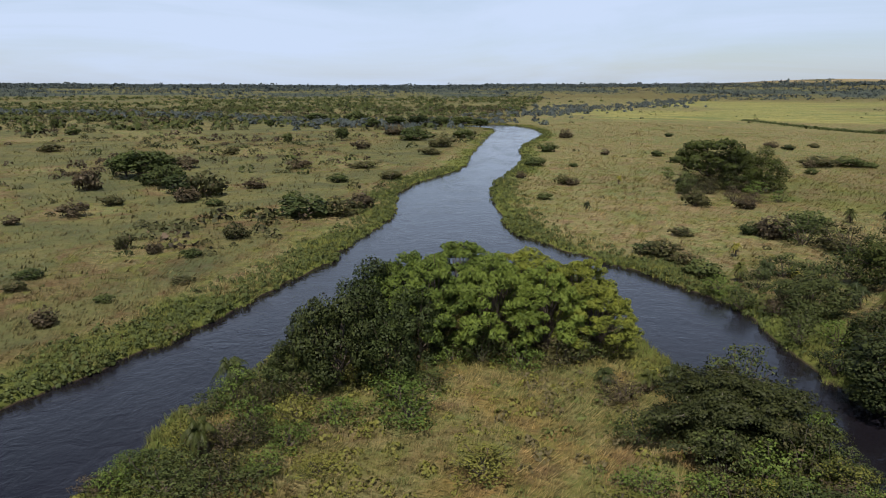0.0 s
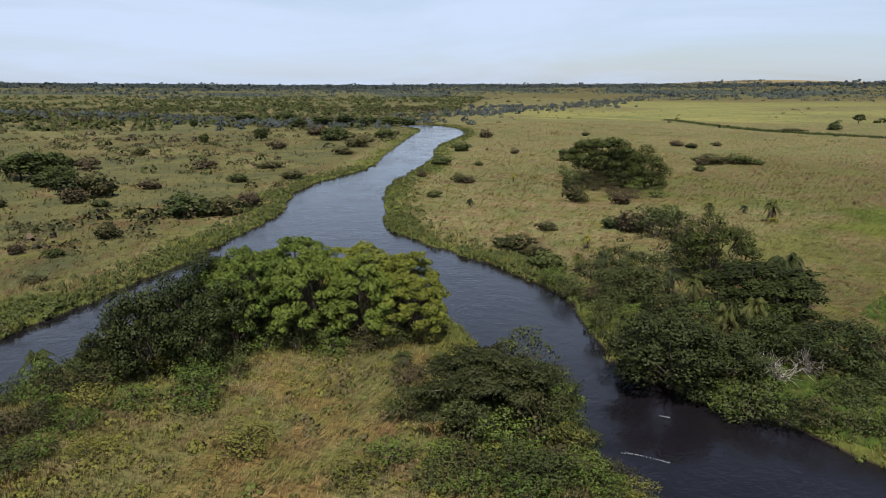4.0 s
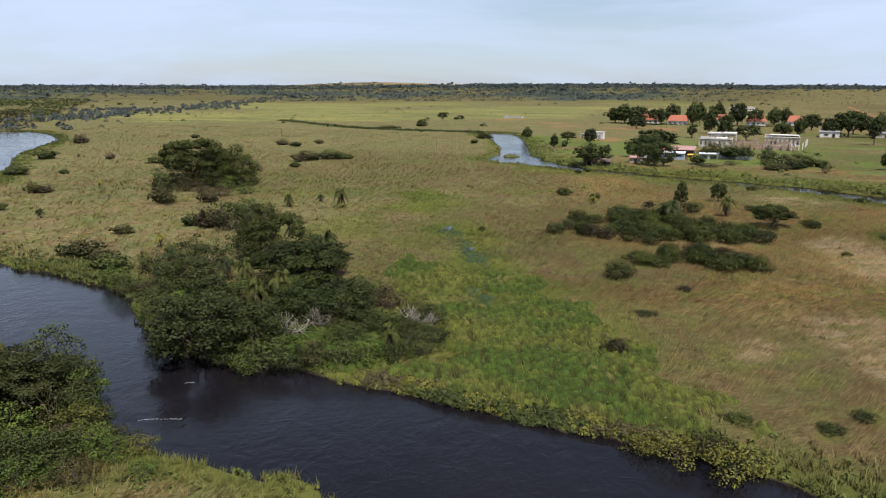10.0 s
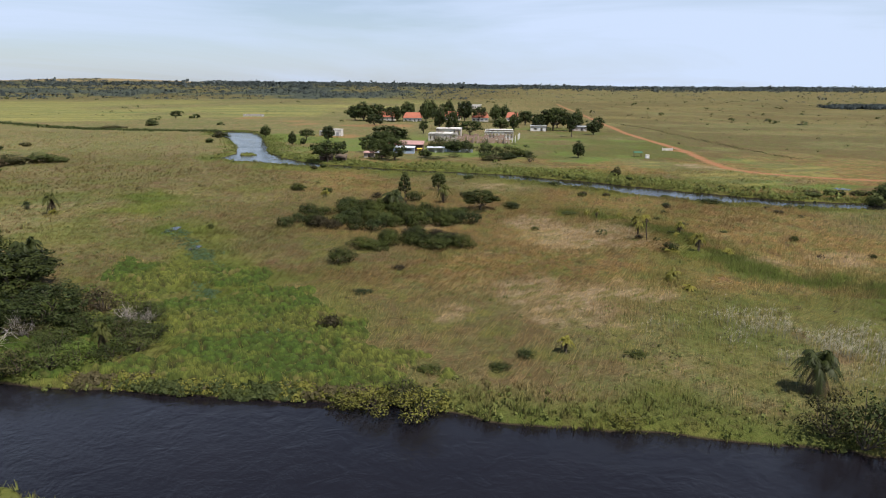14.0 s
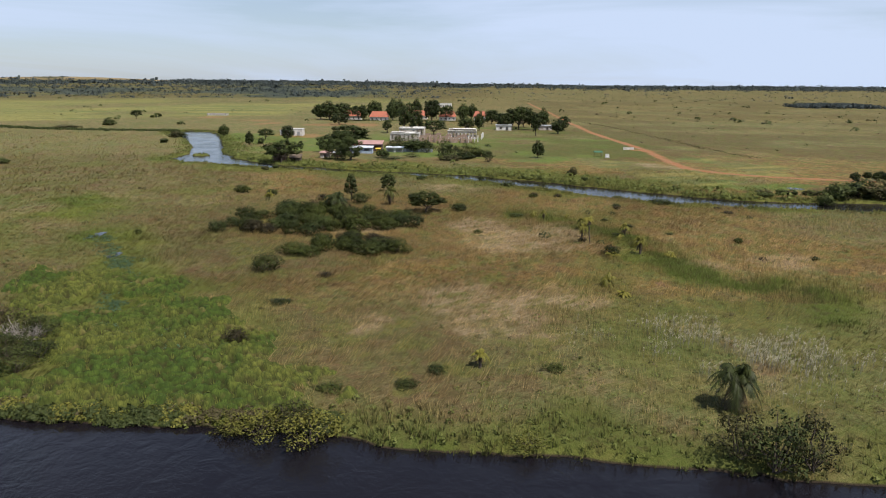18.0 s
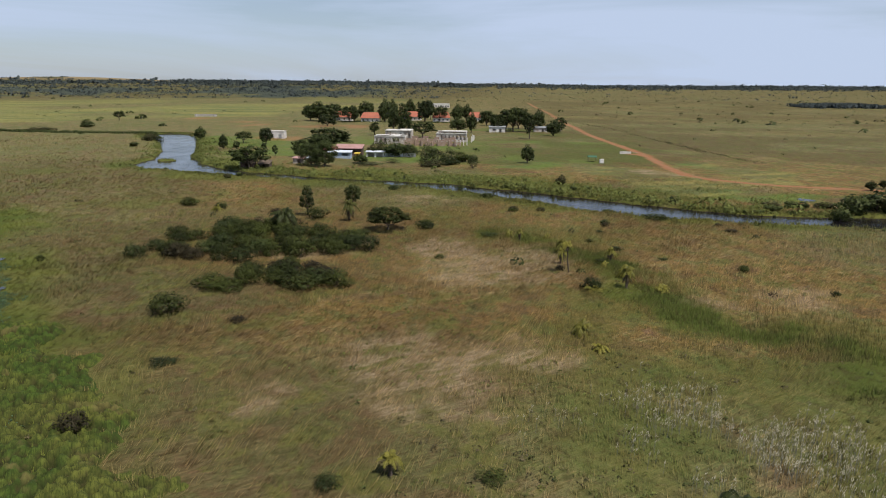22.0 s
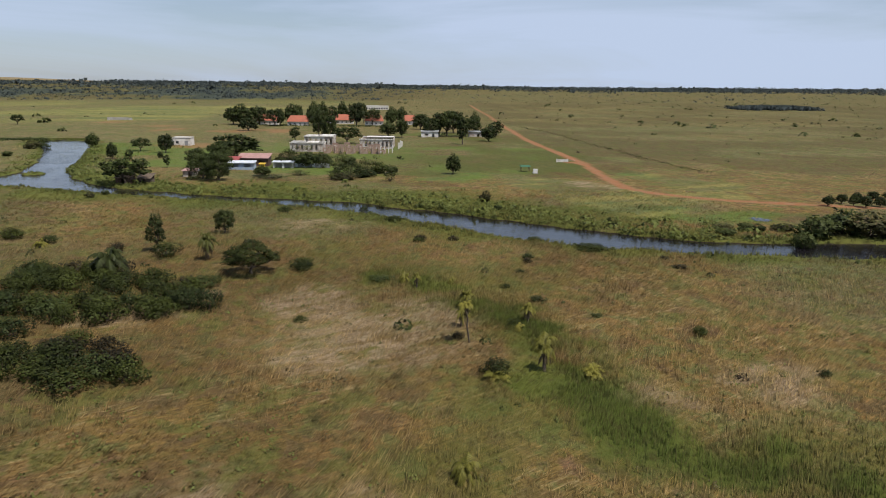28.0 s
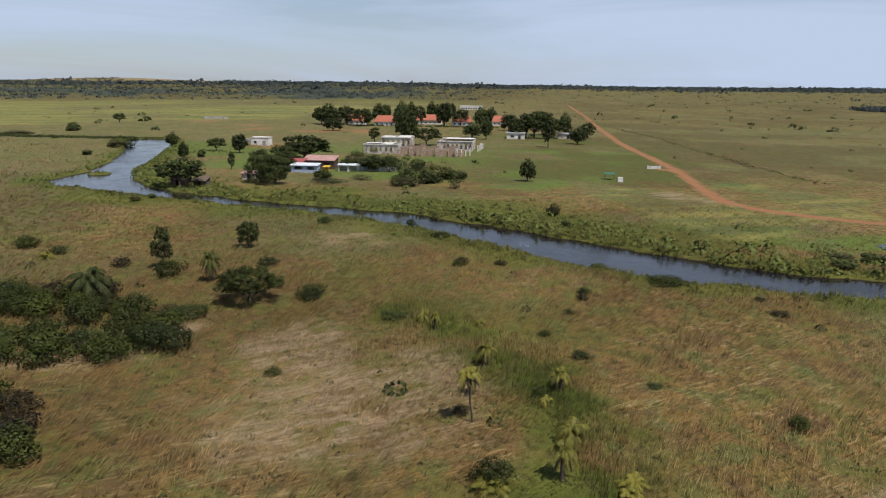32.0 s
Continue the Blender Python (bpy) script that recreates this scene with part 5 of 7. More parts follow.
def set_out(rows, patterns, own_w, own_h, group, labels=None, vary=0.0):
    """Copies of the patterns, taken in turn, at rows of x, y, width, height."""
    for i, (x, y, w, h) in enumerate(rows):
        w, h = w * (1 + rng.uniform(-vary, vary)), h * (1 + rng.uniform(-vary, vary))
        ob = put(patterns[i % len(patterns)], x, y, w / own_w, h / own_h)
        ob["group"] = group


def set_out_thicket(rows, group):
    """Rounded bushes grown together: several of unlike size for each row of x, y, width, height."""
    for x, y, w, h in rows:
        n = max(1, round((w / 4.4) ** 2))
        for k in range(n):
            a, q = 2 * math.pi * (k + rng.random()) / n, w * (0.36 * rng.uniform(0.6, 1.1) if n > 1 else 0.0)
            s = rng.uniform(0.85, 1.35)
            ob = put(thicket_pat[int(rng.choice(4, p=(0.35, 0.3, 0.2, 0.15)))], x + q * math.cos(a), y + q * math.sin(a), s * (1.0 if n > 1 else w / 4.6), min(h, 3.5) / 3.1 * rng.uniform(0.62, 1.05))
            ob["group"] = group


bush_pat = {}
for key, leaf, text in (("green", LEAF_GREEN, "rounded green savanna bush in the grass"), ("dark", LEAF_DARK, "dense dark green bush in the grass"),
                        ("olive", LEAF_OLIVE, "dull olive thorn bush with thin twigs"), ("brown", LEAF_BROWN, "half dry brownish bush with thin foliage"),
                        ("bright", LEAF_BRIGHT, "lush bright green riverside shrub"), ("yellow", LEAF_YELLOW, "low yellowish green shrub in tall grass")):
    bush_pat[key] = [plant("bush", text, "bush", bush_meshes(leaf, 5 + k, 7.0 if key in ("olive", "brown") else 9.5)) for k in range(2)]
shrub_pat = {}
for key, leaf, text in (("pale", LEAF_FRINGE, "pale grey-green flowering shrub"), ("green", LEAF_GREEN, "leafy green shrub beside the river"), ("bright", LEAF_BRIGHT, "lush bright green riverside shrub"), ("olive", LEAF_OLIVE, "straggly olive shrub with bare twigs"),
                        ("yellow", LEAF_YELLOW, "yellowish green flowering shrub in tall grass"), ("brown", LEAF_BROWN, "half dry brownish shrub"), ("dark", LEAF_DARK, "dense dark green riverside shrub")):
    shrub_pat[key] = [plant("shrub", text, "shrub", shrub_meshes(leaf)) for k in range(2)]
thicket_pat = [plant("bush", text, "bush", dome_meshes(leaf)) for leaf, text in ((LEAF_THICKET, "dense dark green rounded thicket bush"), (LEAF_THICKET, "dense dark green rounded thicket bush"), (LEAF_DARK, "rounded thicket bush with green sunlit top"), (LEAF_THICKET_BROWN, "dark brownish thicket bush"))]
tree_pat = {
    "flat": [plant("flat_topped_tree", "dark flat-topped acacia on the open plain", "tree", tree_meshes(LEAF_THICKET, "flat", density=3.0, size=0.34))],
    "round": [plant("tree", "dense dark green round-crowned tree", "tree", tree_meshes(LEAF_DARK, "round", density=0.8, size=0.58)) for _ in range(2)],
    "green": [plant("tree", "leafy green savanna tree", "tree", tree_meshes(LEAF_GREEN, "round", density=0.95)) for _ in range(2)],
    "low": [plant("riverside_tree", "broad green tree with its crown hanging to the ground", "tree", tree_meshes(LEAF_CANOPY, "low", density=3.4, size=0.25)) for _ in range(2)],
    "dark_low": [plant("riverside_tree", "dark broad-crowned tree above the river bank", "tree", tree_meshes(LEAF_DARK, "low", density=2.8, size=0.27)) for _ in range(2)],
    "village": [plant("tree", "dark shady village tree with a broad crown", "tree", tree_meshes(LEAF_DARK, k, density=0.5, size=0.72)) for k in ("round", "round", "tall", "flat")],
    "dome": [plant("tree", "dense blackish green round-crowned tree", "tree", tree_meshes(LEAF_THICKET, "low", density=4.6, size=0.22))],
    "tall": [plant("tree", "slender dark tree with an upright crown", "tree", tree_meshes(LEAF_DARK, "tall", density=1.3, size=0.45))],
}
palm_pat = [plant("palm", "wild date palm with arching green fronds", "palm", palm_meshes(1.5, 36, 2.0, LEAF_PALM_DARK, 8)), plant("palm", "wild date palm with hanging dead fronds", "palm", palm_meshes(1.8, 28, 1.9, None, 10)),
            plant("palm", "low yellowish palm clump in the grass", "palm", palm_meshes(0.6, 22, 1.7, LEAF_PALM_SUN)),
            plant("palm", "yellowish wild date palm on a short trunk", "palm", palm_meshes(1.7, 24, 1.6, LEAF_PALM_SUN, 8))]
bamboo_pat = [plant("bamboo_clump", "tall clump of arching green bamboo with plume-like foliage", "bamboo", bamboo_meshes(LEAF_BAMBOO)) for _ in range(2)]
bamboo_pat.append(plant("bamboo_clump", "arching bamboo clump with yellowish sunlit plumes", "bamboo", bamboo_meshes(LEAF_BAMBOO_SUN)))
dead_pat = [plant("dead_tree", "bleached leafless tree with tangled grey twigs", "dead tree", dead_tree_meshes())]
thorn_pat = [plant("thorn_tree", "wide thorn tree with thin olive foliage and grey branches", "tree", thorn_tree_meshes())]

B, T, S = bush_pat, tree_pat, shrub_pat
set_out(BUSH_LEFT, [B["olive"][0], B["brown"][1], B["green"][0], B["olive"][1], B["brown"][0], B["dark"][0]], 2.0, 1.5, "bushes on the far bank")
set_out(TREE_LEFT, [T["green"][0], T["round"][0], T["green"][1]], 9.0, 10.0, "trees on the far bank")
set_out(BUSH_RIGHT, [B["olive"][1], B["green"][0], B["brown"][1], B["dark"][1]], 2.0, 1.5, "bushes on the plain")
set_out(FLAT_TREE, [T["flat"][0], T["dome"][0], T["dome"][0]], 9.2, 8.4, "pair of flat-topped trees")
set_out(FLAT_SCRUB, [S["green"][0], S["olive"][1], S["brown"][0], S["bright"][0]], 4.6, 3.0, "shrubs under the flat-topped trees")
set_out(PALM_RIGHT, palm_pat, 3.8, 3.3, "palms on the plain")
set_out(BANK_TREE, [T["low"][0], T["dome"][0], T["low"][1], T["low"][0], T["flat"][0], T["dark_low"][0], T["flat"][0], T["low"][1], T["dark_low"][1]], 8.6, 8.4, "trees on the wooded bank")
set_out(BANK_BUSH, [S["green"][0], S["bright"][0], S["brown"][0], S["olive"][1], S["green"][1], S["bright"][1]], 4.6, 3.0, "shrubs on the wooded bank")
set_out(BANK_FILL, [S["green"][1], S["dark"][0], S["olive"][0], S["green"][0], S["bright"][0], S["dark"][1]], 4.2, 2.8, "shrubs on the wooded bank")
set_out(BANK_PALM, [palm_pat[1], palm_pat[1], palm_pat[0]], 2.9, 1.9, "palms on the wooded bank")
set_out(DEAD, dead_pat, 4.2, 3.0, "bleached trees on the wooded bank")
set_out(TONGUE_PALM, palm_pat[:2], 3.8, 3.3, "palms on the tongue of land")
set_out(TONGUE_TREE, [T["dark_low"][0], T["low"][1], T["dark_low"][1], T["low"][0]], 8.6, 8.4, "trees on the tongue of land")
set_out(THORN_TREE, thorn_pat, 12.5, 8.0, "trees on the tongue of land")
set_out(TONGUE_BUSH, [S["green"][0], S["bright"][1], S["olive"][0], S["bright"][0], S["yellow"][1], S["green"][1]], 3.7, 2.2, "shrubs on the tongue of land")
set_out(TONGUE_FILL, [S["green"][1], S["olive"][1], S["bright"][0], S["green"][0], S["yellow"][0], S["bright"][1], S["brown"][0]], 3.8, 2.4, "shrubs on the tongue of land")
set_out(TONGUE_EDGE, [S["bright"][0], S["green"][0], S["bright"][1], S["bright"][0], S["olive"][0]], 4.0, 2.6, "shrubs on the tongue of land")
G, Y = bamboo_pat[:2], bamboo_pat[2]
set_out(BAMBOO, [G[0], G[1], G[0], Y, G[1], G[0], Y, Y], 10.0, 9.0, "bamboo grove")
set_out_thicket(THICKET_NEAR, "thicket on the plain")
set_out_thicket([p for p in THICKET if min(math.hypot(p[0] - q[0], p[1] - q[1]) for q in THICKET_NEAR) > 4.5], "thicket on the plain")
set_out(BUSH_MID, [thicket_pat[0], thicket_pat[3], thicket_pat[2], thicket_pat[1]], 4.4, 2.8, "bushes on the middle plain")
set_out(TREE_MID, [T["tall"][0], T["green"][0], T["flat"][0]], 9.5, 9.4, "trees on the middle plain")
P0, P1, P2, P3 = palm_pat
set_out(PALM_MID, [P3, P0, P2, P2, P3, P3, P2, P1, P2, P2, P1, P0, P2, P3, P2, P3, P2, P2, P3, P2], 2.1, 1.6, "palms on the middle plain")
set_out(BANK_BUSH_MID, [S["yellow"][0], S["yellow"][1], S["olive"][1], S["green"][1], S["olive"][0]], 4.4, 2.9, "shrubs at the water's edge")
set_out(TREE_VILLAGE, [T["village"][0], T["village"][2], T["village"][1], T["village"][3], T["village"][0]], 10.0, 9.4, "village trees")
set_out(TREE_LODGE, [T["dark_low"][0], T["dark_low"][1], T["village"][3]], 8.6, 8.4, "trees round the lodge")
set_out(BUSH_LODGE, [S["dark"][0], S["green"][1], S["pale"][0], S["dark"][1], S["green"][0]], 4.4, 2.9, "shrubs round the lodge")
set_out(BUSH_FAR, [B["green"][1], B["dark"][0], B["olive"][1]], 2.0, 1.5, "bushes on the village bank")
set_out(PALM_FAR, palm_pat[:2], 3.8, 3.3, "palms on the village bank")
set_out(ORCHARD, T["village"][:2], 9.0, 9.4, "orchard trees in rows")
x, y, w, h = TALL_PALM[0]
tall_palm = plant("tall_palm", "tall thin palm with a small drooping crown", "palm", palm_meshes(4.6, 26, 1.6, LEAF_PALM_SUN, 8, 0.11))
tall_palm.matrix_basis = pose(x, y, ground_at(x, y), 0, 0, 90)
done(*sum(bush_pat.values(), []), *sum(shrub_pat.values(), []), *sum(tree_pat.values(), []), *palm_pat, *thicket_pat, *bamboo_pat, *dead_pat, *thorn_pat)


# ---- village ----
WHITE_WALL = plain_material("whitewash", (0.74, 0.72, 0.69), (0.50, 0.46, 0.42), 0.5, 0.85)
STAINED_WALL = plain_material("stained_plaster", (0.62, 0.58, 0.54), (0.27, 0.20, 0.16), 0.35, 0.9)
BRICK_WALL = plain_material("bare_brick", (0.30, 0.20, 0.15), (0.40, 0.31, 0.25), 0.4, 0.9)
RED_TILE = plain_material("red_roof", (0.42, 0.125, 0.07), (0.30, 0.10, 0.06), 0.4, 0.75)
RED_TIN = plain_material("red_tin", (0.38, 0.075, 0.07), (0.26, 0.07, 0.06), 0.6, 0.55)
PINK_TIN = plain_material("faded_tin", (0.48, 0.27, 0.25), (0.34, 0.20, 0.17), 0.6, 0.55)
WHITE_TIN = plain_material("white_tin", (0.72, 0.75, 0.80), (0.50, 0.54, 0.62), 0.5, 0.45)
GREY_TIN = plain_material("grey_tin", (0.34, 0.36, 0.38), (0.22, 0.22, 0.22), 0.5, 0.5)
DARK_WOOD = plain_material("dark_boards", (0.075, 0.045, 0.035), (0.13, 0.075, 0.055), 1.0, 0.85)
THATCH = plain_material("old_thatch", (0.16, 0.12, 0.085), (0.07, 0.05, 0.04), 1.2, 0.95)
GLASS_DARK = plain_material("window_glass", (0.02, 0.024, 0.03), (0.035, 0.04, 0.045), 1.0, 0.12)
BLUE_PAINT = plain_material("blue_paint", (0.25, 0.34, 0.50), (0.42, 0.46, 0.52), 0.6, 0.6)
YELLOW_PAINT = plain_material("yellow_paint", (0.62, 0.40, 0.03), (0.45, 0.30, 0.04), 0.8, 0.6)
GREEN_CLOTH = plain_material("green_sheet", (0.03, 0.10, 0.055), (0.05, 0.14, 0.08), 1.0, 0.7)
CONCRETE = plain_material("concrete", (0.46, 0.44, 0.42), (0.32, 0.29, 0.27), 0.4, 0.9)


def wall_run(length, height, openings=(), thick=0.3):
    """A wall along y with real openings (y0, y1, z0, z1), its outer face at x = 0."""
    bm, y = bmesh.new(), -length / 2
    for y0, y1, z0, z1 in sorted(openings):
        box(bm, 0, y, -0.3, thick, y0, height)
        if z0 > 0:
            box(bm, 0, y0, -0.3, thick, y1, z0)
        if z1 < height:
            box(bm, 0, y0, z1, thick, y1, height)
        y = y1
    box(bm, 0, y, -0.3, thick, length / 2, height)
    return bm


def placed(ob, m):
    ob.matrix_basis = m
    return ob


def bays(length, n, w, z0, z1):
    step = length / n
    return [(-length / 2 + step * (i + 0.5) - w / 2, -length / 2 + step * (i + 0.5) + w / 2, z0, z1) for i in range(n)]


def shell(root, wx, wy, h, wall, front, side=(), label=""):
    """Four walls of a building wx deep and wy long; the front looks to -x."""
    placed(part("wall", wall_run(wy, h, front), wall, root, label), pose(-wx / 2, 0, 0))
    placed(part("wall", wall_run(wy, h, front), wall, root, label), pose(wx / 2, 0, 0, 0, 0, 180))
    for g in (-1, 1):
        placed(part("wall", wall_run(wx - 0.61, h, side), wall, root, label), pose(0, g * wy / 2, 0, 0, 0, 90 if g < 0 else -90))


def glaze(root, wx, front, label="dark glass window"):
    for g in (-1, 1):
        for y0, y1, z0, z1 in front:
            bm = bmesh.new()
            box(bm, 0.12, y0, z0, 0.16, y1, z1)
            ob = part("window", bm, GLASS_DARK, root, label)
            placed(ob, pose(g * wx / 2, 0, 0, 0, 0, 0 if g < 0 else 180))
            bm = bmesh.new()
            box(bm, 0.05, (y0 + y1) / 2 - 0.04, z0, 0.11, (y0 + y1) / 2 + 0.04, z1)
            part("glazing_bar", bm, WHITE_WALL, ob)


def slope(bm, x0, z0, x1, z1, y0, y1, thick=0.12):
    """A sloping roof slab from the eave x0, z0 to the ridge x1, z1."""
    pts = [(x0, z0), (x1, z1), (x1, z1 + thick), (x0, z0 + thick)]
    a, b = [bm.verts.new((x, y0, z)) for x, z in pts], [bm.verts.new((x, y1, z)) for x, z in pts]
    bm.faces.new(a[::-1])
    bm.faces.new(b)
    for i in range(4):
        bm.faces.new((a[i], a[(i + 1) % 4], b[(i + 1) % 4], b[i]))


def gable_roof(root, wx, wy, h, rise, material, label="", over=0.6, hip=0.0):
    """Two slopes with the ridge along y; hip draws the ridge's ends in."""
    for g in (-1, 1):
        bm = bmesh.new()
        slope(bm, g * (wx / 2 + over), h - 0.05, 0, h + rise, -wy / 2 - over, wy / 2 + over)
        if hip:
            for v in bm.verts:
                if abs(v.co.x) < 0.01:
                    v.co.y *= 1 - hip
        part("roof_slope", bm, material, root, label)
    if hip:
        for g in (-1, 1):
            bm = bmesh.new()
            y, q = g * (wy / 2 + over), g * (wy / 2 + over) * (1 - hip)
            lo = [bm.verts.new((s * (wx / 2 + over), y, h - 0.05)) for s in (-1, 1)]
            hi = [bm.verts.new((s * (wx / 2 + over), y, h + 0.07)) for s in (-1, 1)]
            top, below = bm.verts.new((0, q, h + rise + 0.12)), bm.verts.new((0, q, h + rise))
            for f in ((*hi, top), (*lo, below), (lo[0], lo[1], hi[1], hi[0]), (lo[0], hi[0], top, below), (lo[1], hi[1], top, below)):
                bm.faces.new(f)
            part("roof_hip", bm, material, root, label)
    else:
        for g in (-1, 1):
            bm = bmesh.new()
            y = g * (wy / 2 - 0.15)
            tri = [bm.verts.new((s * (wx / 2 - 0.05), y, h - 0.02)) for s in (-1, 1)] + [bm.verts.new((0, y, h + rise - 0.02))]
            bm.faces.new(tri)
            ext = bmesh.ops.extrude_face_region(bm, geom=bm.faces[:])
            for v in ext["geom"]:
                if isinstance(v, bmesh.types.BMVert):
                    v.co.y -= g * 0.2
            part("gable", bm, WHITE_WALL, root)


def flat_roof(root, wx, wy, z, material, thick=0.22, over=0.25, label=""):
    bm = bmesh.new()
    box(bm, -wx / 2 - over, -wy / 2 - over, z + 0.004, wx / 2 + over, wy / 2 + over, z + thick)
    return part("roof", bm, material, root, label)


def stand(root, x, y, turn=0):
    root.matrix_basis = pose(x, y, ground_at(x, y), 0, 0, turn)


def red_house(x, y, wx, wy, h=3.3, rise=4.8, turn=0):
    root = tagged(new("house"), "white-walled house with a steep red tiled roof among trees", "house", "red-roofed village houses")
    front = bays(wy, max(3, int(wy / 3.5)), 1.2, 0.9, 2.2)
    shell(root, wx, wy, h, WHITE_WALL, front)
    glaze(root, wx, front)
    gable_roof(root, wx, wy, h, rise, RED_TILE, "red tiled", 0.7, 0.28)
    stand(root, x, y, turn)


for x, y, wx, wy in ((656, 71, 9, 17), (649, 45, 9, 16), (690, 15, 10, 22), (666, -16, 9, 15), (677, -46, 8, 11)):
    red_house(x, y, wx, wy)


def white_block():
    root = tagged(new("white_building"), "plain white flat-roofed building on bare red soil", "house")
    front = [(-3.2, -1.4, 0.0, 2.3), (1.6, 3.0, 0.9, 2.2)]
    shell(root, 6.0, 9.0, 3.9, WHITE_WALL, front)
    flat_roof(root, 6.0, 9.0, 3.9, WHITE_WALL)
    bm = bmesh.new()
    box(bm, 0.1, -3.2, 0.0, 0.16, -1.4, 2.28)
    placed(part("door", bm, GREY_TIN, root, "grey metal door"), pose(-3.0, 0, 0))
    bm = bmesh.new()
    box(bm, 0.1, 1.6, 0.9, 0.15, 3.0, 2.2)
    placed(part("window", bm, GLASS_DARK, root), pose(-3.0, 0, 0))
    stand(root, 433, 66.5)
    side = tagged(new("lean_to"), "low white lean-to with dark open front", "shed")
    shell(side, 4.0, 4.0, 2.6, WHITE_WALL, [(-1.4, 1.4, 0, 2.1)])
    flat_roof(side, 4.0, 4.0, 2.6, GREY_TIN)
    stand(side, 434, 74)


white_block()


def ruin():
    """Roofless whitewashed shells with broken slabs, and low bare brick walls between them."""
    root = tagged(new("ruined_building"), "long roofless whitewashed ruin with empty window openings", "ruin")

    def wing(x, y, wx, wy, h, n, sides):
        """Four walls round x, y with a row of openings high in the long ones, and a cornice."""
        row = bays(wy, n, wy / n * 0.48, 1.0, h - 0.9)
        for g in (-1, 1):
            placed(part("wall", wall_run(wy, h, row), STAINED_WALL, root, "stained whitewash"), pose(x + g * wx / 2, y, 0, 0, 0, 0 if g < 0 else 180))
            placed(part("wall", wall_run(wx - 0.61, h, bays(wx - 0.61, sides, 1.4, 0.9, h - 1.0)), STAINED_WALL, root, "stained whitewash"), pose(x, y + g * wy / 2, 0, 0, 0, 90 if g < 0 else -90))
            bm = bmesh.new()
            box(bm, x + g * wx / 2 - 0.32, y - wy / 2 - 0.15, h + 0.004, x + g * wx / 2 + 0.32, y + wy / 2 + 0.15, h + 0.4)
            part("cornice", bm, WHITE_WALL, root)

    def slab(x0, y0, x1, y1, z):
        bm = bmesh.new()
        box(bm, x0, y0, z, x1, y1, z + 0.22)
        part("roof_slab", bm, WHITE_WALL, root, "patched pale slab")

    wing(-14, 13.5, 9.0, 16.0, 4.0, 7, 2)
    slab(-18.2, 8.0, -9.8, 13.2, 4.42)
    slab(-15.0, 14.6, -9.8, 21.2, 4.42)
    wing(20, 12.5, 12.0, 15.0, 5.0, 6, 3)
    slab(14.2, 5.2, 25.8, 12.0, 5.42)
    slab(14.2, 13.2, 22.0, 19.8, 5.42)
    wing(16, -18.0, 22.0, 17.0, 4.4, 8, 7)
    slab(18.0, -26.2, 26.6, -12.0, 4.82)
    # bare brick cells in front of the court, broken to unlike heights
    heights = (2.6, 3.4, 2.9, 3.6, 2.4, 3.1, 2.0, 2.8, 3.3, 1.8)
    for i, h in enumerate(heights):
        y = 3.6 - i * 2.9
        placed(part("brick_wall", wall_run(2.85, h, [(-0.7, 0.7, 0.0 if i % 2 else 0.9, h - 0.5)]), BRICK_WALL, root, "bare broken brick"), pose(-25.0 + (i % 3) * 1.1, y, 0))
        placed(part("brick_wall", wall_run(9.0, h * 0.9), BRICK_WALL, root, "bare broken brick"), pose(-19.8, y - 1.45, 0, 0, 0, 90))
        placed(part("brick_wall", wall_run(2.85, h * 1.15, [(-0.8, 0.6, 0.8, h * 0.85)]), BRICK_WALL, root, "bare broken brick"), pose(-14.6 + 2.2 * (i % 2), y, 0))
    for i in range(9):  # leftover posts of a veranda
        bm = bmesh.new()
        box(bm, -0.22, -0.22, -0.3, 0.22, 0.22, 3.6 - 0.5 * (i % 3))
        placed(part("pillar", bm, WHITE_WALL, root), pose(-13.0 + 4.4 * i, -27.8 - 0.35 * i, 0) if i > 3 else pose(-24.0 + i * 2.5, -22.0 - 1.7 * i, 0))
    stand(root, 418, -16)


ruin()


def shed(name, label, x, y, wx, wy, h_front, h_back, wall, roof, openings=(), turn=0):
    """A lean-to: four walls and a single sloping sheet roof on rafters."""
    root = tagged(new(name), label, "shed", "riverside sheds")
    placed(part("wall", wall_run(wy, h_front, openings), wall, root), pose(-wx / 2, 0, 0))
    placed(part("wall", wall_run(wy, h_back), wall, root), pose(wx / 2, 0, 0, 0, 0, 180))
    for g in (-1, 1):
        placed(part("wall", wall_run(wx - 0.61, min(h_front, h_back)), wall, root), pose(0, g * wy / 2, 0, 0, 0, 90 if g < 0 else -90))
    bm = bmesh.new()
    slope(bm, -wx / 2 - 0.5, h_front + 0.06, wx / 2 + 0.4, h_back + 0.1, -wy / 2 - 0.4, wy / 2 + 0.4, 0.08)
    part("roof", bm, roof, root)
    for i in range(4):
        bm = bmesh.new()
        y0 = -wy / 2 + 0.2 + (wy - 0.5) * i / 3
        slope(bm, -wx / 2 - 0.3, h_front + 0.0, wx / 2, h_back + 0.02, y0, y0 + 0.1, 0.06)
        part("rafter", bm, DARK_WOOD, root)
    stand(root, x, y, turn)


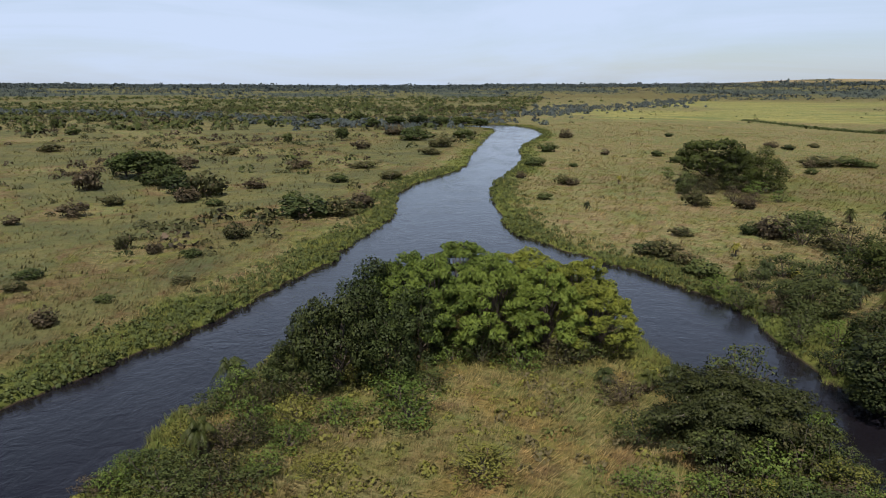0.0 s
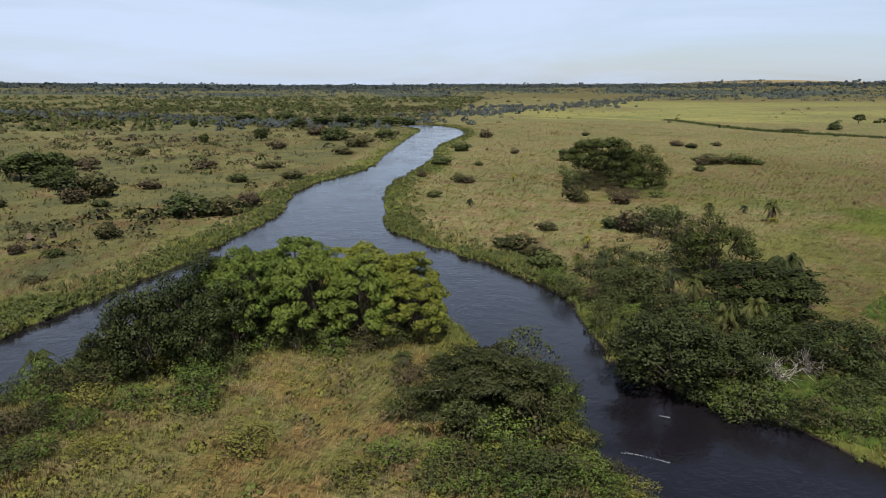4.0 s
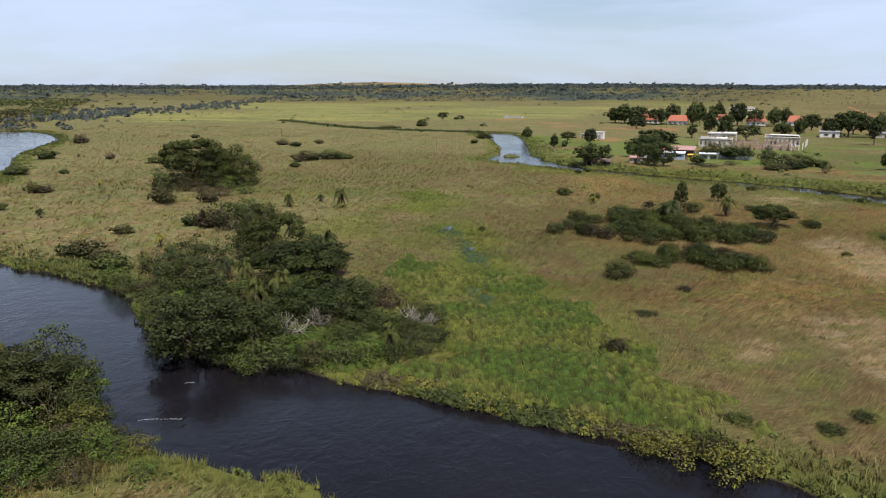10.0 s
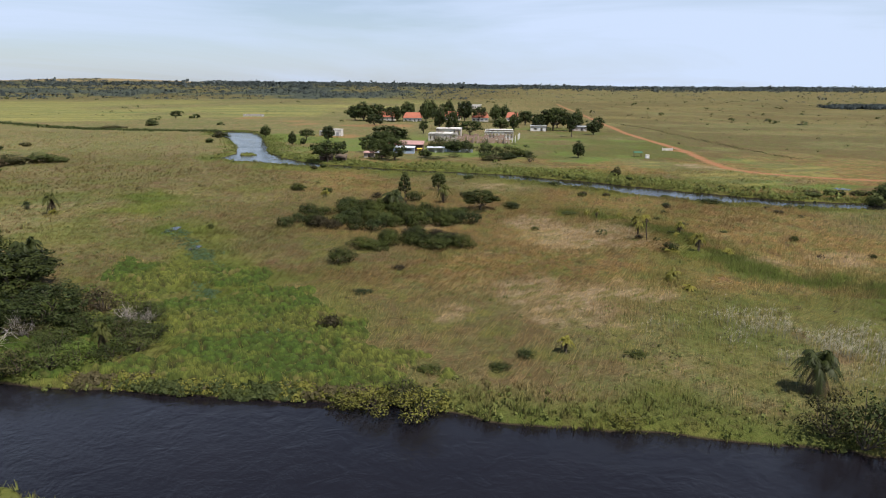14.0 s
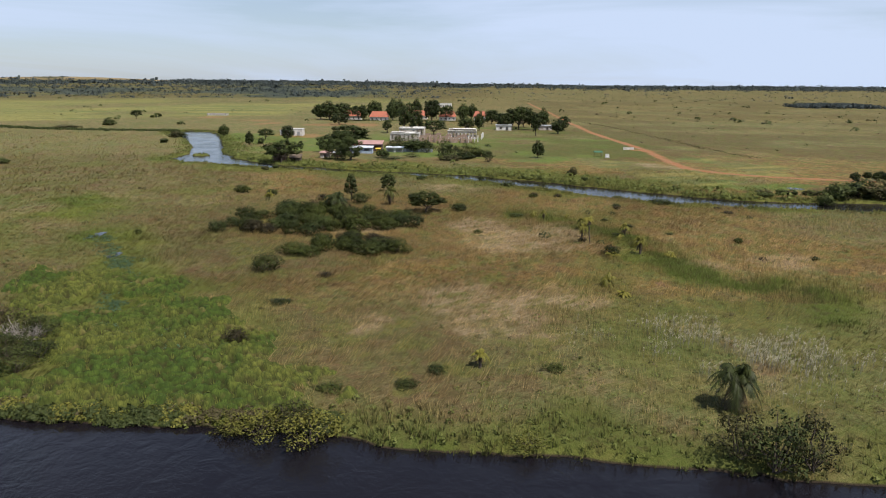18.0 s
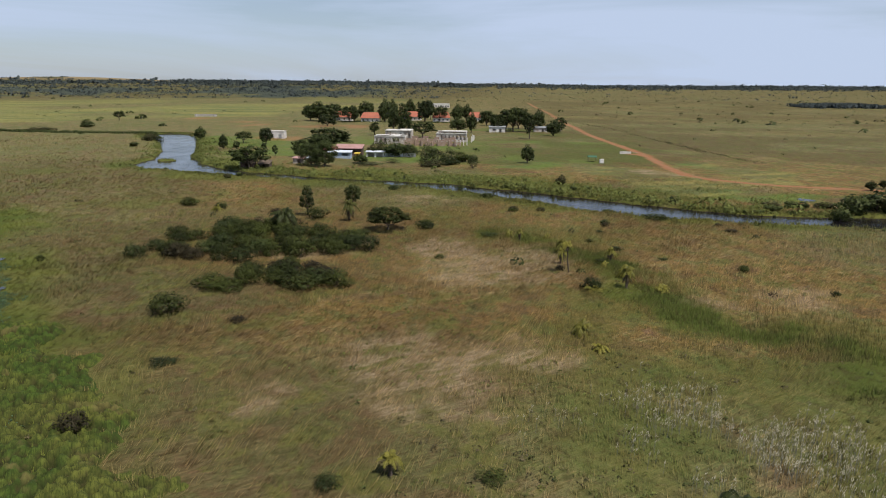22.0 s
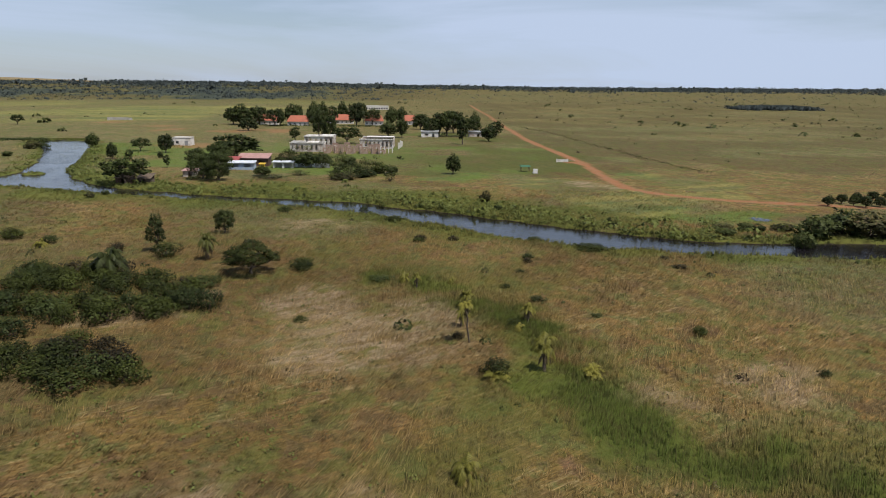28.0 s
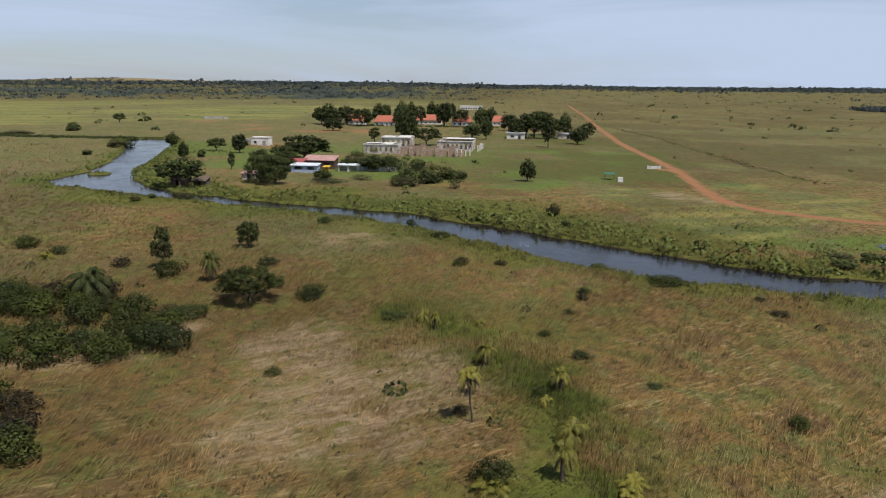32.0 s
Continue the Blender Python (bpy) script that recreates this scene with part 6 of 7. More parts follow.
shed("lodge", "dark boarded lodge with a faded pink tin roof", 338, 7.5, 6, 11.5, 3.0, 4.3, DARK_WOOD, PINK_TIN, [(-4, -2, 0.9, 2.2), (0, 1.6, 0, 2.2), (2.6, 4.4, 0.9, 2.2)])
shed("side_lodge", "boarded wing with a dark red tin roof", 333, 15.5, 5, 6.5, 2.5, 3.4, DARK_WOOD, RED_TIN, [(-2, 2, 0.8, 2.0)])
shed("kiosk", "white and blue painted kiosk with a white tin roof", 324, 9.0, 4, 9.5, 2.3, 2.8, BLUE_PAINT, WHITE_TIN, [(-3.6, -1.2, 0.9, 2.0), (0.8, 3.4, 0.9, 2.0)])
shed("yellow_stall", "small yellow stall beside the lodge", 327, 2.2, 1.6, 1.7, 1.5, 1.8, YELLOW_PAINT, YELLOW_PAINT, [(-0.5, 0.5, 0.7, 1.3)])
shed("open_shelter", "low shelter with a pale tin roof", 331, -5.0, 3.2, 7.5, 2.2, 2.5, WHITE_WALL, WHITE_TIN, [(-3.2, -0.4, 0.0, 1.9), (0.4, 3.2, 0.0, 1.9)])
shed("shack", "weathered board shack with a rusty roof", 303, 21.0, 3.5, 4.2, 1.9, 2.3, STAINED_WALL, PINK_TIN, [(-1.0, 0.4, 0, 1.7)])
shed("shack", "weathered dark shack with a tin roof", 304, 16.2, 3.0, 3.6, 1.8, 2.2, DARK_WOOD, GREY_TIN, [(-1.0, 0.6, 0.6, 1.5)])
shed("river_hut", "dark thatched hut by the water", 284, 35.0, 4.0, 4.6, 1.7, 2.9, DARK_WOOD, THATCH, [(-0.6, 0.6, 0, 1.5)])
shed("river_hut", "dark thatched hut by the water", 286, 29.5, 3.6, 4.0, 1.5, 2.6, THATCH, THATCH, [(-0.5, 0.5, 0, 1.4)])
shed("outbuilding", "small pale outbuilding under the trees", 520, -62, 5, 11, 3.4, 4.0, WHITE_WALL, GREY_TIN, [(-3, -1.5, 0, 2.2), (1, 3, 1, 2.2)])
shed("outbuilding", "small pale outbuilding under the trees", 533, -93, 5, 10, 3.0, 3.6, STAINED_WALL, GREY_TIN, [(-2, -0.5, 0, 2.2)])


def fence():
    root = tagged(new("fence"), "grey sheet fence of upright panels along the yard", "fence")
    for i in range(12):
        bm = bmesh.new()
        box(bm, -0.03, -0.55, 0.1, 0.03, 0.55, 1.7 + 0.1 * math.sin(i * 2.1))
        placed(part("panel", bm, GREY_TIN if i % 3 else WHITE_TIN, root), pose(0.02 * (i % 2), -i * 1.1, 0, 0, 0, 2 * math.sin(i)))
        bm = bmesh.new()
        box(bm, 0.05, -0.05, -0.3, 0.13, 0.05, 1.8)
        placed(part("post", bm, DARK_WOOD, root), pose(0, -i * 1.1 - 0.55, 0))
    stand(root, 332, -9.5)


fence()


def long_far_building():
    root = tagged(new("far_building"), "long low white building far behind the village", "house")
    front = bays(34, 9, 2.2, 1.0, 3.2)
    shell(root, 9, 34, 6.0, WHITE_WALL, front)
    glaze(root, 9, front)
    flat_roof(root, 9, 34, 6.0, WHITE_WALL)
    stand(root, 1150, 13)


long_far_building()


def foundation():
    root = tagged(new("foundation"), "unfinished pale concrete foundation on red soil", "foundation")
    placed(part("wall", wall_run(19, 2.4, bays(19, 5, 1.6, 0.0, 1.8)), CONCRETE, root), pose(-4, 0, 0))
    placed(part("wall", wall_run(19, 1.8), CONCRETE, root), pose(4, 0, 0, 0, 0, 180))
    for g in (-1, 1):
        placed(part("wall", wall_run(7.3, 1.6), CONCRETE, root), pose(0, g * 9.5, 0, 0, 0, 90 if g < 0 else -90))
    stand(root, 706, 214)


foundation()


def gate_wall():
    root = tagged(new("gate_wall"), "low white entrance wall beside the dirt road", "wall")
    placed(part("wall", wall_run(4.4, 1.2), WHITE_WALL, root), pose(0, 0, 0))
    for g in (-1, 1):
        bm = bmesh.new()
        box(bm, -0.12, g * 2.35 - 0.2, -0.2, 0.42, g * 2.35 + 0.2, 1.45)
        part("pillar", bm, WHITE_WALL, root)
    bm = bmesh.new()
    box(bm, -0.05, -5.6, 0.9, 0.05, -2.58, 1.0)
    part("barrier_pole", bm, CONCRETE, root)
    stand(root, 361, -117.2)


gate_wall()


def canopy():
    root = tagged(new("canopy"), "small green sheet canopy on four posts", "shelter")
    for gx in (-1.2, 1.2):
        for gy in (-1.5, 1.5):
            bm = bmesh.new()
            box(bm, gx - 0.05, gy - 0.05, -0.2, gx + 0.05, gy + 0.05, 1.9)
            part("post", bm, DARK_WOOD, root)
    for g in (-1, 1):
        bm = bmesh.new()
        slope(bm, g * 1.6, 1.75, 0, 2.35, -1.9, 1.9, 0.06)
        part("sheet", bm, GREEN_CLOTH, root)
    stand(root, 327, -96.4)
    tank = tagged(new("water_tank"), "white box-shaped water tank on a low plinth", "tank")
    bm = bmesh.new()
    box(bm, -0.7, -0.8, 0.25, 0.7, 0.8, 1.6)
    bmesh.ops.bevel(bm, geom=bm.edges[:], offset=0.1, segments=2)
    part("body", bm, WHITE_WALL, tank)
    bm = bmesh.new()
    box(bm, -0.85, -0.95, -0.2, 0.85, 0.95, 0.246)
    part("plinth", bm, CONCRETE, tank)
    stand(tank, 321, -99.4)


canopy()


# ---- broken water: foam over the sunken bars, and the pond ----
def foam(points, width, label):
    FOAM = plain_material("foam", (0.55, 0.56, 0.58), (0.30, 0.31, 0.33), 3.0, 0.5)
    bits = []
    for x, y in spline(points, 9):
        for _ in range(3):
            s = rng.uniform(0.02, 0.055)
            c = np.array([x + rng.normal(0, width), y + rng.normal(0, width), WATER_Z + 0.012])
            w = rng.uniform(0, 6.28)
            ring = [c + s * np.array([math.cos(w + a) * rng.uniform(0.6, 1.5), math.sin(w + a) * rng.uniform(0.6, 1.5), 0]) for a in (0, 1.57, 3.14, 4.71)]
            top = c + np.array([0, 0, s * 0.35])
            bits.append((np.array(ring + [top]), np.array([(0, 1, 4), (1, 2, 4), (2, 3, 4), (3, 0, 4)])))
    tagged(new("foam", mesh_of("foam", *join(bits), FOAM)), label, "foam", kind="stuff")


foam([(51.6, 21.0), (52.6, 19.8), (53.5, 17.8)], 0.06, "white foam where the current breaks over a snag")
foam([(59.6, 23.3), (60.1, 22.6)], 0.03, "white foam where the current breaks over a snag")
foam([(359, 78.4), (352, 75.5), (346, 73), (336, 68.5), (329, 65.7)], 0.9, "pale broken water at a side inlet")
foam([(216, -72), (219, -69), (222, -67)], 0.5, "pale broken water over shallow stones")


def pond(x, y, rx, ry):
    n = 28
    V = [(x, y, ground_at(x, y) + 0.07)] + [(x + rx * math.cos(6.283 * i / n) * (1 + 0.2 * math.sin(3 * i)), y + ry * math.sin(6.283 * i / n) * (1 + 0.15 * math.cos(5 * i)), ground_at(x, y) + 0.07) for i in range(n)]
    F = [(0, i + 1, (i + 1) % n + 1) for i in range(n)]
    tagged(new("pond", mesh_of("pond", V, F, MAT_WATER)), "small shallow pool in green grass", "pond", kind="structure")


pond(227, -139, 3.0, 2.2)
for px, py, rx, ry in ((139.5, 31.0, 3.2, 1.0), (124, 19.5, 2.0, 0.9)):
    pond(px, py, rx, ry)


# ---- far bushes and woods, and the grass ----
def scatter_clumps(name, x, y, size, leaf, label, per=12, wide=1.0, high=0.78):
    """Many small far plants in one mesh: leaf clumps round each place."""
    n = len(x)
    z = land_height(x, y, river_distance(x, y))
    d = unit(rng.normal(0, 1, (n, per, 3)))
    d[..., 2] = np.abs(d[..., 2]) * 0.9
    c = np.stack([x, y, z], -1)[:, None, :] + d * size[:, None, None] * np.array([0.62 * wide, 0.62 * wide, high])
    n_up = unit(d.reshape(-1, 3) + np.array([0, 0, 0.3]))
    me = leaf_mesh(name, c.reshape(-1, 3), np.repeat(size, per) * (0.66 if per < 14 else 0.46 if per < 30 else 0.34), n_up, leaf, 1.3, 0.5)
    tagged(new(name, me), label, "woodland", kind="stuff")


def in_view(n, r0, r1, power=1.0):
    """Random places in the wide fan of land that lies ahead, from r0 to r1 metres off."""
    az, r = rng.uniform(radians(-62), radians(100), n), r0 + (r1 - r0) * rng.random(n) ** power
    return 40 + r * np.cos(az), -30 + r * np.sin(az)


def left_side(x, y):
    """True beyond the main river."""
    return (y - 69) - (x + 4) * 1.13 > 0


x, y = in_view(19000, 90, 1000, 0.75)
left, d = left_side(x, y), river_distance(x, y)
reach = np.hypot(x - 40, y + 30)
dens = np.where(left, 0.05 + 0.85 * smooth(0.45, 0.62, 0.6 * vnoise(x, y, 60, 21) + 0.4 * vnoise(x, y, 18, 23) + 0.10 * smooth(250, 700, reach)), (0.03 + 0.03 * smooth(300, 700, reach)) * (reach < 900))
dens *= np.where((x > 230) & (y < 400) & (np.hypot(x - 470, y) < 330), 0.05, 1.0)
ok = (rng.random(len(x)) < dens) & (d > 2)
size = rng.uniform(0.5, 1.6, len(x)) * np.where(left, 1.5, 0.8) * np.where(rng.random(len(x)) < 0.12, 1.8, 1) * (1 + 0.6 * smooth(400, 1100, reach))
kind = vnoise(x, y, 45, 26) + rng.normal(0, 0.12, len(x))
for name, leaf, some, label in (("far_bushes", LEAF_OLIVE, kind < 0.5, "scattered dull olive bushes over the plain"), ("far_green_bushes", LEAF_CANOPY, (kind >= 0.5) & (kind < 0.68), "scattered dark green bushes over the plain"),
                                ("far_dry_bushes", LEAF_BROWN, kind >= 0.68, "scattered half dry brown bushes over the plain")):
    some = some & ok
    scatter_clumps(name, x[some], y[some], size[some], leaf, label, 30, 1.25)

x, y = in_view(6400, 260, 2900, 0.8)
az, r = np.arctan2(y + 30, x - 40), np.hypot(x - 40, y + 30)
ok = (az < 0.02) & (rng.random(len(x)) < 0.25 + 0.75 * smooth(700, 2000, r) * smooth(0.35, 0.6, vnoise(x, y, 140, 35))) & (river_distance(x, y) > 8) & (line_distance(x, y, ROAD_LINE) > 15)
scatter_clumps("plain_bushes", x[ok], y[ok], rng.uniform(0.7, 2.4, ok.sum()) * (1 + 0.8 * smooth(900, 2600, r[ok])), LEAF_DARK, "small scattered bushes on the open plain", 14, 1.3)
at = HEDGE_LINE[rng.integers(0, len(HEDGE_LINE), 420)] + rng.normal(0, 1.6, (420, 2))
scatter_clumps("field_hedge", at[:, 0], at[:, 1], rng.uniform(0.15, 0.75, 420), LEAF_OLIVE, "broken line of low dark bushes along a field edge", 14)
at = spline([(458, 150), (455, 200), (460, 247), (496, 308), (541, 379)], 20)
at = at[rng.integers(0, len(at), 900)] + rng.normal(0, 3.0, (900, 2))
scatter_clumps("reed_belt", at[:, 0], at[:, 1], rng.uniform(0.6, 1.8, 900), LEAF_GREEN, "dark green reeds and bushes hiding a narrow stream", 16, 1.5)
hy = rng.uniform(-50, 95, 260)
scatter_clumps("village_hedge", rng.normal(642, 2.5, 260), hy, rng.uniform(0.7, 1.6, 260), LEAF_DARK, "clipped dark hedge before the village houses", 16)
cx, cy = rng.normal(1360, 20, 420), rng.uniform(-780, -630, 420)
scatter_clumps("copse", cx, cy, rng.uniform(6.0, 11.0, 420) * np.clip(1.35 - np.abs(cy + 705) / 110, 0.4, 1), LEAF_FAR_HAZED, "dark dense copse on the open plain", 16)
x, y = in_view(23000, 620, 4750, 0.75)
r, az = np.hypot(x - 40, y + 30), np.arctan2(y + 30, x - 40)
wood = smooth(0.42, 0.62, vnoise(x, y, 260, 31) + 0.30 * smooth(1500, 2600, r) - 0.25 * (np.abs(az - 0.25) < 0.35) * (r < 1700))
left = left_side(x, y)
wood = np.where(left & (r < 900), smooth(0.3, 0.5, vnoise(x, y, 120, 33)) * smooth(620, 700, r), wood)
wood *= np.where(patches(x, y, FIELD, 190, 0.35, 8) > 0.3, 0.02, 1.0) * (1 - 0.9 * smooth(0.08, 0.0, az) * (1 - smooth(2700, 3300, r)))
wood = np.maximum(wood, wood_edge(x, y, r, az)) * (1 - patches(x, y, HILL, 420, 0.3, 15))
ok = rng.random(len(x)) < wood
size = rng.uniform(3.0, 7.0, len(x)) * np.where(rng.random(len(x)) < 0.07, 1.9, 1) * (0.6 + 0.8 * vnoise(x, y, 150, 38)) * (0.8 + 0.7 * smooth(1500, 4000, r))
close = r < 1500
scatter_clumps("distant_woods", x[ok & ~close], y[ok & ~close], size[ok & ~close], LEAF_FAR_HAZED, "belts of dark woodland towards the horizon", 7, 1.6)
x, y = in_view(15000, 500, 1750, 0.8)
r, az = np.hypot(x - 40, y + 30), np.arctan2(y + 30, x - 40)
grove = np.where(left_side(x, y), 0.9 * smooth(0.28, 0.46, 0.7 * vnoise(az * 9, r / 110, 1.0, 33) + 0.3 * vnoise(x, y, 40, 34) + 0.08 * smooth(700, 1300, r)), 0.02)
ok = (rng.random(len(x)) < grove) & (river_distance(x, y) > 5) & (patches(x, y, FIELD, 190, 0.35, 8) < 0.3)
scatter_clumps("woodland", x[ok], y[ok], rng.uniform(2.0, 5.0, ok.sum()), LEAF_CANOPY, "groves of dark green trees on the far plain", 13, 1.35)
x, y = in_view(7500, 3100, 4700)
ok = (patches(x, y, HILL, 420, 0.3, 15) < 0.3) & (rng.random(len(x)) < 0.35 + 0.65 * smooth(0.4, 0.55, vnoise(x, y, 170, 43)))
scatter_clumps("skyline_woods", x[ok], y[ok], rng.uniform(6, 12, ok.sum()) * np.where(rng.random(ok.sum()) < 0.1, 1.5, 1), LEAF_FAR_HAZED, "uneven line of woodland on the skyline", 8, 1.5)


def along_banks(n, reach):
    """Random places on land within reach of the water, over the stretch that the path overlooks."""
    line = np.vstack([spline(MAIN_RIVER), spline(MAIN_RIVER_BACK), spline(TONGUE), spline(FAR_RIVER), spline(FAR_RIVER_BACK)])
    line = line[(line[:, 0] > -20) & (line[:, 1] > -190) & (line[:, 1] < 450) & (line[:, 0] < 480)]
    at = line[rng.integers(0, len(line), n)] + rng.normal(0, reach, (n, 2))
    d = river_distance(at[:, 0], at[:, 1])
    ok = (d > 0.05) & (d < reach * 1.6)
    return at[ok, 0], at[ok, 1]


x, y = along_banks(5000, 4.0)
near = np.hypot(x - 40, y) < 160
scatter_clumps("bank_shrubs", x[near], y[near], rng.uniform(0.25, 0.6, near.sum()), LEAF_FRINGE, "low leafy green shrubs fringing the river banks", 24)
few = ~near & (rng.random(len(x)) < 0.35)
scatter_clumps("bank_thicket", x[few], y[few], rng.uniform(0.3, 1.0, few.sum()), LEAF_GREEN, "green thicket fringing the river banks", 18)


line = np.vstack([spline(MAIN_RIVER)[20:90], spline(MAIN_RIVER_BACK)[20:80]])
at = line[rng.integers(0, len(line), 6500)] + rng.normal(0, 5.0, (6500, 2))
d = river_distance(at[:, 0], at[:, 1])
ok = (d > 0.1) & (d < 9)
scatter_clumps("bank_scrub", at[ok, 0], at[ok, 1], rng.uniform(0.4, 0.95, ok.sum()), LEAF_GREEN, "band of leafy green scrub along both river banks", 17)
x, y = rng.uniform(0, 58, 5200), rng.uniform(18, 84, 5200)
ok = (river_distance(x, y) > 0.5) & (rng.random(5200) < 0.55 * vnoise(x, y, 5, 62))
k = vnoise(x, y, 8, 63) + rng.normal(0, 0.08, 5200)
for name, leaf, some, label in (("tongue_herbs", LEAF_YELLOW, ok & (k < 0.45), "fuzzy dull herbs among the grass"), ("tongue_scrub", LEAF_FRINGE, ok & (k > 0.62), "low yellow-green scrub among the grass"),
                                ("tongue_weeds", LEAF_WEED, ok & (k >= 0.45) & (k <= 0.62), "dry brown weeds among the grass")):
    scatter_clumps(name, x[some], y[some], rng.uniform(0.3, 0.95, some.sum()), leaf, label, 32, 1.3)
belt = spline([(318, 470), (245, 452), (205, 560), (150, 700), (60, 850), (-60, 960)], 12)
at = np.vstack([belt[rng.integers(0, len(belt), 620)] + rng.normal(0, 26, (620, 2)), spline([(400, 545), (560, 640), (720, 790)], 12)[rng.integers(0, 24, 260)] + rng.normal(0, 30, (260, 2)),
                spline([(725, 686.1), (945.6, 841.4), (1153.9, 945.5), (1467.8, 1102.4)], 12)[rng.integers(0, 36, 300)] + rng.normal(0, 26, (300, 2))])
at = at[river_distance(at[:, 0], at[:, 1]) > 5]
scatter_clumps("wood_belt", at[:, 0], at[:, 1], rng.uniform(2.2, 5.0, len(at)), LEAF_FAR_HAZED, "belt of dark gallery woodland beyond the river bend", 26)


line = spline(FAR_RIVER_BACK)[18:98]
at = line[rng.integers(0, len(line), 2600)] + np.abs(rng.normal(0, 11, (2600, 1))) * np.array([[0.86, -0.5]]) + rng.normal(0, 2.0, (2600, 2))
at = at[(river_distance(at[:, 0], at[:, 1]) > 0.4) & (rng.random(2600) < 0.2 + vnoise(at[:, 0], at[:, 1], 9, 71)) & (line_distance(at[:, 0], at[:, 1], ROAD_LINE) > 5)]
scatter_clumps("village_scrub", at[:, 0], at[:, 1], rng.uniform(0.3, 1.3, len(at)) * np.where(rng.random(len(at)) < 0.12, 1.6, 0.8), LEAF_FRINGE, "green scrub and weeds between the village and the river", 18, 1.4)


def grass(name, x, y, height, width, blades, label, lean=(0.25, -0.45), stoop=1.0, splay=0.5):
    """Tufts of fine blades, one triangle each, rooted on the ground; the wind leans them one way."""
    d = river_distance(x, y)
    ok = d > 0.05
    x, y, d, height, width = x[ok], y[ok], d[ok], height[ok], width[ok]
    n = len(x)
    w = rng.uniform(0, 2 * math.pi, (n, blades))
    out = np.stack([np.cos(w), np.sin(w)], -1)
    foot = np.stack([x, y], -1)[:, None, :] + out * (height[:, None, None] * 0.35 * rng.random((n, blades, 1)))
    gust = (0.25 + 1.5 * vnoise(x, y, 9, 51))[:, None, None] * stoop
    turn = (vnoise(x, y, 26, 52) - 0.5)[:, None] * 2.2
    wind = np.stack([lean[0] * np.cos(turn) - lean[1] * np.sin(turn), lean[0] * np.sin(turn) + lean[1] * np.cos(turn)], -1)
    tilt = out * splay * rng.random((n, blades, 1)) + wind * gust
    h = height[:, None] * rng.uniform(0.5, 1.1, (n, blades))
    tip = foot + tilt * h[..., None]
    h = h / np.sqrt(1 + 0.6 * (tilt ** 2).sum(-1))
    z = land_height(x, y, d)[:, None] - 0.05
    side = np.stack([-out[..., 1], out[..., 0]], -1) * (width[:, None, None] * 0.5)
    level = np.broadcast_to(z, (n, blades))[..., None]
    V = np.stack([np.concatenate([foot - side, level], -1), np.concatenate([foot + side, level], -1), np.concatenate([tip, (z + h)[..., None]], -1)], 2).reshape(-1, 3)
    me = mesh_of(name, V, np.arange(len(V)).reshape(-1, 3), MAT_GRASS)
    set_cover(me, x, y, d, blades * 3)
    tagged(new(name, me), label, "grass", kind="stuff")


def fan(n, x0, x1, y0, y1):
    return rng.uniform(x0, x1, n), rng.uniform(y0, y1, n)


x, y = fan(270000, -10, 330, -210, 170)
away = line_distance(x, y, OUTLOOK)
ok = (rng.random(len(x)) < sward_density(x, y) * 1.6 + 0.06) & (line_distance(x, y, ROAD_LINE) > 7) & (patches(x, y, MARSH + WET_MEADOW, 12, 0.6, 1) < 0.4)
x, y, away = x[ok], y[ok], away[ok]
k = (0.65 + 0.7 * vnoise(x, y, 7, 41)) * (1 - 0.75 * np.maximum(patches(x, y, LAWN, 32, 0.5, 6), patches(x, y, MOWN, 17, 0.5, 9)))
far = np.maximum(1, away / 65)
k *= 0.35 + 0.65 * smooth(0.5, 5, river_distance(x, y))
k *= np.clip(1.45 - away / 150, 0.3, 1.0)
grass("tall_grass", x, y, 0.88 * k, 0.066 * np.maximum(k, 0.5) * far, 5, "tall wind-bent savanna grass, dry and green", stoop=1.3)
x, y = fan(19000, 0, 62, 14, 84)
grass("tongue_grass", x, y, rng.uniform(0.45, 0.95, 19000), np.full(19000, 0.05), 6, "tall brownish grass and herbs between shrubs", (0.1, -0.15))
x, y = fan(18000, -20, 430, 60, 420)
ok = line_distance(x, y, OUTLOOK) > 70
x, y = x[ok], y[ok]
k = 0.5 + 0.9 * vnoise(x, y, 11, 42)
grass("plain_grass", x, y, 0.85 * k, 0.25 * k, 4, "savanna grass in tufts over the plain")
x, y = along_banks(26000, 5.0)
ok = patches(x, y, MARSH + WET_MEADOW, 12, 0.6, 1) < 0.3
x, y = x[ok], y[ok]
k = 0.7 + 0.7 * vnoise(x, y, 6, 44)
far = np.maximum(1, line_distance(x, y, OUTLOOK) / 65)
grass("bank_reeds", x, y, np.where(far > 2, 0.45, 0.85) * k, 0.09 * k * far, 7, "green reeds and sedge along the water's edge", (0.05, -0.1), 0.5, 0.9)
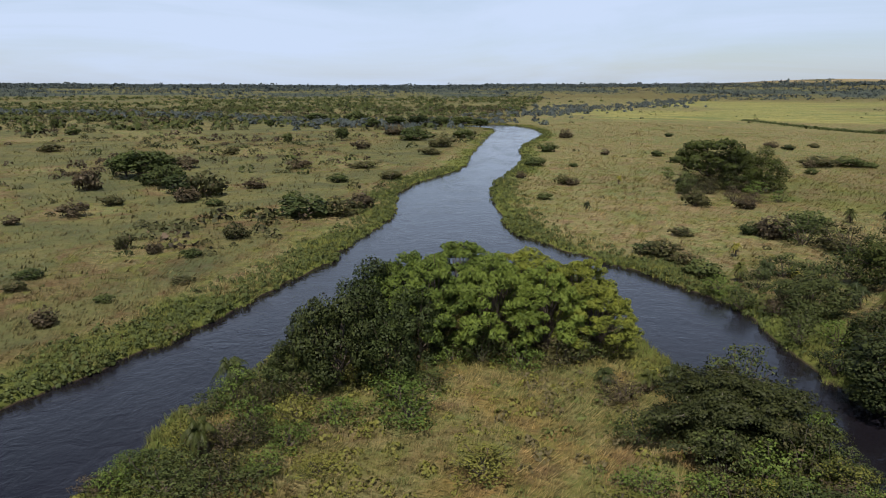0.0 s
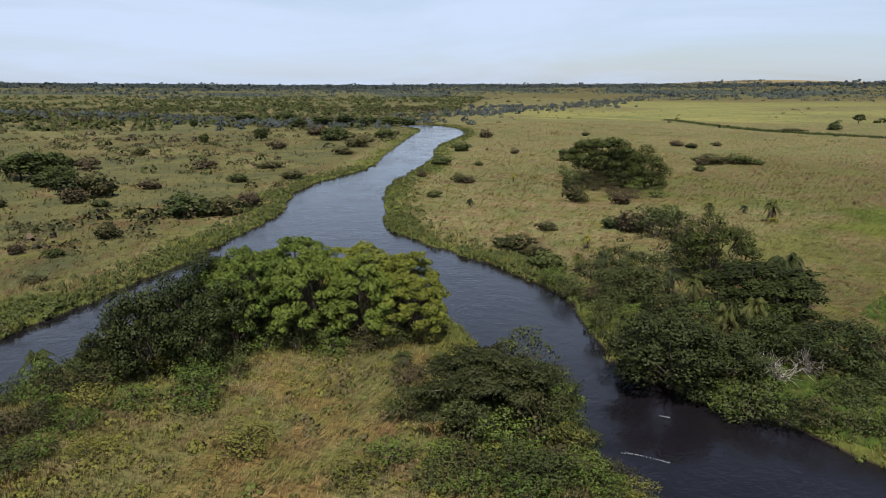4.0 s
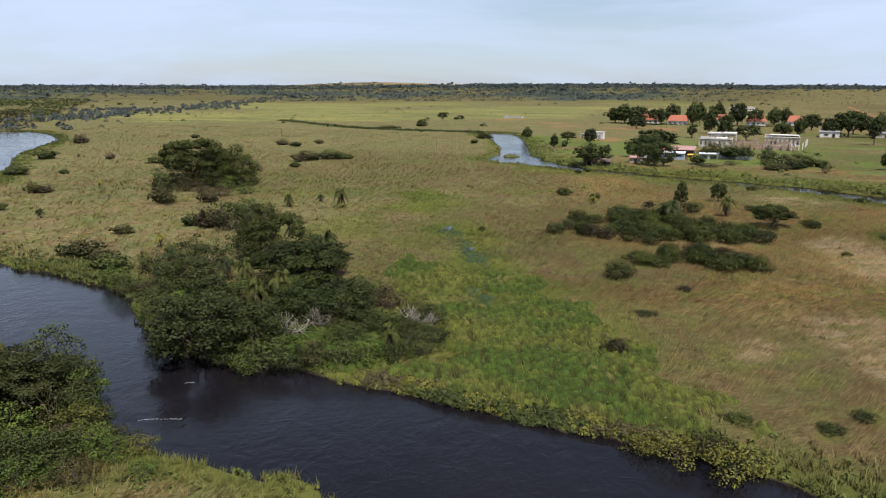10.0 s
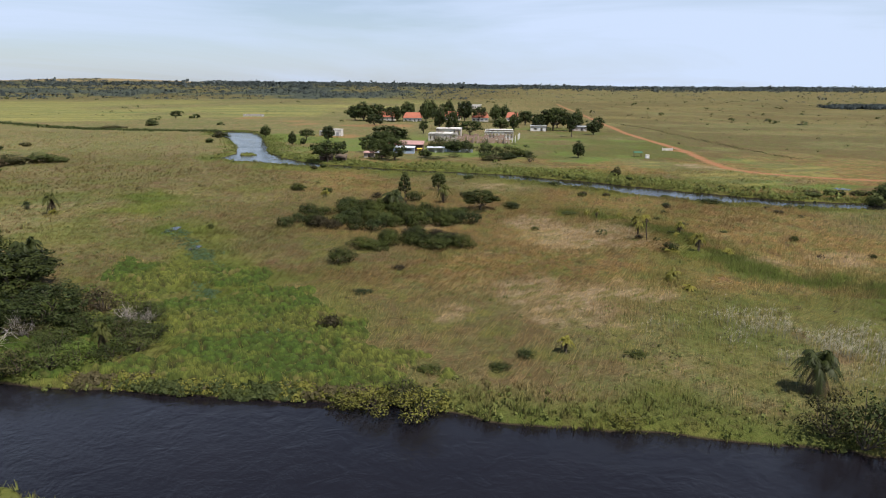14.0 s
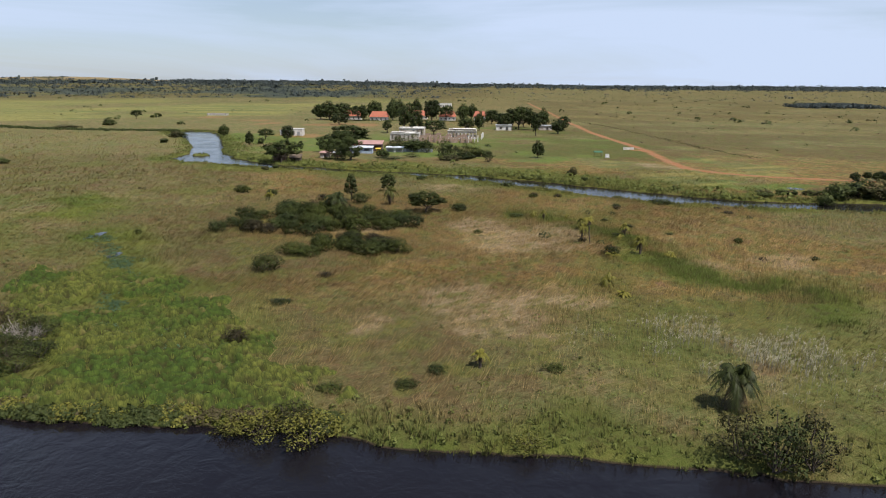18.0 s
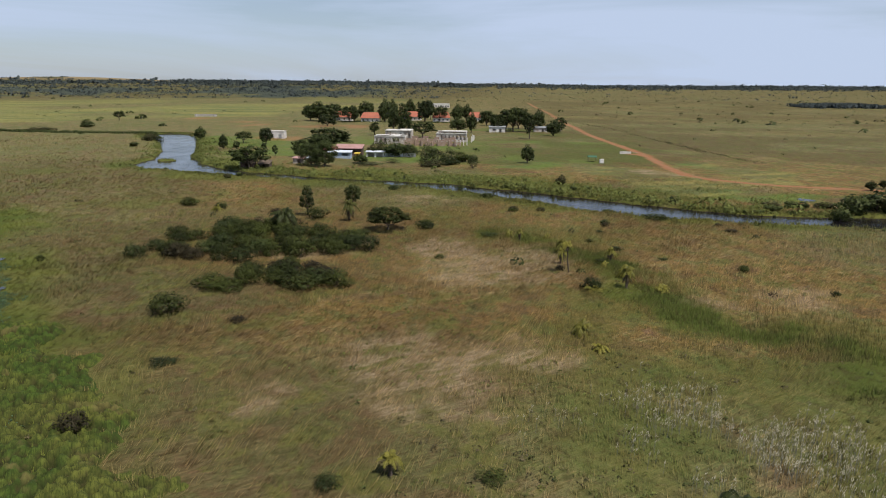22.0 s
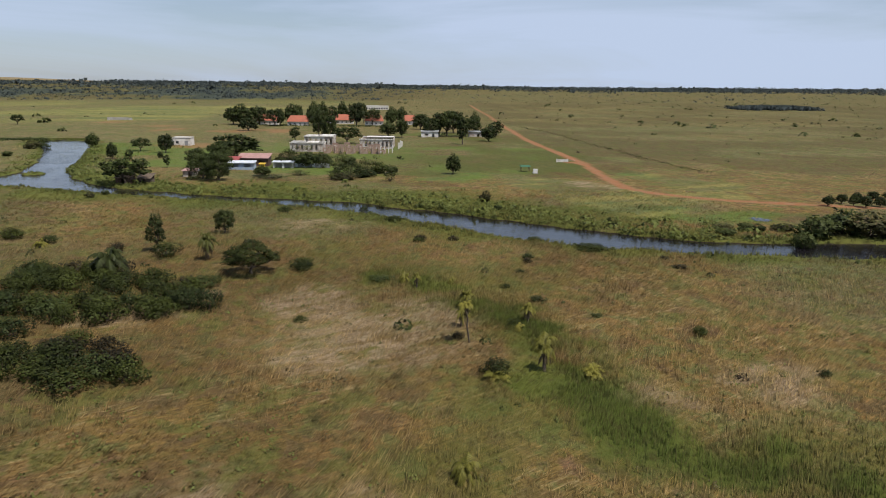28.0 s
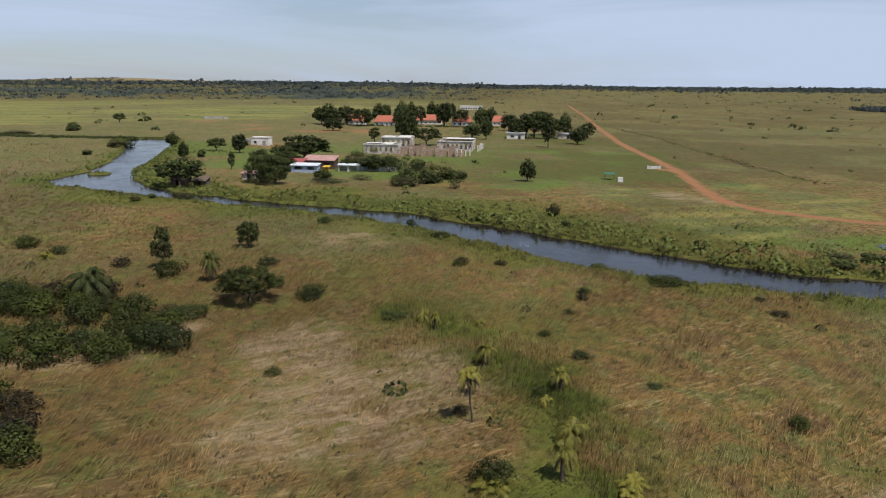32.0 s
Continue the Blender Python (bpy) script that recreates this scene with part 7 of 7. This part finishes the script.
def tussocks(name, x, y, size, blades, label, lean=(0.30, 0.10)):
    """Rounded tussocks of soft sedge: blades arch out of each centre and droop over its sides, all combed a little one way."""
    d = river_distance(x, y)
    ok = d > 0.3
    x, y, d, size = x[ok], y[ok], d[ok], size[ok]
    n = len(x)
    w, q = rng.uniform(0, 2 * math.pi, (n, blades)), np.sqrt(rng.random((n, blades)))
    out = np.stack([np.cos(w), np.sin(w)], -1)
    r = size[:, None] * (0.55 + 0.1 * rng.random((n, blades)))
    z = land_height(x, y, d)[:, None]
    foot = np.stack([x, y], -1)[:, None, :] + out * (r * q * 0.8)[..., None]
    tip = foot + (out * 0.42 * q[..., None] + np.array(lean) * (0.6 + 0.8 * rng.random((n, blades, 1)))) * size[:, None, None]
    rise = size[:, None] * (0.72 * (1 - 0.75 * q ** 2) + 0.12 * rng.random((n, blades)))
    side = np.stack([-out[..., 1], out[..., 0]], -1) * (0.085 * size[:, None, None])
    low = (z + rise * 0.35 - 0.12)[..., None]
    V = np.stack([np.concatenate([foot - side, low], -1), np.concatenate([foot + side, low], -1), np.concatenate([tip, (z + rise)[..., None]], -1)], 2).reshape(-1, 3)
    me = mesh_of(name, V, np.arange(len(V)).reshape(-1, 3), MAT_GRASS)
    set_cover(me, x, y, d, blades * 3)
    tagged(new(name, me), label, "grass", kind="stuff")


def make_marsh():
    m, t, bsdf = nodes_of("marsh_mat")
    w = Web(t)
    p = w.place()
    c = w.mix(w.span(w.noise(p, 0.10, 4.0, 0.6, 0.5), 0.40, 0.60), (0.046, 0.074, 0.014), (0.088, 0.098, 0.022))
    c = w.mix(w.span(w.noise(p, 1.1, 4.0, 0.65, 0.4), 0.35, 0.65), w.mix(1.0, c, (0.70, 0.72, 0.75), "MULTIPLY"), w.mix(1.0, c, (1.35, 1.30, 1.2), "MULTIPLY"))
    strand = w.noise(w.drawn_out(p, 0.5, 0.55, 0.10), 1.0, 3.0, 0.65, 0.4)
    c = w.mix(w.span(strand, 0.52, 0.38, 0.0, 0.7), c, (0.026, 0.036, 0.008))
    c = w.mix(w.span(w.noise(p, 0.33, 3.0, 0.6), 0.58, 0.70, 0.0, 0.6), c, (0.150, 0.120, 0.045))
    c = w.mix(w.cover("gap_shade")["Red"], c, w.mix(w.span(w.noise(p, 2.0, 3.0), 0.4, 0.6), (0.022, 0.026, 0.008), (0.040, 0.036, 0.014)))  # gaps between the hummocks darkened: their shade put into the colour
    w.val(bsdf.inputs["Base Color"], c)
    bsdf.inputs["Roughness"].default_value, bsdf.inputs["Specular IOR Level"].default_value = 0.9, 0.1
    w.val(bsdf.inputs["Normal"], w.bump(strand, 0.9, 0.10))
    return m


def marsh_mat():
    """The soft mat of sedge on the wet bank: close-set hummocks, all drawn a little downwind."""
    step = 0.32
    gx, gy = np.arange(60, 130, step), np.arange(-38, 42, step)
    X, Y = [a.ravel() for a in np.meshgrid(gx, gy, indexing="ij")]
    d = river_distance(X, Y)
    cover = patches(X, Y, MARSH + WET_MEADOW, 12, 0.6, 1) * smooth(1.0, 2.4, d)
    u, v = X * 0.90 + Y * 0.44, (Y * 0.90 - X * 0.44) * 1.3  # hummocks are longer downwind
    near = np.full(X.shape, 9.0)
    i, j = np.floor(u / 1.05).astype(int), np.floor(v / 1.05).astype(int)
    for a in (-1, 0, 1):
        for b in (-1, 0, 1):
            jit_u, jit_v = TAB[(i + a) % 256, (j + b) % 256], TAB[(i + a + 91) % 256, (j + b + 37) % 256]
            near = np.minimum(near, np.hypot(u - (i + a + jit_u) * 1.05, v - (j + b + jit_v) * 1.05) / (0.50 + 0.34 * jit_v))
    rise = 0.72 * np.clip(1 - near ** 2, 0, 1) * (0.6 + 0.8 * vnoise(X, Y, 2.3, 94)) + 0.10 * vnoise(X, Y, 0.7, 95)
    Z = land_height(X, Y, d) - 0.22 + (rise + 0.26) * smooth(0.1, 0.8, cover)
    n, k = len(gx), len(gy)
    q = np.arange(n * k).reshape(n, k)
    q = np.stack([q[:-1, :-1], q[1:, :-1], q[1:, 1:], q[:-1, 1:]], -1).reshape(-1, 4)
    q = q[cover[q].min(1) > 0.12]
    used, inv = np.unique(q, return_inverse=True)
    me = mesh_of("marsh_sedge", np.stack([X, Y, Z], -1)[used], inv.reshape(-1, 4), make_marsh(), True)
    gap_shade = (0.85 * smooth(0.62, 0.95, near + 0.35 * (vnoise(X, Y, 0.6, 97) - 0.5)) * smooth(0.2, 0.6, cover))[used]
    me.attributes.new("gap_shade", "FLOAT_COLOR", "POINT").data.foreach_set("color", np.repeat(gap_shade, 4).astype(np.float32))
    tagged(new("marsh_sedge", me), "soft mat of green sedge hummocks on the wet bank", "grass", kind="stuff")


marsh_mat()
x, y = fan(30000, 60, 90, -30, 22)
d = river_distance(x, y)
ok = (d > 0.2) & (d < 2.6) & (y < 8)
x, y = x[ok], y[ok]
tone = vnoise(x, y, 4, 98) + rng.normal(0, 0.1, len(x))
for name, leaf, some, label in (("rim_shrubs", LEAF_GREEN, tone > 0.56, "low green shrubs along the marsh rim"), ("rim_herbs", LEAF_YELLOW, (tone > 0.36) & (tone <= 0.56), "yellowish herbs along the marsh rim"), ("rim_weeds", LEAF_WEED, tone <= 0.36, "brownish weeds along the marsh rim")):
    some = some & (rng.random(len(x)) < 0.6)
    scatter_clumps(name, x[some], y[some], rng.uniform(0.3, 0.7, some.sum()), leaf, label, 32, 1.2, 0.62)
x, y = fan(6000, 62, 124, -27, 36)
ok = patches(x, y, MARSH + WET_MEADOW, 12, 0.6, 1) > 0.3
tussocks("sedge_blades", x[ok], y[ok], rng.uniform(0.4, 0.85, ok.sum()), 9, "fine sedge blades on the wet bank", (0.55, 0.30))
c = spline([(84, -8), (90, 1), (94, 3), (103, 8), (113, 13.5), (124, 19), (139, 30)], 10)
at = c[rng.integers(0, len(c), 1500)] + rng.normal(0, 1.3, (1500, 2))
at = at[rng.random(1500) < smooth(0.42, 0.6, vnoise(at[:, 0], at[:, 1], 4.0, 82))]
scatter_clumps("water_herbs", at[:, 0], at[:, 1], rng.uniform(0.2, 0.45, len(at)), LEAF_SAGE, "bluish green water herbs in a boggy channel", 16, 1.8)
x, y = fan(2600, 0, 260, -160, 130)
ok = (river_distance(x, y) > 3) & (line_distance(x, y, ROAD_LINE) > 4) & (rng.random(2600) < 0.25 + 0.75 * (vnoise(x, y, 22, 61) > 0.5))
scatter_clumps("herbs", x[ok], y[ok], rng.uniform(0.18, 0.5, ok.sum()), LEAF_GREEN, "small green herbs and seedlings in the grass", 14)
c = spline(CREEK, 4)
at = c[rng.integers(0, len(c), 9000)] + rng.normal(0, 3.0, (9000, 2))
at = at[rng.random(9000) < smooth(0.3, 0.6, vnoise(at[:, 0], at[:, 1], 7, 74))]
grass("creek_reeds", at[:, 0], at[:, 1], rng.uniform(0.5, 1.1, len(at)), np.full(len(at), 0.075), 6, "tall bright green reeds along a boggy hollow", (0.12, -0.25), 0.8, 0.5)
x, y = fan(5200, 66, 230, -125, 45)
ok = (river_distance(x, y) > 2) & (rng.random(5200) < 0.15 + 0.85 * smooth(0.4, 0.6, vnoise(x, y, 13, 72)))
for name, leaf, some, label in (("dry_forbs", LEAF_WEED, ok & (rng.random(5200) < 0.5) & (vnoise(x, y, 17, 73) > 0.48), "low dry brown forbs scattered in the grass"), ("green_forbs", LEAF_FRINGE, ok & (vnoise(x, y, 17, 73) <= 0.48), "low green forbs scattered in the grass")):
    scatter_clumps(name, x[some], y[some], rng.uniform(0.18, 0.5, some.sum()), leaf, label, 14, 1.9)


def plume_grass(at, reach, n):
    """Patches of grass in white flower: thin stalks, each with a feathery nodding head."""
    PLUME = plain_material("white_plume", (0.34, 0.31, 0.22), (0.24, 0.22, 0.15), 3.0, 0.9)
    c = np.array(at)[rng.integers(0, len(at), n)] + rng.normal(0, reach, (n, 2))
    c = c[rng.random(n) < smooth(0.35, 0.6, vnoise(c[:, 0], c[:, 1], 3.5, 81))]
    z = land_height(c[:, 0], c[:, 1], river_distance(c[:, 0], c[:, 1]))
    h = rng.uniform(0.8, 1.3, len(c))
    head = np.stack([c[:, 0], c[:, 1], z + h], -1)
    bits = []
    for k in range(4):
        start = head + rng.normal(0, 0.10, head.shape)
        end = start + np.array([0.10, -0.12, 0.16]) + rng.normal(0, 0.06, head.shape)
        across = np.array([0.018, 0.016, 0.008]) * rng.choice([-1, 1], (len(c), 1))
        V = np.stack([start, (start + end) / 2 + across, end, (start + end) / 2 - across], 1).reshape(-1, 3)
        bits.append((V, np.arange(len(V)).reshape(-1, 4)))
    foot = np.stack([c[:, 0] - 0.15, c[:, 1] + 0.12, z - 0.05], -1)
    thin = np.array([0.012, 0.012, 0])
    V = np.stack([foot - thin, foot + thin, head + thin * 0.6, head - thin * 0.6], 1).reshape(-1, 3)
    bits.append((V, np.arange(len(V)).reshape(-1, 4)))
    tagged(new("plume_grass", mesh_of("plume_grass", *join(bits), PLUME)), "tall grass in feathery white flower", "grass", kind="stuff")


plume_grass([(89.7, -64), (85.9, -67.9), (85.1, -75.8), (82.7, -75.7), (86.8, -81.4), (87.6, -72.9), (93, -70), (79, -70), (90, -58), (84, -86)], 3.4, 1100)


x, y = fan(52000, 84, 275, -140, 210)
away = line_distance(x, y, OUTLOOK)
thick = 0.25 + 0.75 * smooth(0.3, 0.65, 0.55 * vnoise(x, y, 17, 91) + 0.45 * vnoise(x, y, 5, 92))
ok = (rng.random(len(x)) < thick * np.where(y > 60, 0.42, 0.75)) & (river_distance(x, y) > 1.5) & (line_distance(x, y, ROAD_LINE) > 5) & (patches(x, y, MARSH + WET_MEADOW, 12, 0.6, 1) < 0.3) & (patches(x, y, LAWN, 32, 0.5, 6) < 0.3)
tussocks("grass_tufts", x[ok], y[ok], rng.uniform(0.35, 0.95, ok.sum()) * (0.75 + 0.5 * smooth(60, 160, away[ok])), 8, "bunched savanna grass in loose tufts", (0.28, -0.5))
